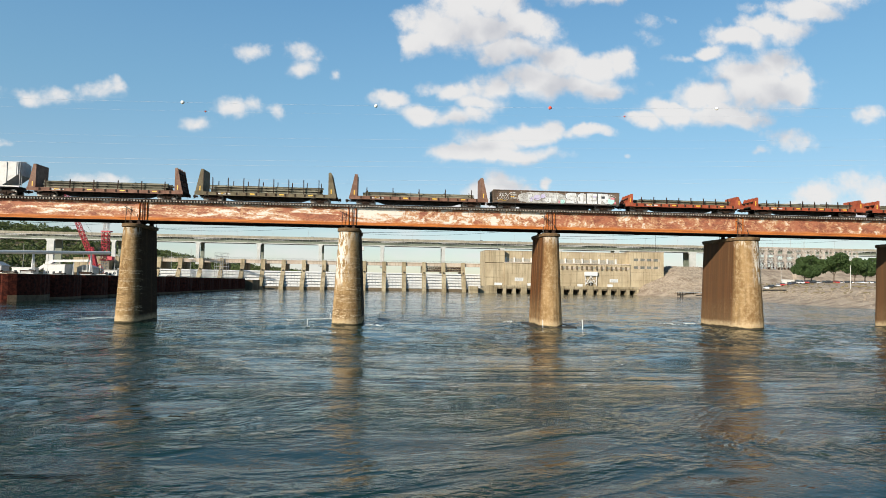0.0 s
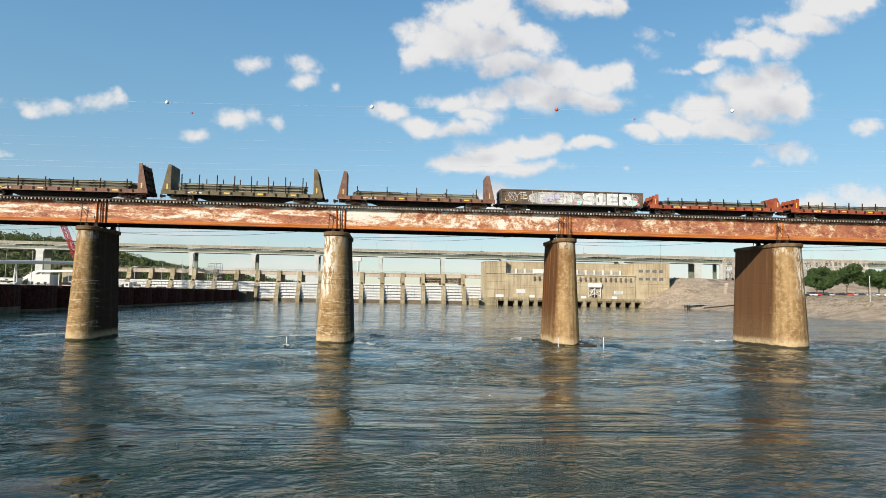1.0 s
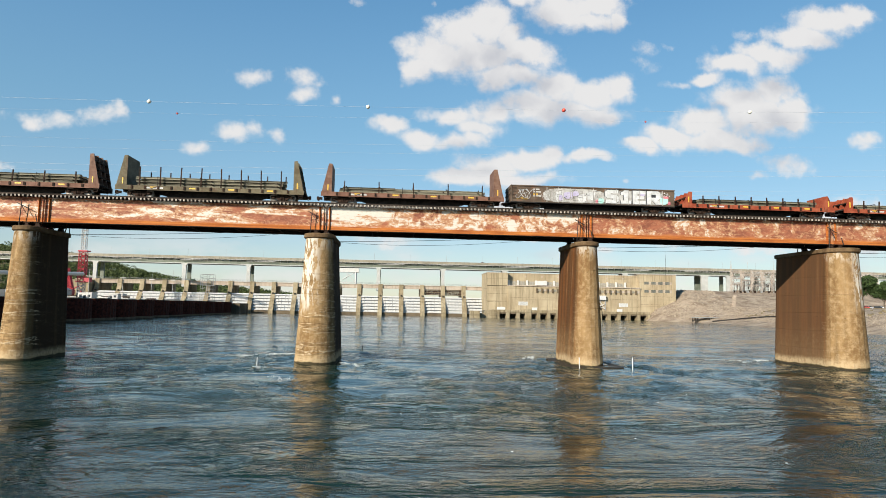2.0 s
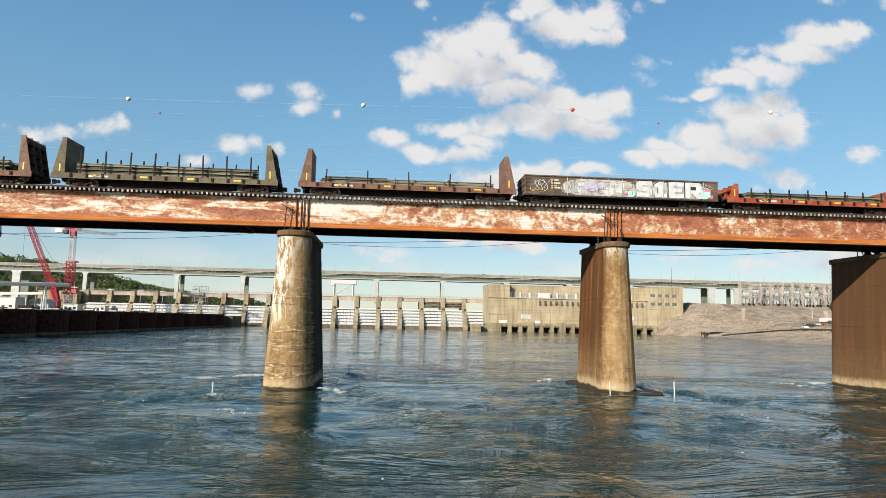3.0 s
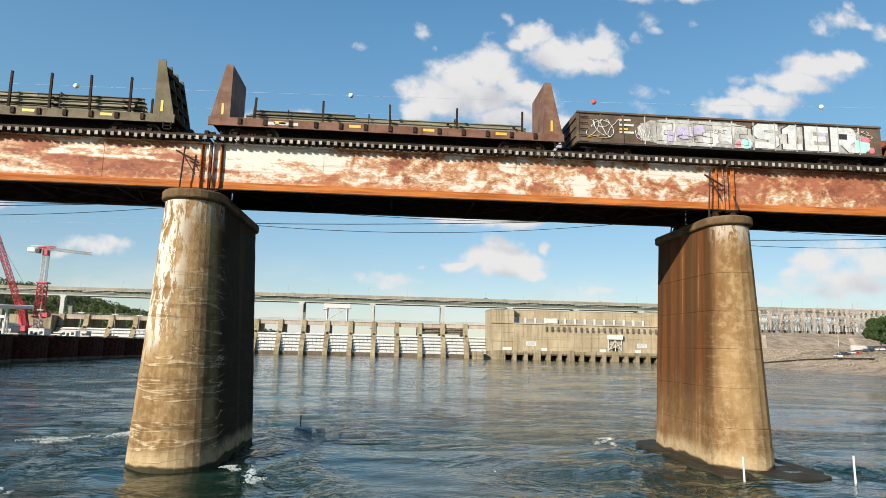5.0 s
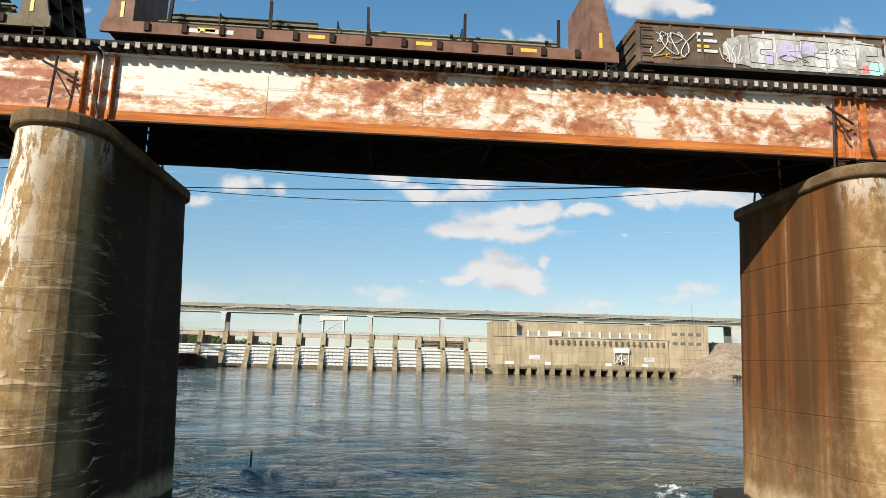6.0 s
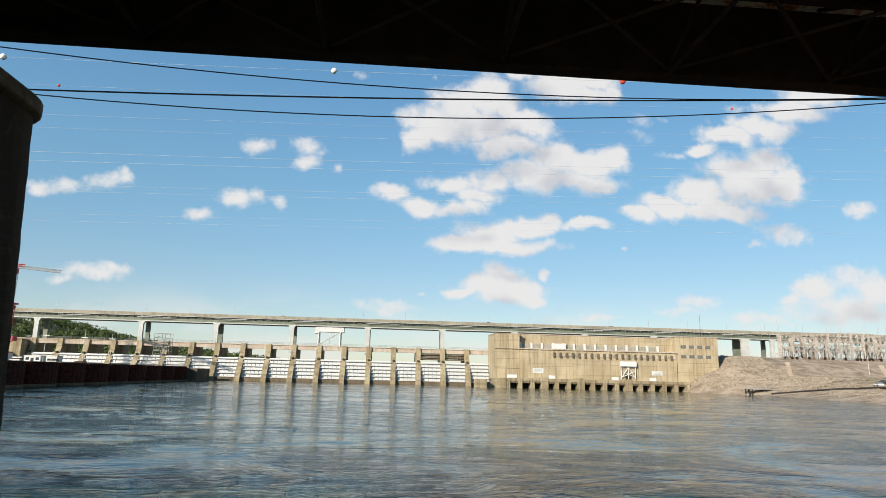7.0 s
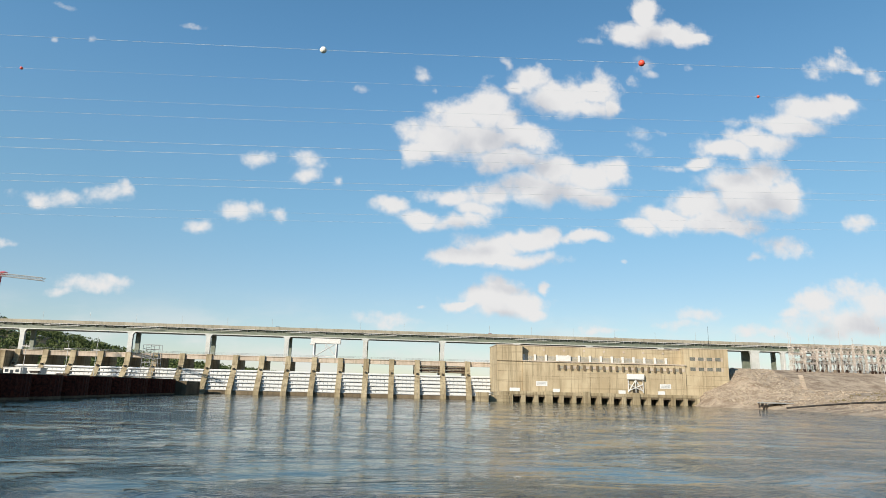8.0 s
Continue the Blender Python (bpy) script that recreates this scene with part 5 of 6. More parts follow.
def scribble(name, material, parent, x, z, w, h, y, seed, n=9, r=0.018, label=""):
    """A looping sprayed line."""
    rng = random.Random(seed)
    bm = bmesh.new()
    p = None
    for i in range(n * 6):
        t = i / 6
        q = (x + w * (t / n - 0.5) + 0.16 * w * math.cos(t * 3.1 + seed), y, z + h / 2 * math.sin(t * 2.3 + seed * 1.7) * rng.uniform(0.75, 1.0))
        if p:
            rod(bm, p, q, r, 4)
        p = q
    return part(name, bm, material, parent, label)


def gondola(x0, x1):
    c = thing("gondola_car", "weathered black gondola car covered in white graffiti", "gondola")
    lo, hi = 16.66, 18.40
    for y, d in ((NEAR, 1), (FAR, -1)):
        a, b = sorted((y, y + d * 0.04))
        boxes("side_panel", CAR_BLACK, c, (x0, x1, a, b, lo, hi - 0.1))
        n = 15
        for i in range(n):
            x = x0 + 0.08 + (x1 - x0 - 0.16) * i / (n - 1)
            painted = d > 0 and 3 <= i <= 13
            a2, b2 = sorted((y - d * 0.05, y))
            boxes("side_rib", SPRAY_PALE if painted else CAR_BLACK, c, (x - (0.03 if painted else 0.055), x + (0.03 if painted else 0.055), a2, b2, lo - 0.02, hi - 0.13))
        a3, b3 = sorted((y - d * 0.09, y + d * 0.1))
        boxes("top_chord", CAR_BLACK, c, (x0 - 0.02, x1 + 0.02, a3, b3, hi - 0.12, hi), bevel=0.02)
        boxes("bottom_sill", STEEL_BLACK, c, (x0, x1, a3, b3, lo - 0.10, lo - 0.002))
    for x in (x0, x1 - 0.05):
        boxes("end_panel", CAR_BLACK, c, (x, x + 0.05, NEAR + 0.05, FAR - 0.05, lo, hi))
        for z in (17.0, 17.5, 18.0):
            boxes("end_rib", CAR_BLACK, c, (x - 0.06 if x == x0 else x + 0.05, x if x == x0 else x + 0.11, NEAR + 0.06, FAR - 0.06, z, z + 0.12))
    boxes("floor", STEEL_BLACK, c, (x0 + 0.05, x1 - 0.05, NEAR + 0.05, FAR - 0.05, lo - 0.05, lo + 0.02))
    boxes("centre_sill", STEEL_BLACK, c, (x0 + 0.2, x1 - 0.2, TRACK - 0.3, TRACK + 0.3, 16.3, lo - 0.06), (x0 + 4, x1 - 4, TRACK - 0.5, TRACK + 0.5, 16.05, 16.3))
    boxes("ladder", RUST_AND_SHADE, c, *[(x0 + 0.15, x0 + 0.6, NEAR - 0.11, NEAR - 0.08, 16.3 + 0.35 * i, 16.34 + 0.35 * i) for i in range(6)])
    truck(c, x0 + 2.0)
    truck(c, x1 - 2.0)
    couplers(c, x0, x1)
    L = x1 - x0
    y = NEAR - 0.036
    # pale sprayed ground along the middle, then the letters
    rng = random.Random(5)
    blotch("sprayed_patch", SPRAY_PALE, c, x0 + L * 0.385, 17.42, L * 0.375, 1.5, y, 3, "", 60, 0.04)
    for i, (f, z, w, h, m) in enumerate(((0.29, 17.35, 0.7, 1.0, SPRAY_WHITE), (0.345, 17.45, 0.9, 0.7, SPRAY_LILAC), (0.39, 17.65, 0.7, 0.5, SPRAY_LILAC), (0.43, 17.2, 0.9, 0.8, SPRAY_WHITE), (0.485, 17.5, 0.8, 0.9, SPRAY_WHITE), (0.30, 17.2, 0.4, 0.6, SPRAY_LILAC), (0.545, 17.0, 0.6, 0.55, SPRAY_MINT), (0.52, 16.95, 0.3, 0.35, SPRAY_PINK), (0.695, 17.95, 0.35, 0.35, SPRAY_PINK), (0.70, 17.2, 0.3, 0.6, SPRAY_MINT), (0.80, 17.9, 0.5, 0.5, SPRAY_LILAC), (0.935, 17.2, 0.9, 0.75, SPRAY_MINT), (0.945, 17.55, 0.6, 0.28, SPRAY_PINK), (0.965, 16.95, 0.3, 0.35, SPRAY_PINK))):
        blotch("colour_patch", m, c, x0 + L * f, z, w, h, y - 0.004 - 0.0004 * i, 40 + i, "", 22, 0.16)
    # ghosted block shapes on the pale ground
    for i, (f, w) in enumerate(((0.255, 0.9), (0.315, 1.0), (0.375, 1.05), (0.44, 1.0), (0.50, 0.9))):
        a = x0 + L * f
        bm = bmesh.new()
        ring = [(a, 16.95), (a + w, 16.9), (a + w, 17.25), (a + w * 0.45, 17.3), (a + w * 0.45, 17.5), (a + w, 17.52), (a + w, 17.95), (a - 0.05, 18.0), (a, 16.95)]
        for p, q in zip(ring, ring[1:]):
            rod(bm, (p[0], y - 0.012, p[1]), (q[0], y - 0.012, q[1]), 0.014, 4)
        part("sprayed_outline", bm, CAR_GREY if i % 2 else SPRAY_BLACK, c)
    blotch("sprayed_patch", SPRAY_PALE, c, x0 + L * 0.745, 17.36, L * 0.40, 1.5, y - 0.0005, 77, "", 60, 0.05)
    letters = (
        ("S", ((0.1, 0.0), (1.15, 0.0), (1.45, 0.25), (1.45, 0.68), (1.2, 0.95), (0.62, 1.0), (0.62, 1.12), (1.4, 1.12), (1.4, 1.5), (0.3, 1.5), (0.0, 1.25), (0.0, 0.82), (0.25, 0.58), (0.85, 0.52), (0.85, 0.4), (0.1, 0.4)), None),
        ("1", ((0.0, 0.0), (1.1, 0.0), (1.1, 0.36), (0.82, 0.36), (0.82, 1.5), (0.42, 1.5), (0.0, 1.22), (0.0, 0.92), (0.32, 0.98), (0.32, 0.36), (0.0, 0.36)), None),
        ("E", ((0.0, 0.0), (1.35, 0.0), (1.35, 0.36), (0.5, 0.36), (0.5, 0.58), (1.2, 0.58), (1.2, 0.92), (0.5, 0.92), (0.5, 1.14), (1.35, 1.14), (1.35, 1.5), (0.0, 1.5)), None),
        ("R", ((0.0, 0.0), (0.48, 0.0), (0.48, 0.42), (0.62, 0.42), (1.0, 0.0), (1.6, 0.0), (1.15, 0.5), (1.45, 0.72), (1.45, 1.25), (1.2, 1.5), (0.0, 1.5)), (0.48, 0.95, 0.78, 1.12)),
    )
    for (ch, ring, hole), step in zip(letters, (0.0, 1.72, 3.02, 4.56)):
        a, b = x0 + L * 0.568 + step, 16.78
        ring = [(a + p * 1.05, b + q * 0.95) for p, q in ring]
        mx, mz = sum(p for p, q in ring) / len(ring), sum(q for p, q in ring) / len(ring)
        for name, grow, dx, m, deep, note in (("letter_shade", 1.04, -0.07, SPRAY_BLACK, 0.0055, "black sprayed block shade of a letter"), ("letter_outline", 1.055, 0.0, SPRAY_BLACK, 0.0085, "black sprayed outline of a letter"), ("letter", 1.0, 0.0, SPRAY_WHITE, 0.0115, "white sprayed block letter")):
            bm = bmesh.new()
            prism(bm, [(mx + dx + (p - mx) * grow, min(max(mz + (q - mz) * grow, 16.70), 18.26)) for p, q in ring], "y", y - deep - 0.001, y - deep)
            part(name, bm, m, c, note)
        if hole:
            boxes("letter_counter", SPRAY_BLACK, c, (a + hole[0] * 1.05, a + hole[1] * 1.05, y - 0.0145, y - 0.0135, b + hole[2] * 0.95, b + hole[3] * 0.95))
    # scrawls and plain bars in place of the car's number
    scribble("scrawl", SPRAY_WHITE, c, x0 + L * 0.085, 17.5, 1.6, 1.1, y - 0.01, 2, 8, 0.022)
    scribble("scrawl", SPRAY_WHITE, c, x0 + L * 0.075, 17.75, 1.2, 0.5, y - 0.012, 5, 6, 0.018)
    scribble("scrawl", YELLOW, c, x0 + L * 0.075, 17.0, 1.1, 0.18, y - 0.01, 3, 4, 0.022)
    scribble("scrawl", SPRAY_WHITE, c, x0 + L * 0.215, 17.3, 0.8, 0.9, y - 0.01, 9, 7, 0.018)
    scribble("scrawl", SPRAY_WHITE, c, x0 + L * 0.935, 18.0, 0.9, 0.2, y - 0.012, 4, 6, 0.016)
    scribble("scrawl", SPRAY_WHITE, c, x0 + L * 0.955, 17.75, 0.7, 0.2, y - 0.012, 8, 5, 0.016)
    scribble("scrawl", SPRAY_BLACK, c, x0 + L * 0.36, 17.2, 1.5, 0.3, y - 0.012, 11, 7, 0.012)
    scribble("scrawl", SPRAY_BLACK, c, x0 + L * 0.46, 17.6, 0.8, 0.25, y - 0.012, 12, 6, 0.012)
    bm = bmesh.new()
    for i in range(12):
        a, b = 2 * math.pi * i / 12, 2 * math.pi * (i + 1) / 12
        for k in (1.0, 0.4):
            rod(bm, (x0 + L * 0.895 + 0.27 * k * math.cos(a), y - 0.012, 17.98 + 0.2 * math.sin(a)), (x0 + L * 0.895 + 0.27 * k * math.cos(b), y - 0.012, 17.98 + 0.2 * math.sin(b)), 0.016, 4)
    rod(bm, (x0 + L * 0.895 - 0.27, y - 0.012, 17.98), (x0 + L * 0.895 + 0.27, y - 0.012, 17.98), 0.016, 4)
    part("drawn_globe", bm, SPRAY_WHITE, c, "small sprayed globe outline")
    for z, n, m in ((18.0, 4, CAR_GREY), (17.72, 5, CAR_GREY), (17.48, 3, YELLOW), (17.3, 5, CAR_GREY)):
        boxes("lettering_bar", m, c, (x0 + L * 0.135, x0 + L * 0.135 + 0.16 * n, y - 0.006, y, z - 0.06, z + 0.06), label="plain pale bar where a car number stood")
    return c


gondola(13.7, 31.3)


def hopper(x0, x1):
    c = thing("covered_hopper", "grimy white covered hopper car with three bays", "hopper car")
    lo, hi = 17.15, 20.15
    bm = bmesh.new()
    prism(bm, [(x0 + 0.3, hi), (x0 + 0.3, 18.6), (x0 + 2.2, lo), (x1 - 2.2, lo), (x1 - 0.3, 18.6), (x1 - 0.3, hi)], "y", NEAR + 0.02, FAR - 0.02)
    part("body", bm, CAR_GREY, c)
    bm = bmesh.new()
    prism(bm, [(NEAR + 0.02, hi), (FAR - 0.02, hi), (FAR - 0.6, hi + 0.22), (NEAR + 0.6, hi + 0.22)], "x", x0 + 0.3, x1 - 0.3)
    part("roof", bm, CAR_GREY, c)
    n = 15
    for i in range(n):
        x = x0 + 0.5 + (x1 - x0 - 1.0) * i / (n - 1)
        z0 = 18.5 if i in (0, n - 1) else 17.6 if i in (1, n - 2) else lo
        boxes("side_post", CAR_GREY, c, (x - 0.05, x + 0.05, NEAR - 0.06, NEAR + 0.02, z0, hi), bevel=0.01)
    boxes("side_sill", CAR_GREY, c, (x0, x1, NEAR - 0.04, NEAR + 0.06, 16.98, 17.15), (x0, x1, FAR - 0.06, FAR + 0.04, 16.98, 17.15))
    for i in range(3):
        x = x0 + (x1 - x0) * (0.25 + 0.25 * i)
        bm = bmesh.new()
        prism(bm, [(x - 1.9, lo), (x + 1.9, lo), (x + 0.45, 16.25), (x - 0.45, 16.25)], "y", NEAR + 0.25, FAR - 0.25)
        part("hopper_bay", bm, CAR_GREY, c)
        boxes("outlet_gate", RUST_AND_SHADE, c, (x - 0.5, x + 0.5, NEAR + 0.3, FAR - 0.3, 16.13, 16.25))
    boxes("running_board", GALV, c, (x0 + 0.2, x1 - 0.2, TRACK - 0.35, TRACK + 0.35, hi + 0.26, hi + 0.30))
    boxes("centre_sill", STEEL_BLACK, c, (x0 + 0.1, x1 - 0.1, TRACK - 0.3, TRACK + 0.3, 16.5, 16.98))
    for x, d in ((x0 + 0.02, 1), (x1 - 0.02, -1)):
        bm = bmesh.new()
        for y in (NEAR + 0.04, NEAR + 0.5, FAR - 0.5, FAR - 0.04):
            rod(bm, (x + d * 0.05, y, 17.1), (x + d * 0.05, y, hi), 0.035, 5)
        for i in range(8):
            rod(bm, (x + d * 0.05, NEAR + 0.04, 17.3 + 0.36 * i), (x + d * 0.05, NEAR + 0.5, 17.3 + 0.36 * i), 0.025, 5)
        part("end_ladder", bm, CAR_GREY, c)
        boxes("end_platform", GALV, c, (min(x, x + d * 2.0), max(x, x + d * 2.0), NEAR + 0.1, FAR - 0.1, 17.0, 17.04))
    truck(c, x0 + 2.0)
    truck(c, x1 - 2.0)
    couplers(c, x0, x1)
    return c


hopper(-65.0, -47.75)

# ---- left side: cofferdam cells, yard, cranes ----
WALL_X = -80.5
COFFER_TOP = 6.0


def coffer_cell(y0, y1, pale=False):
    """A round-bellied cell of rusty sheet piles."""
    c = thing("cofferdam_cell", "scalloped rusty sheet pile cofferdam cell" if not pale else "rusty sheet pile cell with a silted pale foot", "cofferdam", (0, 0, 0), "cofferdam cells")
    n = 16
    ring = []
    for i in range(n + 1):
        f = i / n
        y = y0 + (y1 - y0) * f
        belly = 3.0 * math.sin(math.pi * f) ** 0.55
        wave = 0.16 if i % 2 else 0.0
        ring.append((WALL_X - 3.0 + belly + wave, y))
    ring += [(WALL_X - 22, y1), (WALL_X - 22, y0)]
    if pale:
        # the end cell turns its corrugated face down the river
        ring += [(WALL_X - 21.5 + 0.5 * j, y0 - (0.35 if j % 2 else 0.0)) for j in range(36)]
    bm = bmesh.new()
    prism(bm, ring, "z", -5, COFFER_TOP)
    part("sheet_piling", bm, SHEET, c)
    bm = bmesh.new()
    foot = [(p + 0.05, q) for p, q in ring[: n + 1]] + [(WALL_X - 6, y1), (WALL_X - 6, y0)]
    prism(bm, foot, "z", -5, 1.3 if pale else 0.55)
    part("silt_line", bm, SHEET_PALE, c, "pale silt band at the waterline")
    bm = bmesh.new()
    prism(bm, [(p - 0.25, q) for p, q in ring[: n + 1]] + [(WALL_X - 21.7, y1), (WALL_X - 21.7, y0)], "z", COFFER_TOP - 0.4, COFFER_TOP + 0.12)
    part("fill", bm, GRAVEL, c, "gravel fill level with the pile tops")
    return c


edge = 146.0
i = 0
while edge < 350:
    coffer_cell(edge, edge + 15.5, i == 0)
    edge += 15.6
    i += 1
structure("cofferdam_end", SILL, "dark concrete guide wall at the end of the cofferdam", (-92, -77.6, edge, 384, -5, 5.4), category="guide wall")
structure("yard_ground", GRAVEL, "gravel construction yard behind the cofferdam", (-600, WALL_X - 21.9, 148, 399, -5, 5.7), (-600, -170, 399, 433, -5, 5.5), category="yard")
structure("lock_wall", DAM, "tan concrete abutment and lock wall at the end of the spillway", (-188, -167.5, DAM_Y - 8, DAM_Y + 14, -4, 17.2), (-178, -171, DAM_Y - 14, DAM_Y - 8, -4, 11), category="wall")


def lattice(bm, a, b, w, n, r=0.09):
    """A square lattice mast or boom from a to b."""
    a, b = Vector(a), Vector(b)
    d = (b - a).normalized()
    s = d.cross(Vector((0, 1, 0)) if abs(d.y) < 0.9 else Vector((1, 0, 0))).normalized()
    t = d.cross(s)
    corners = [(s * p + t * q) * w / 2 for p, q in ((-1, -1), (1, -1), (1, 1), (-1, 1))]
    for c in corners:
        rod(bm, a + c, b + c, r * 1.3, 4)
    for i in range(n):
        p, q = a + (b - a) * i / n, a + (b - a) * (i + 1) / n
        for k in range(4):
            c, e = corners[k], corners[(k + 1) % 4]
            rod(bm, p + c, q + e, r, 4)
            rod(bm, p + c, p + e, r, 4)


# tower crane
tx, ty = -151.8, 350.0
t = thing("tower_crane", "red and white tower crane with a flat jib", "tower crane")
bm = bmesh.new()
lattice(bm, (tx, ty, 5.7), (tx, ty, 14.5), 2.6, 5, 0.14)
part("lower_mast", bm, CRANE_WHITE, t)
bm = bmesh.new()
lattice(bm, (tx, ty, 14.5), (tx, ty, 30.0), 2.9, 7, 0.17)
box(bm, tx - 2.2, tx + 2.2, ty - 2.2, ty + 2.2, 14.3, 15.0)
box(bm, tx - 1.9, tx + 2.6, ty - 1.9, ty + 1.9, 29.6, 30.2)
box(bm, tx + 1.4, tx + 4.2, ty - 1.6, ty + 1.6, 14.6, 16.6)
part("climbing_frame", bm, CRANE_RED, t, "red climbing frame round the mast")
bm = bmesh.new()
lattice(bm, (tx, ty, 30.0), (tx, ty, 42.5), 2.0, 6, 0.12)
part("upper_mast", bm, CRANE_WHITE, t)
bm = bmesh.new()
box(bm, tx - 1.2, tx + 1.2, ty - 1.2, ty + 1.2, 42.3, 45.2, 0.2)
lattice(bm, (tx - 4.5, ty + 2, 45.8), (tx + 5.0, ty - 3, 45.6), 1.0, 8, 0.12)
part("slewing_head", bm, CRANE_RED, t)
bm = bmesh.new()
box(bm, tx - 3.2, tx - 1.6, ty - 2.6, ty - 1.0, 43.0, 45.2, 0.1)
part("cab", bm, GLASS_DARK, t)
bm = bmesh.new()
lattice(bm, (tx + 1.6, ty - 2, 45.2), (tx + 27.0, ty - 17, 41.6), 1.1, 16, 0.09)
part("jib", bm, GALV, t)
bm = bmesh.new()
lattice(bm, (tx - 1.6, ty + 1, 46.0), (tx - 11, ty + 8, 47.2), 1.2, 6, 0.1)
box(bm, tx - 11.5, tx - 8.0, ty + 5.5, ty + 8.5, 44.6, 46.6, 0.1)
part("counter_jib", bm, CRANE_WHITE, t)
boxes("base", CRANE_WHITE, t, (tx - 3.4, tx + 3.4, ty - 3.4, ty + 3.4, 5.69, 6.6), bevel=0.1)

# crawler crane with a lattice boom
cx, cy = -155.2, 344.0
c = thing("crawler_crane", "red crawler crane with a raised lattice boom", "crane")
bm = bmesh.new()
box(bm, cx - 3.2, cx + 2.6, cy - 1.8, cy + 1.8, 8.0, 10.6, 0.25)
box(bm, cx - 2.6, cx - 0.9, cy - 2.4, cy - 0.8, 8.6, 11.2, 0.15)
part("house", bm, CRANE_RED, c)
for s in (-1, 1):
    bm = bmesh.new()
    box(bm, cx - 4.6, cx + 4.6, cy + s * 3.0 - 0.7, cy + s * 3.0 + 0.7, 5.72, 7.6, 0.5)
    part("track", bm, STEEL_BLACK, c)
boxes("carbody", RUST_AND_SHADE, c, (cx - 2, cx + 2, cy - 2.4, cy + 2.4, 6.4, 8.0))
bm = bmesh.new()
lattice(bm, (cx + 1.6, cy, 10.0), (cx - 1.2, cy, 21.0), 1.8, 8, 0.2)
box(bm, cx - 1.6, cx + 1.4, cy - 0.5, cy + 0.5, 11.0, 15.5)
part("mast", bm, CRANE_RED, c)
bm = bmesh.new()
lattice(bm, (cx + 1.0, cy, 12.0), (cx - 15.5, cy, 50.0), 1.9, 20, 0.13)
part("boom", bm, CRANE_RED, c)
bm = bmesh.new()
rod(bm, (cx - 15.5, cy, 50.0), (cx + 4, cy, 21), 0.06, 4)
rod(bm, (cx - 15.8, cy, 50.0), (cx - 15.8, cy, 30), 0.05, 4)
part("cable", bm, WIRE, c)

# long conveyor on white trestles
v = thing("conveyor", "long pale enclosed conveyor on white trestles", "conveyor")
bm = bmesh.new()
rod(bm, (-175, 225, 13.2), (-128, 300, 16.6), 0.75, 8)
part("gallery", bm, CRANE_WHITE, v)
for f in (0.08, 0.35, 0.62, 0.9):
    x, y, z = -175 + 47 * f, 225 + 75 * f, 13.2 + 3.4 * f
    bm = bmesh.new()
    rod(bm, (x, y - 1, 5.7), (x, y, z), 0.35, 6)
    rod(bm, (x, y + 1.5, 5.7), (x, y, z), 0.25, 6)
    part("trestle", bm, CRANE_WHITE, v)

# plant sheds, trailers and yard gear
rng = random.Random(21)


def shed(x, y, w, d, h, material, label, pitched=False):
    s = thing("yard_shed", label, "shed", (0, 0, 0), "yard sheds")
    boxes("wall", material, s, (x - w / 2, x + w / 2, y - d / 2, y + d / 2, 5.7, 5.7 + h), bevel=0.05)
    bm = bmesh.new()
    if pitched:
        prism(bm, [(x - w / 2 - 0.4, 5.7 + h), (x + w / 2 + 0.4, 5.7 + h), (x + w * 0.15, 5.7 + h + w * 0.18), (x - w * 0.15, 5.7 + h + w * 0.18)], "y", y - d / 2 - 0.4, y + d / 2 + 0.4)
    else:
        box(bm, x - w / 2 - 0.2, x + w / 2 + 0.2, y - d / 2 - 0.2, y + d / 2 + 0.2, 5.7 + h, 5.7 + h + 0.25)
    part("roof", bm, CRANE_WHITE if not pitched else GALV, s)
    boxes("door", GLASS_DARK, s, (x - 0.6, x + 0.5, y - d / 2 - 0.04, y - d / 2, 5.75, 7.8))
    for k in (-0.3, 0.3):
        boxes("window", GLASS_DARK, s, (x + w * k - 0.6, x + w * k + 0.6, y - d / 2 - 0.04, y - d / 2, 7.0, 8.0))


for x, y, w, d, h, m, l, p in ((-150, 300, 9, 8, 5.2, CRANE_WHITE, "white concrete batching shed", False), (-140, 306, 7, 6, 4.0, GALV, "grey corrugated yard shed", True), (-160, 292, 8, 6, 3.4, CRANE_WHITE, "white site trailer in the yard", False), (-134, 318, 6, 5, 3.2, CRANE_WHITE, "white site trailer in the yard", False), (-178, 300, 10, 6, 4.4, GALV, "grey corrugated yard shed", True), (-128, 330, 6, 4, 2.8, CRANE_WHITE, "small white site trailer in the yard", False), (-190, 280, 12, 6, 3.6, CRANE_WHITE, "white site trailer in the yard", False), (-143, 372, 7, 5, 3.4, CRANE_WHITE, "white site trailer in the yard", False)):
    shed(x, y, w, d, h, m, l, p)
s = thing("aggregate_hopper", "white sloping aggregate hopper frame", "hopper")
bm = bmesh.new()
prism(bm, [(-158, 9), (-152, 13), (-136, 13.4), (-136, 12.4), (-151, 12), (-157, 8.2)], "y", 297, 300)
part("chute", bm, CRANE_WHITE, s)
for x in (-155, -149, -143, -137):
    bm = bmesh.new()
    rod(bm, (x, 298.5, 5.7), (x, 298.5, 12.2), 0.22, 6)
    part("leg", bm, CRANE_WHITE, s)
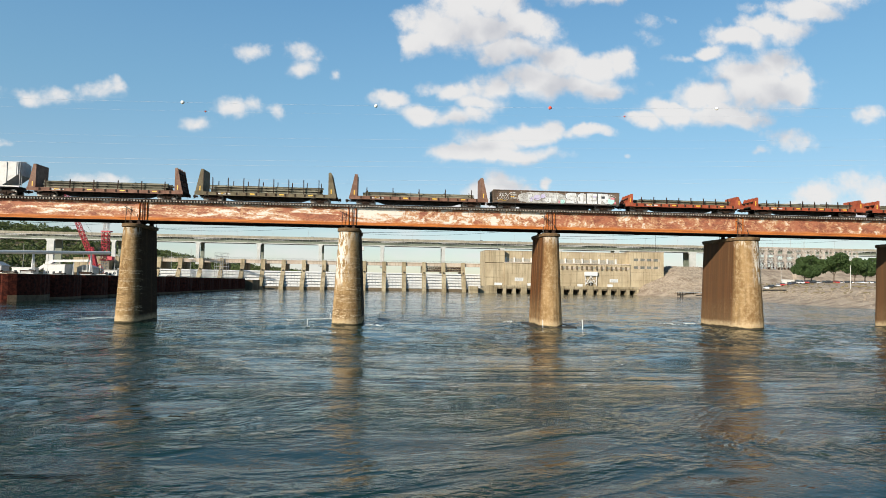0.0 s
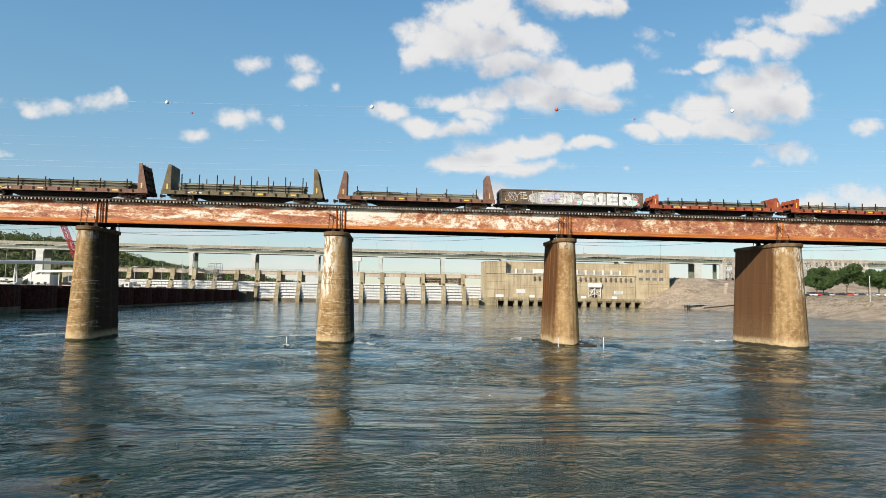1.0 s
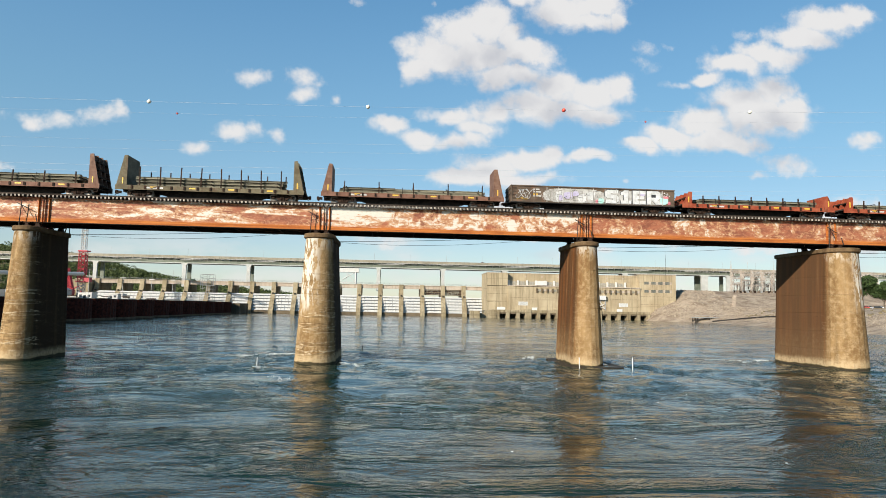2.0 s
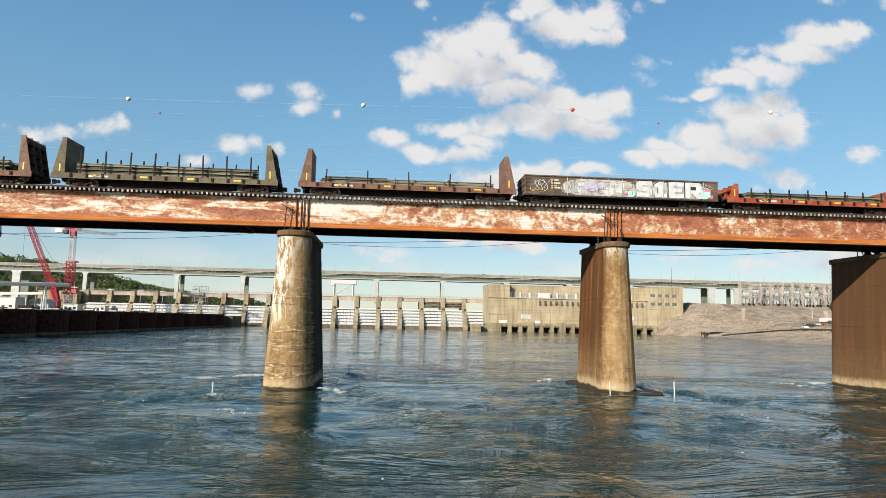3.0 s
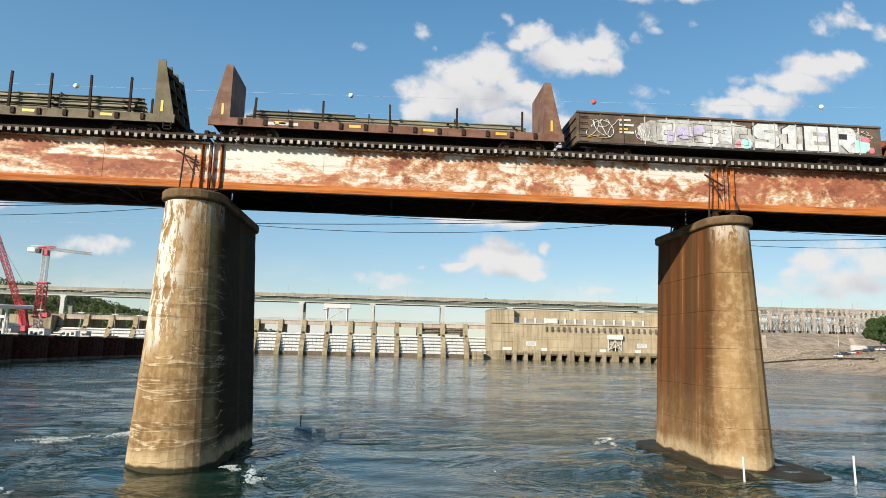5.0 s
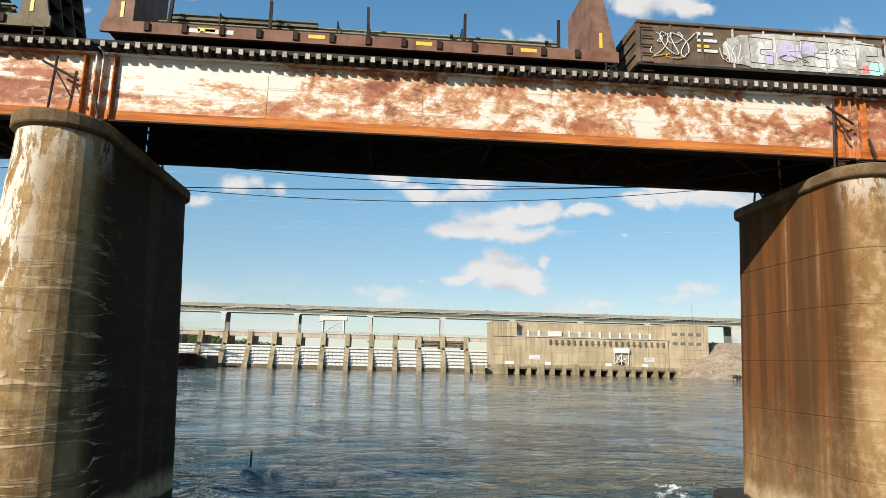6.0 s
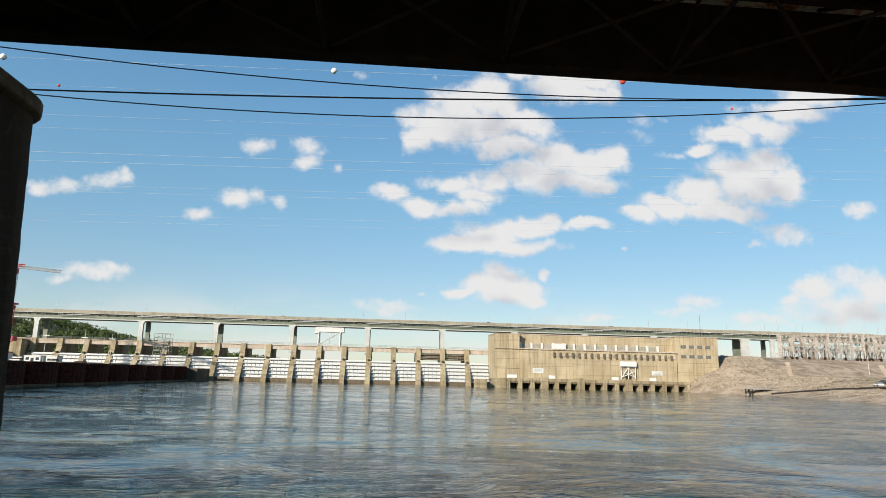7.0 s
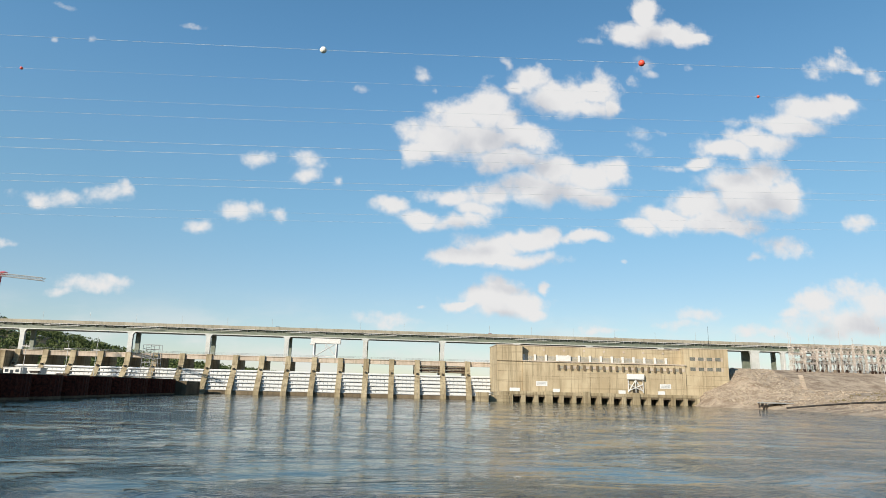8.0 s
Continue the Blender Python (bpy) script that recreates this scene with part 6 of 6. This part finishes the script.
for i in range(26):
    x, y = rng.uniform(-175, -106), rng.uniform(175, 340)
    k = thing("material_stack", "stack of steel and timber in the yard", "material stack", (x, y, 5.71), "yard stacks")
    for j in range(rng.randint(2, 5)):
        boxes("crate", rng.choice((GALV, CRANE_WHITE, TIMBER_DARK, RUST_AND_SHADE)), k, (rng.uniform(-2.5, -1), rng.uniform(1, 2.5), -0.8, 0.8, 0.42 * j, 0.42 * j + 0.38))
for i in range(9):
    x, y = -168 + 8.2 * i, 250 + 11 * i + rng.uniform(-6, 6)
    l = thing("yard_lamp", "tall thin yard lighting pole", "lamp pole", (x, y, 5.7), "yard lamps")
    bm = bmesh.new()
    rod(bm, (0, 0, 0), (0, 0, 12 + rng.uniform(-2, 4)), 0.12, 5, 0.07)
    part("pole", bm, GALV, l)
    boxes("lamp_head", CRANE_WHITE, l, (-1.2, 1.2, -0.2, 0.2, 10.0, 10.3))
e = thing("excavator", "dark excavator parked on the cofferdam", "excavator")
bm = bmesh.new()
box(bm, -176, -172, 378, 381, 8.4, 11.6, 0.3)
part("house", bm, CRANE_RED, e)
for yy in (377.4, 381.0):
    bm = bmesh.new()
    box(bm, -176.6, -171.4, yy, yy + 0.8, 5.7, 7.2, 0.3)
    part("track", bm, STEEL_BLACK, e)
boxes("turntable", STEEL_BLACK, e, (-175, -173, 378.6, 380.6, 6.8, 8.4))
bm = bmesh.new()
rod(bm, (-172.5, 379.5, 10), (-167, 379.5, 13), 0.4, 4)
rod(bm, (-167, 379.5, 13), (-164.5, 379.5, 8.0), 0.3, 4)
part("arm", bm, CRANE_RED, e)
# scaffold tower on the dam
s = thing("scaffold_tower", "grey scaffold tower against a spillway pier", "scaffold")
bm = bmesh.new()
for x in (-103.5, -100, -96.5):
    for y in (382, 386):
        rod(bm, (x, y, 5.3), (x, y, 21), 0.11, 4)
for z in range(7, 22, 2):
    for y in (382, 386):
        rod(bm, (-103.5, y, z), (-96.5, y, z), 0.09, 4)
    rod(bm, (-103.5, 382, z), (-96.5, 382, z + 2 if z < 20 else z), 0.07, 4)
part("frame", bm, GALV, s)

# ---- right side: bank, trees, cars, substation, landing stage ----


def clump_mesh(name, material, centres, sizes, seed, flat=0.75):
    """Many small uneven leaf clumps in one mesh."""
    rng = np.random.default_rng(seed)
    base = bmesh.new()
    bmesh.ops.create_icosphere(base, subdivisions=1, radius=1)
    v = np.array([p.co[:] for p in base.verts])
    f = np.array([[q.index for q in p.verts] for p in base.faces])
    base.free()
    n = len(centres)
    jit = 1 + rng.uniform(-0.45, 0.45, (n, len(v), 1))
    pts = v[None] * jit * np.asarray(sizes)[:, None, None]
    pts[:, :, 2] *= flat
    pts += np.asarray(centres)[:, None, :]
    faces = f[None] + (np.arange(n) * len(v))[:, None, None]
    me = bpy.data.meshes.new(name)
    me.from_pydata(pts.reshape(-1, 3).tolist(), [], faces.reshape(-1, 3).tolist())
    me.materials.append(material)
    return me


def leaf_mesh(name, material, centres, size, seed):
    """Loose leaf sprays: small crossed and tilted blades."""
    rng = np.random.default_rng(seed)
    n = len(centres)
    a = rng.normal(size=(n, 3))
    a /= np.linalg.norm(a, axis=1, keepdims=True)
    b = np.cross(a, rng.normal(size=(n, 3)))
    b /= np.linalg.norm(b, axis=1, keepdims=True)
    s = size * rng.uniform(0.6, 1.4, (n, 1))
    c = np.asarray(centres)
    pts = np.stack([c - a * s, c + b * s * 0.55, c + a * s, c - b * s * 0.55], 1)
    me = bpy.data.meshes.new(name)
    me.from_pydata(pts.reshape(-1, 3).tolist(), [], np.arange(4 * n).reshape(-1, 4).tolist())
    me.materials.append(material)
    return me


def tree(x, y, z, tall, wide, seed):
    rng = random.Random(seed)
    t = thing("tree", "leafy green shade tree with a short grey trunk", "tree", (x, y, z), "bank trees")
    bm = bmesh.new()
    rod(bm, (0, 0, -0.3), (0.1, 0, tall * 0.35), 0.28, 8, 0.2)
    tips = []
    for i in range(7):
        a = i * 2.4 + rng.uniform(-0.4, 0.4)
        r = wide * rng.uniform(0.22, 0.42)
        tip = (r * math.cos(a), r * math.sin(a), tall * rng.uniform(0.45, 0.85))
        rod(bm, (0.1, 0, tall * rng.uniform(0.22, 0.36)), tip, 0.13, 6, 0.04)
        tips.append(tip)
    part("trunk", bm, BARK, t, "grey trunk and limbs")
    nrng = np.random.default_rng(seed)
    blobs = [(0, 0, tall * 0.66, wide * 0.36)] + [(p[0], p[1], p[2], wide * rng.uniform(0.17, 0.28)) for p in tips]
    pts = []
    for bx, by, bz, br in blobs:
        d = nrng.normal(size=(620, 3))
        d /= np.linalg.norm(d, axis=1, keepdims=True)
        r = br * nrng.uniform(0.45, 1.05, (620, 1)) ** 0.5
        pts.append(np.array((bx, by, bz)) + d * r * np.array((1, 1, 0.8)))
    pts = np.concatenate(pts)
    pts = pts[pts[:, 2] > tall * 0.2]
    crown = new("crown", leaf_mesh("crown", LEAF_TREE, pts, 0.52, seed))
    crown.parent = t
    return t


for i, (x, y, tall, wide) in enumerate(((203.5, 297, 10.5, 10.5), (210.5, 302, 15.0, 12.5), (221, 300, 15.5, 13.5), (229, 296, 11.5, 11.0), (237.5, 300, 13.5, 12.5), (247, 297, 13.0, 12.0), (258, 301, 14.0, 13.0), (270, 298, 13.0, 12.0))):
    tree(x, y, bank_height(x, y), tall, wide, 300 + i)

# parked cars, built once and copied
paints = [plain("car_paint_" + n, a, b, 2.0, 0.35) for n, a, b in (("white", (0.7, 0.7, 0.7), (0.8, 0.8, 0.8)), ("black", (0.02, 0.02, 0.022), (0.035, 0.035, 0.04)), ("silver", (0.4, 0.41, 0.42), (0.5, 0.5, 0.52)), ("red", (0.42, 0.03, 0.03), (0.5, 0.05, 0.04)), ("blue", (0.03, 0.04, 0.07), (0.045, 0.06, 0.10)))]


def parked_car(paint, word):
    c = thing("parked_car", f"{word} car parked on the river bank", "car", (0, 0, 0), "parked cars")
    bm = bmesh.new()
    prism(bm, [(-2.2, 0.35), (2.2, 0.35), (2.25, 0.75), (1.3, 0.92), (-2.0, 0.98), (-2.25, 0.8)], "y", -0.88, 0.88)
    bmesh.ops.bevel(bm, geom=bm.edges[:], offset=0.06, segments=1, affect="EDGES")
    part("body", bm, paint, c)
    bm = bmesh.new()
    prism(bm, [(-1.75, 0.94), (1.15, 0.90), (0.45, 1.42), (-1.2, 1.45)], "y", -0.74, 0.74)
    part("cabin", bm, GLASS_DARK, c)
    boxes("roof", paint, c, (-1.2, 0.45, -0.7, 0.7, 1.43, 1.49), bevel=0.02)
    for x in (-1.35, 1.35):
        for y in (-0.86, 0.86):
            bm = bmesh.new()
            rod(bm, (x, y - 0.1, 0.33), (x, y + 0.1, 0.33), 0.33, 12)
            part("wheel", bm, STEEL_BLACK, c)
    return c


cars = [parked_car(p, w) for p, w in zip(paints, ("white", "black", "silver", "red", "blue"))]
spots = [(178 + 2.9 * i, 288 + 1.2 * (i % 2)) for i in range(24)]
rng = random.Random(8)
for i, (x, y) in enumerate(spots):
    m = pose(x, y, bank_height(x, y) - 0.02, 0, 0, rng.uniform(60, 120))
    if i < len(cars):
        cars[i].matrix_basis = m
    else:
        copy_thing(cars[rng.choice((0, 0, 1, 1, 1, 2, 2, 3))], m)

for i, x in enumerate((-118, -52, 18, 61, 88, 131, 172)):
    copy_thing(cars[i % 5], pose(x, HY + 0.8 if i % 2 else HY + 3.8, 33.15))

# loose riprap along the water
cs, ss = [], []
nr = np.random.default_rng(4)
for i in range(14000):
    y = nr.uniform(120, 399)
    d = nr.uniform(0.2, 1) ** 1.4 * (26 if y < 330 else 46)
    x = shore_x(y) + d - 0.5
    if y < 330 and d < 9 and nr.random() < 0.8:
        continue
    cs.append((x, y, bank_height(x, y) + 0.05))
    ss.append((0.12 + 0.42 * nr.random() ** 2.5) * (1.15 if y > 330 else 0.6))
ob = new("riprap", clump_mesh("riprap", RIPRAP, cs, ss, 9, 0.7))
tagged(ob, "pale broken riprap stones on the bank", "riprap", "", "stuff")
# low dry scrub
cs, ss = [], []
for i in range(700):
    y = nr.uniform(150, 330)
    x = shore_x(y) + nr.uniform(16, 60)
    cs.append((x, y, bank_height(x, y) + 0.1))
    ss.append(nr.uniform(0.25, 0.7))
tagged(new("scrub", clump_mesh("scrub", GRASS, cs, ss, 10, 0.6)), "low dry scrub on the bank", "scrub", "", "stuff")

# woods on the ridge and the far shore: crowns of leaf sprays


def woods(name, label, category, stems, seed, spray):
    """A wood of many crowns, each a loose dome of leaf sprays; stems: x, y, ground, crown radius."""
    rng = np.random.default_rng(seed)
    pts = []
    for x, y, z, r in stems:
        d = rng.normal(size=(84, 3))
        d /= np.linalg.norm(d, axis=1, keepdims=True)
        d[:, 2] = np.abs(d[:, 2]) * 1.25 - 0.35
        pts.append(np.array((x, y, z + r * 0.9)) + d * r * rng.uniform(0.72, 1.08, (84, 1)))
    tagged(new(name, leaf_mesh(name, LEAF_HILL, np.concatenate(pts), spray, seed)), label, category, "", "stuff")


stems = []
for i in range(3600):
    x, y = nr.uniform(-760, 40), nr.uniform(470, 720)
    if x > -85 and nr.random() < 0.7:
        continue
    stems.append((x, y, hill_height(x, y), nr.uniform(2.4, 5.2)))
for i in range(420):
    x, y = nr.uniform(190, 900), nr.uniform(560, 760)
    stems.append((x, y, hill_height(x, y), nr.uniform(2.0, 4.2)))
woods("ridge_woods", "dense green woods on the far ridge", "woods", stems, 11, 0.78)
# scrub line along the upstream shore seen through the gates
stems = []
for i in range(260):
    x, y = nr.uniform(-260, -60), nr.uniform(440, 470)
    stems.append((x, y, hill_height(x, y), nr.uniform(1.2, 2.6)))
woods("shore_bushes", "green bushes on the upstream shore", "bushes", stems, 12, 0.55)


def substation_bay(x, y, z, seed):
    """One bay of the switchyard: two lattice posts, a beam, insulators and bus bars."""
    rng = random.Random(seed)
    b = thing("substation_bay", "galvanised lattice substation bay with hanging insulators", "substation", (x, y, z), "substation bays")
    w = 6.4
    h = rng.choice((11.5, 13.0, 14.5))
    for s in (0, w):
        bm = bmesh.new()
        lattice(bm, (s, 0, 0), (s, 0, h), 0.7, 8, 0.05)
        part("post", bm, BUS_STEEL, b)
    for zz in (h * 0.38, h * 0.66, h - 0.5):
        bm = bmesh.new()
        lattice(bm, (0, 0, zz), (w, 0, zz), 0.6, 6, 0.055)
        part("beam", bm, BUS_STEEL, b)
    for i in range(5):
        xx = 0.8 + 1.2 * i
        for zz in (h * 0.38, h * 0.66, h - 0.5):
            bm = bmesh.new()
            rod(bm, (xx, 0, zz - 0.3), (xx + 0.1, 0, zz - 0.9 - 0.9 * rng.random()), 0.10, 5)
            part("insulator", bm, RUST_AND_SHADE if i % 2 else WHITE_PAINT, b)
    for i in range(3):
        xx = 1.2 + 2.0 * i
        bm = bmesh.new()
        rod(bm, (xx, -1.5, 0), (xx, -1.5, rng.uniform(3.0, 5.5)), 0.1, 6)
        box(bm, xx - 0.5, xx + 0.5, -1.8, -1.2, 0, 1.3)
        part("switchgear", bm, rng.choice((YARD_STEEL, GALV, RUST_AND_SHADE)), b)
    for i in range(6):
        xx, yy = 0.4 + 1.05 * i, rng.uniform(-2.5, 2.5)
        bm = bmesh.new()
        top = rng.uniform(2.0, 5.5)
        rod(bm, (xx, yy, 0), (xx, yy, top), 0.06, 4)
        rod(bm, (xx, yy, top), (xx, yy, top + 1.0), 0.10, 5)
        rod(bm, (xx - 0.7, yy, top + 1.0), (xx + 1.2, yy, top + 1.0 + rng.uniform(-0.3, 0.3)), 0.05, 4)
        part("bus_support", bm, rng.choice((BUS_STEEL, RUST_AND_SHADE, GALV)), b)
    if seed % 9 == 0:
        bm = bmesh.new()
        rod(bm, (0, 0, h), (0, 0, h + 6.5), 0.10, 5, 0.04)
        part("mast", bm, BUS_STEEL, b)
    return b


k = 0
for row, (y, x0, n) in enumerate(((390, 208, 13), (398, 214, 14), (407, 218, 15))):
    for i in range(n):
        x = x0 + 6.6 * i
        substation_bay(x, y, bank_height(x, y) - 0.3, k)
        k += 1
for y, x0, x1 in ((390, 208, 296), (398, 214, 308), (407, 218, 318)):
    for z in (23.8, 30.2):
        b = thing("bus_bar", "long pale tubular bus bar over the substation bays", "bus bar", (0, 0, 0), "bus bars")
        bm = bmesh.new()
        rod(bm, (x0, y - 0.5, z), (x1, y - 0.5, z + 1.4), 0.11, 5)
        part("tube", bm, DECK, b)
for i, x in enumerate((226, 243, 266)):
    b = thing("lightning_mast", "tall slim steel lightning mast in the substation", "mast", (x, 402, 17.5), "lightning masts")
    bm = bmesh.new()
    rod(bm, (0, 0, 0), (0, 0, 20 + 2.5 * (i % 3)), 0.11, 5, 0.05)
    part("pole", bm, BUS_STEEL, b)
w = boxes("site_trailer", CRANE_WHITE, None, (199, 216, 306, 308.5, 7.6, 10.0), bevel=0.1)
tagged(w, "long white site trailer beneath the bank trees", "trailer")
m = thing("radio_mast", "thin dark antenna mast on the powerhouse roof", "antenna", (180.5, 420, 18.0))
bm = bmesh.new()
rod(bm, (0, 0, 0), (0, 0, 23.8), 0.16, 5, 0.06)
part("pole", bm, STEEL_BLACK, m)
d = thing("landing_stage", "old timber landing stage on dark piles", "landing stage")
boxes("deck", GALV, d, (158, 174, 336, 340, 2.3, 2.7), bevel=0.04)
for x in (158.6, 159.8, 166.0, 167.2, 172.5):
    for y in (336.5, 339.5):
        bm = bmesh.new()
        rod(bm, (x, y, -3), (x, y, 2.3), 0.28, 7)
        part("support_post", bm, TIMBER_DARK, d)
bm = bmesh.new()
rod(bm, (158.2, 336.2, 2.7), (158.2, 336.2, 3.7), 0.05, 4)
rod(bm, (173.8, 336.2, 2.7), (173.8, 336.2, 3.7), 0.05, 4)
rod(bm, (158.2, 336.2, 3.6), (173.8, 336.2, 3.6), 0.05, 4)
part("rail", bm, GALV, d)
p = thing("dredge_pipe", "long dark pipe lying on the gravel bank", "pipe")
bm = bmesh.new()
a = None
for y, off in ((330, 2), (322, 8), (306, 14), (280, 18), (255, 20)):
    x = shore_x(y) + off
    q = (x, y, bank_height(x, y) + 0.3)
    if a:
        rod(bm, a, q, 0.35, 7)
    a = q
part("pipe_run", bm, STEEL_BLACK, p)
for x, y in ((205, 392), (232, 360), (164, 214)):
    l = thing("pole_lamp", "slim pale lamp pole on the bank", "lamp pole", (x, y, bank_height(x, y) - 0.1), "bank poles")
    bm = bmesh.new()
    rod(bm, (0, 0, 0), (0, 0, 9), 0.12, 5, 0.08)
    part("pole", bm, CRANE_WHITE, l)
for x0, y0 in ((190, 376), (236, 372)):
    s = thing("bank_stair", "narrow concrete stair up the embankment", "stair", (0, 0, 0), "bank stairs")
    for i in range(26):
        x, y = x0 + 0.55 * i, y0 - 20 + 0.9 * i
        z = bank_height(x, y)
        boxes("step", DECK, s, (x - 0.9, x + 0.9, y - 0.5, y + 0.5, z - 0.3, z + 0.25))

# ---- cables, marker balls, stakes and foam ----


def cable(name, label, a, b, sag, r, material, group, n=24):
    c = thing(name, label, "cable", (0, 0, 0), group)
    bm = bmesh.new()
    rings = []
    for i in range(n + 1):
        f = i / n
        q = Vector(a).lerp(Vector(b), f) - Vector((0, 0, 4 * sag * f * (1 - f)))
        rings.append([(q.x, q.y + r * math.cos(k * 1.2566), q.z + r * math.sin(k * 1.2566)) for k in range(5)])
    lofted(bm, rings)
    part("strand", bm, material, c)
    return c


# three dark service cables strung behind the deck between the piers
for k in range(-2, 4):
    x0, x1 = PIER_X[k] + 0.2, PIER_X[k + 1] + 0.2
    cable("service_cable", "dark service cable sagging behind the bridge deck", (x0, 90.55, 13.7), (x1, 90.55, 13.95), 0.62, 0.017, WIRE, "service cables")
    cable("service_cable", "dark service cable sagging behind the bridge deck", (x0, 90.6, 12.5), (x1, 90.6, 13.9), 0.18, 0.023, WIRE, "service cables")
    cable("service_cable", "dark service cable sagging behind the bridge deck", (x0, 90.65, 12.48), (x1, 90.65, 13.9), 0.72, 0.017, WIRE, "service cables")
for k in range(-2, 5):
    b = thing("cable_bracket", "dark steel bracket holding cables on the pier", "bracket", (PIER_X[k], 0, 0), "cable brackets")
    bm = bmesh.new()
    rod(bm, (-0.1, 90.4, 12.45), (0.2, 90.6, 13.98), 0.05, 5)
    rod(bm, (0.55, 90.2, 12.45), (0.2, 90.6, 13.98), 0.05, 5)
    part("arm", bm, STEEL_BLACK, b)

# high-voltage lines across the river, held by towers beyond both banks
for y, z, r in ((170, 53.2, 0.022), (181, 53.8, 0.012), (170, 44.0, 0.014), (170, 41.9, 0.014), (170, 38.0, 0.024), (170, 36.6, 0.024), (170, 32.9, 0.018), (170, 31.9, 0.018), (170, 28.4, 0.013), (170, 27.3, 0.013)):
    cable("power_line", "thin pale overhead power line", (-420, y, z + 12.9 - 10.5), (420, y, z + 12.9 + 10.5), 12.9, r * 0.85, WIRE_PALE, "power lines", 60)
for x in (-420, 420):
    for y in (168, 183):
        t = thing("pylon", "tall galvanised lattice power pylon", "pylon", (x, y, 0), "pylons")
        bm = bmesh.new()
        lattice(bm, (0, 0, -4), (0, 0, 70), 5.0, 16, 0.2)
        part("tower", bm, GALV, t)
        for z in (40.0, 46.0, 56.0, 66.0):
            bm = bmesh.new()
            lattice(bm, (0, -9, z), (0, 9, z), 1.2, 8, 0.12)
            part("cross_arm", bm, GALV, t)


def line_height(x, z):
    f = (x + 420) / 840
    return z + 0.025 * x + 12.9 - 4 * 12.9 * f * (1 - f)


for x, y, z, m, w in ((-55.8, 170, 53.2, BALL_WHITE, "white"), (-5.0, 170, 53.2, BALL_WHITE, "white"), (43.0, 170, 53.2, BALL_RED, "red"), (91.0, 170, 53.2, BALL_WHITE, "white"), (-53.0, 181, 53.8, BALL_RED, "red"), (68.3, 181, 53.8, BALL_RED, "red")):
    b = thing("marker_ball", f"{w} plastic marker ball on a power line", "marker ball", (x, y, line_height(x, z)), "marker balls")
    bm = bmesh.new()
    bmesh.ops.create_uvsphere(bm, u_segments=20, v_segments=12, radius=0.48 if y < 175 else 0.24)
    part("shell", bm, m, b, "", True)
    bm = bmesh.new()
    rod(bm, (-0.56 if y < 175 else -0.3, 0, 0), (0.56 if y < 175 else 0.3, 0, 0), 0.05, 8)
    part("clamp", bm, GALV, b)

# white gauge stakes round the footings
for x, y, top, lean, m in ((-9.9, 77.3, 0.95, 0.10, WHITE_PAINT), (-8.6, 92.6, 0.9, 0.0, WHITE_PAINT), (-1.6, 95.6, 0.9, 0.0, STEEL_BLACK), (24.75, 80.2, 1.1, -0.05, WHITE_PAINT), (19.5, 80.0, 1.05, -0.06, WHITE_PAINT)):
    s = thing("gauge_stake", "thin painted stake standing in the river", "stake", (x, y, 0), "gauge stakes")
    bm = bmesh.new()
    rod(bm, (-lean, 0, -3), (lean * 0.4, 0, top), 0.05, 7, 0.045)
    part("pole", bm, m, s)

# foam where the current breaks on the piers
cs, ss = [], []
nf = np.random.default_rng(77)


def foam_trail(x0, y0, x1, y1, n, spread):
    """Broken curds of foam in strands that thin out and widen down the trail."""
    strands = [(nf.random(), nf.normal(), nf.uniform(0.03, 0.16), nf.uniform(-0.5, 0.5)) for i in range(max(5, n // 40))]
    for i in range(int(n * 2.2)):
        at, side, length, skew = strands[nf.integers(len(strands))]
        along = nf.uniform(-1, 1)
        f = float(np.clip(at ** 1.3 + along * length, 0, 1))
        s = spread * (0.35 + 1.2 * f)
        off = side * s + skew * along * spread + nf.normal() * 0.09
        ux, uy = x1 - x0, y1 - y0
        le = math.hypot(ux, uy)
        x = x0 + ux * f - uy / le * off
        y = y0 + uy * f + ux / le * off + 0.4 * math.sin(f * 7)
        cs.append((x, y, 0.12 + nf.uniform(-0.05, 0.05)))
        ss.append(nf.uniform(0.015, 0.060) * (1.15 - 0.6 * f))


foam_trail(-8.4, 92.6, -15.5, 88.6, 1100, 0.75)
foam_trail(-10.0, 77.2, -9.2, 76.6, 160, 0.16)
foam_trail(-1.8, 95.4, 1.6, 93.6, 600, 0.5)
foam_trail(-3.0, 82.0, -0.5, 79.0, 260, 0.35)
foam_trail(17.9, 92.0, 15.4, 89.4, 130, 0.5)
foam_trail(45.2, 91.5, 40.0, 89.0, 500, 0.7)
foam_trail(-35.0, 91.5, -42, 88, 700, 0.8)
foam_trail(-7.6, 70.0, -5.0, 68.5, 40, 0.3)
for i in range(60):
    cs.append((nf.uniform(-45, 40), nf.uniform(40, 95), 0.05))
    ss.append(nf.uniform(0.015, 0.05))
tagged(new("river_foam", clump_mesh("river_foam", FOAM, cs, ss, 78, 0.25)), "small white foam patches on the river", "foam", "", "stuff")
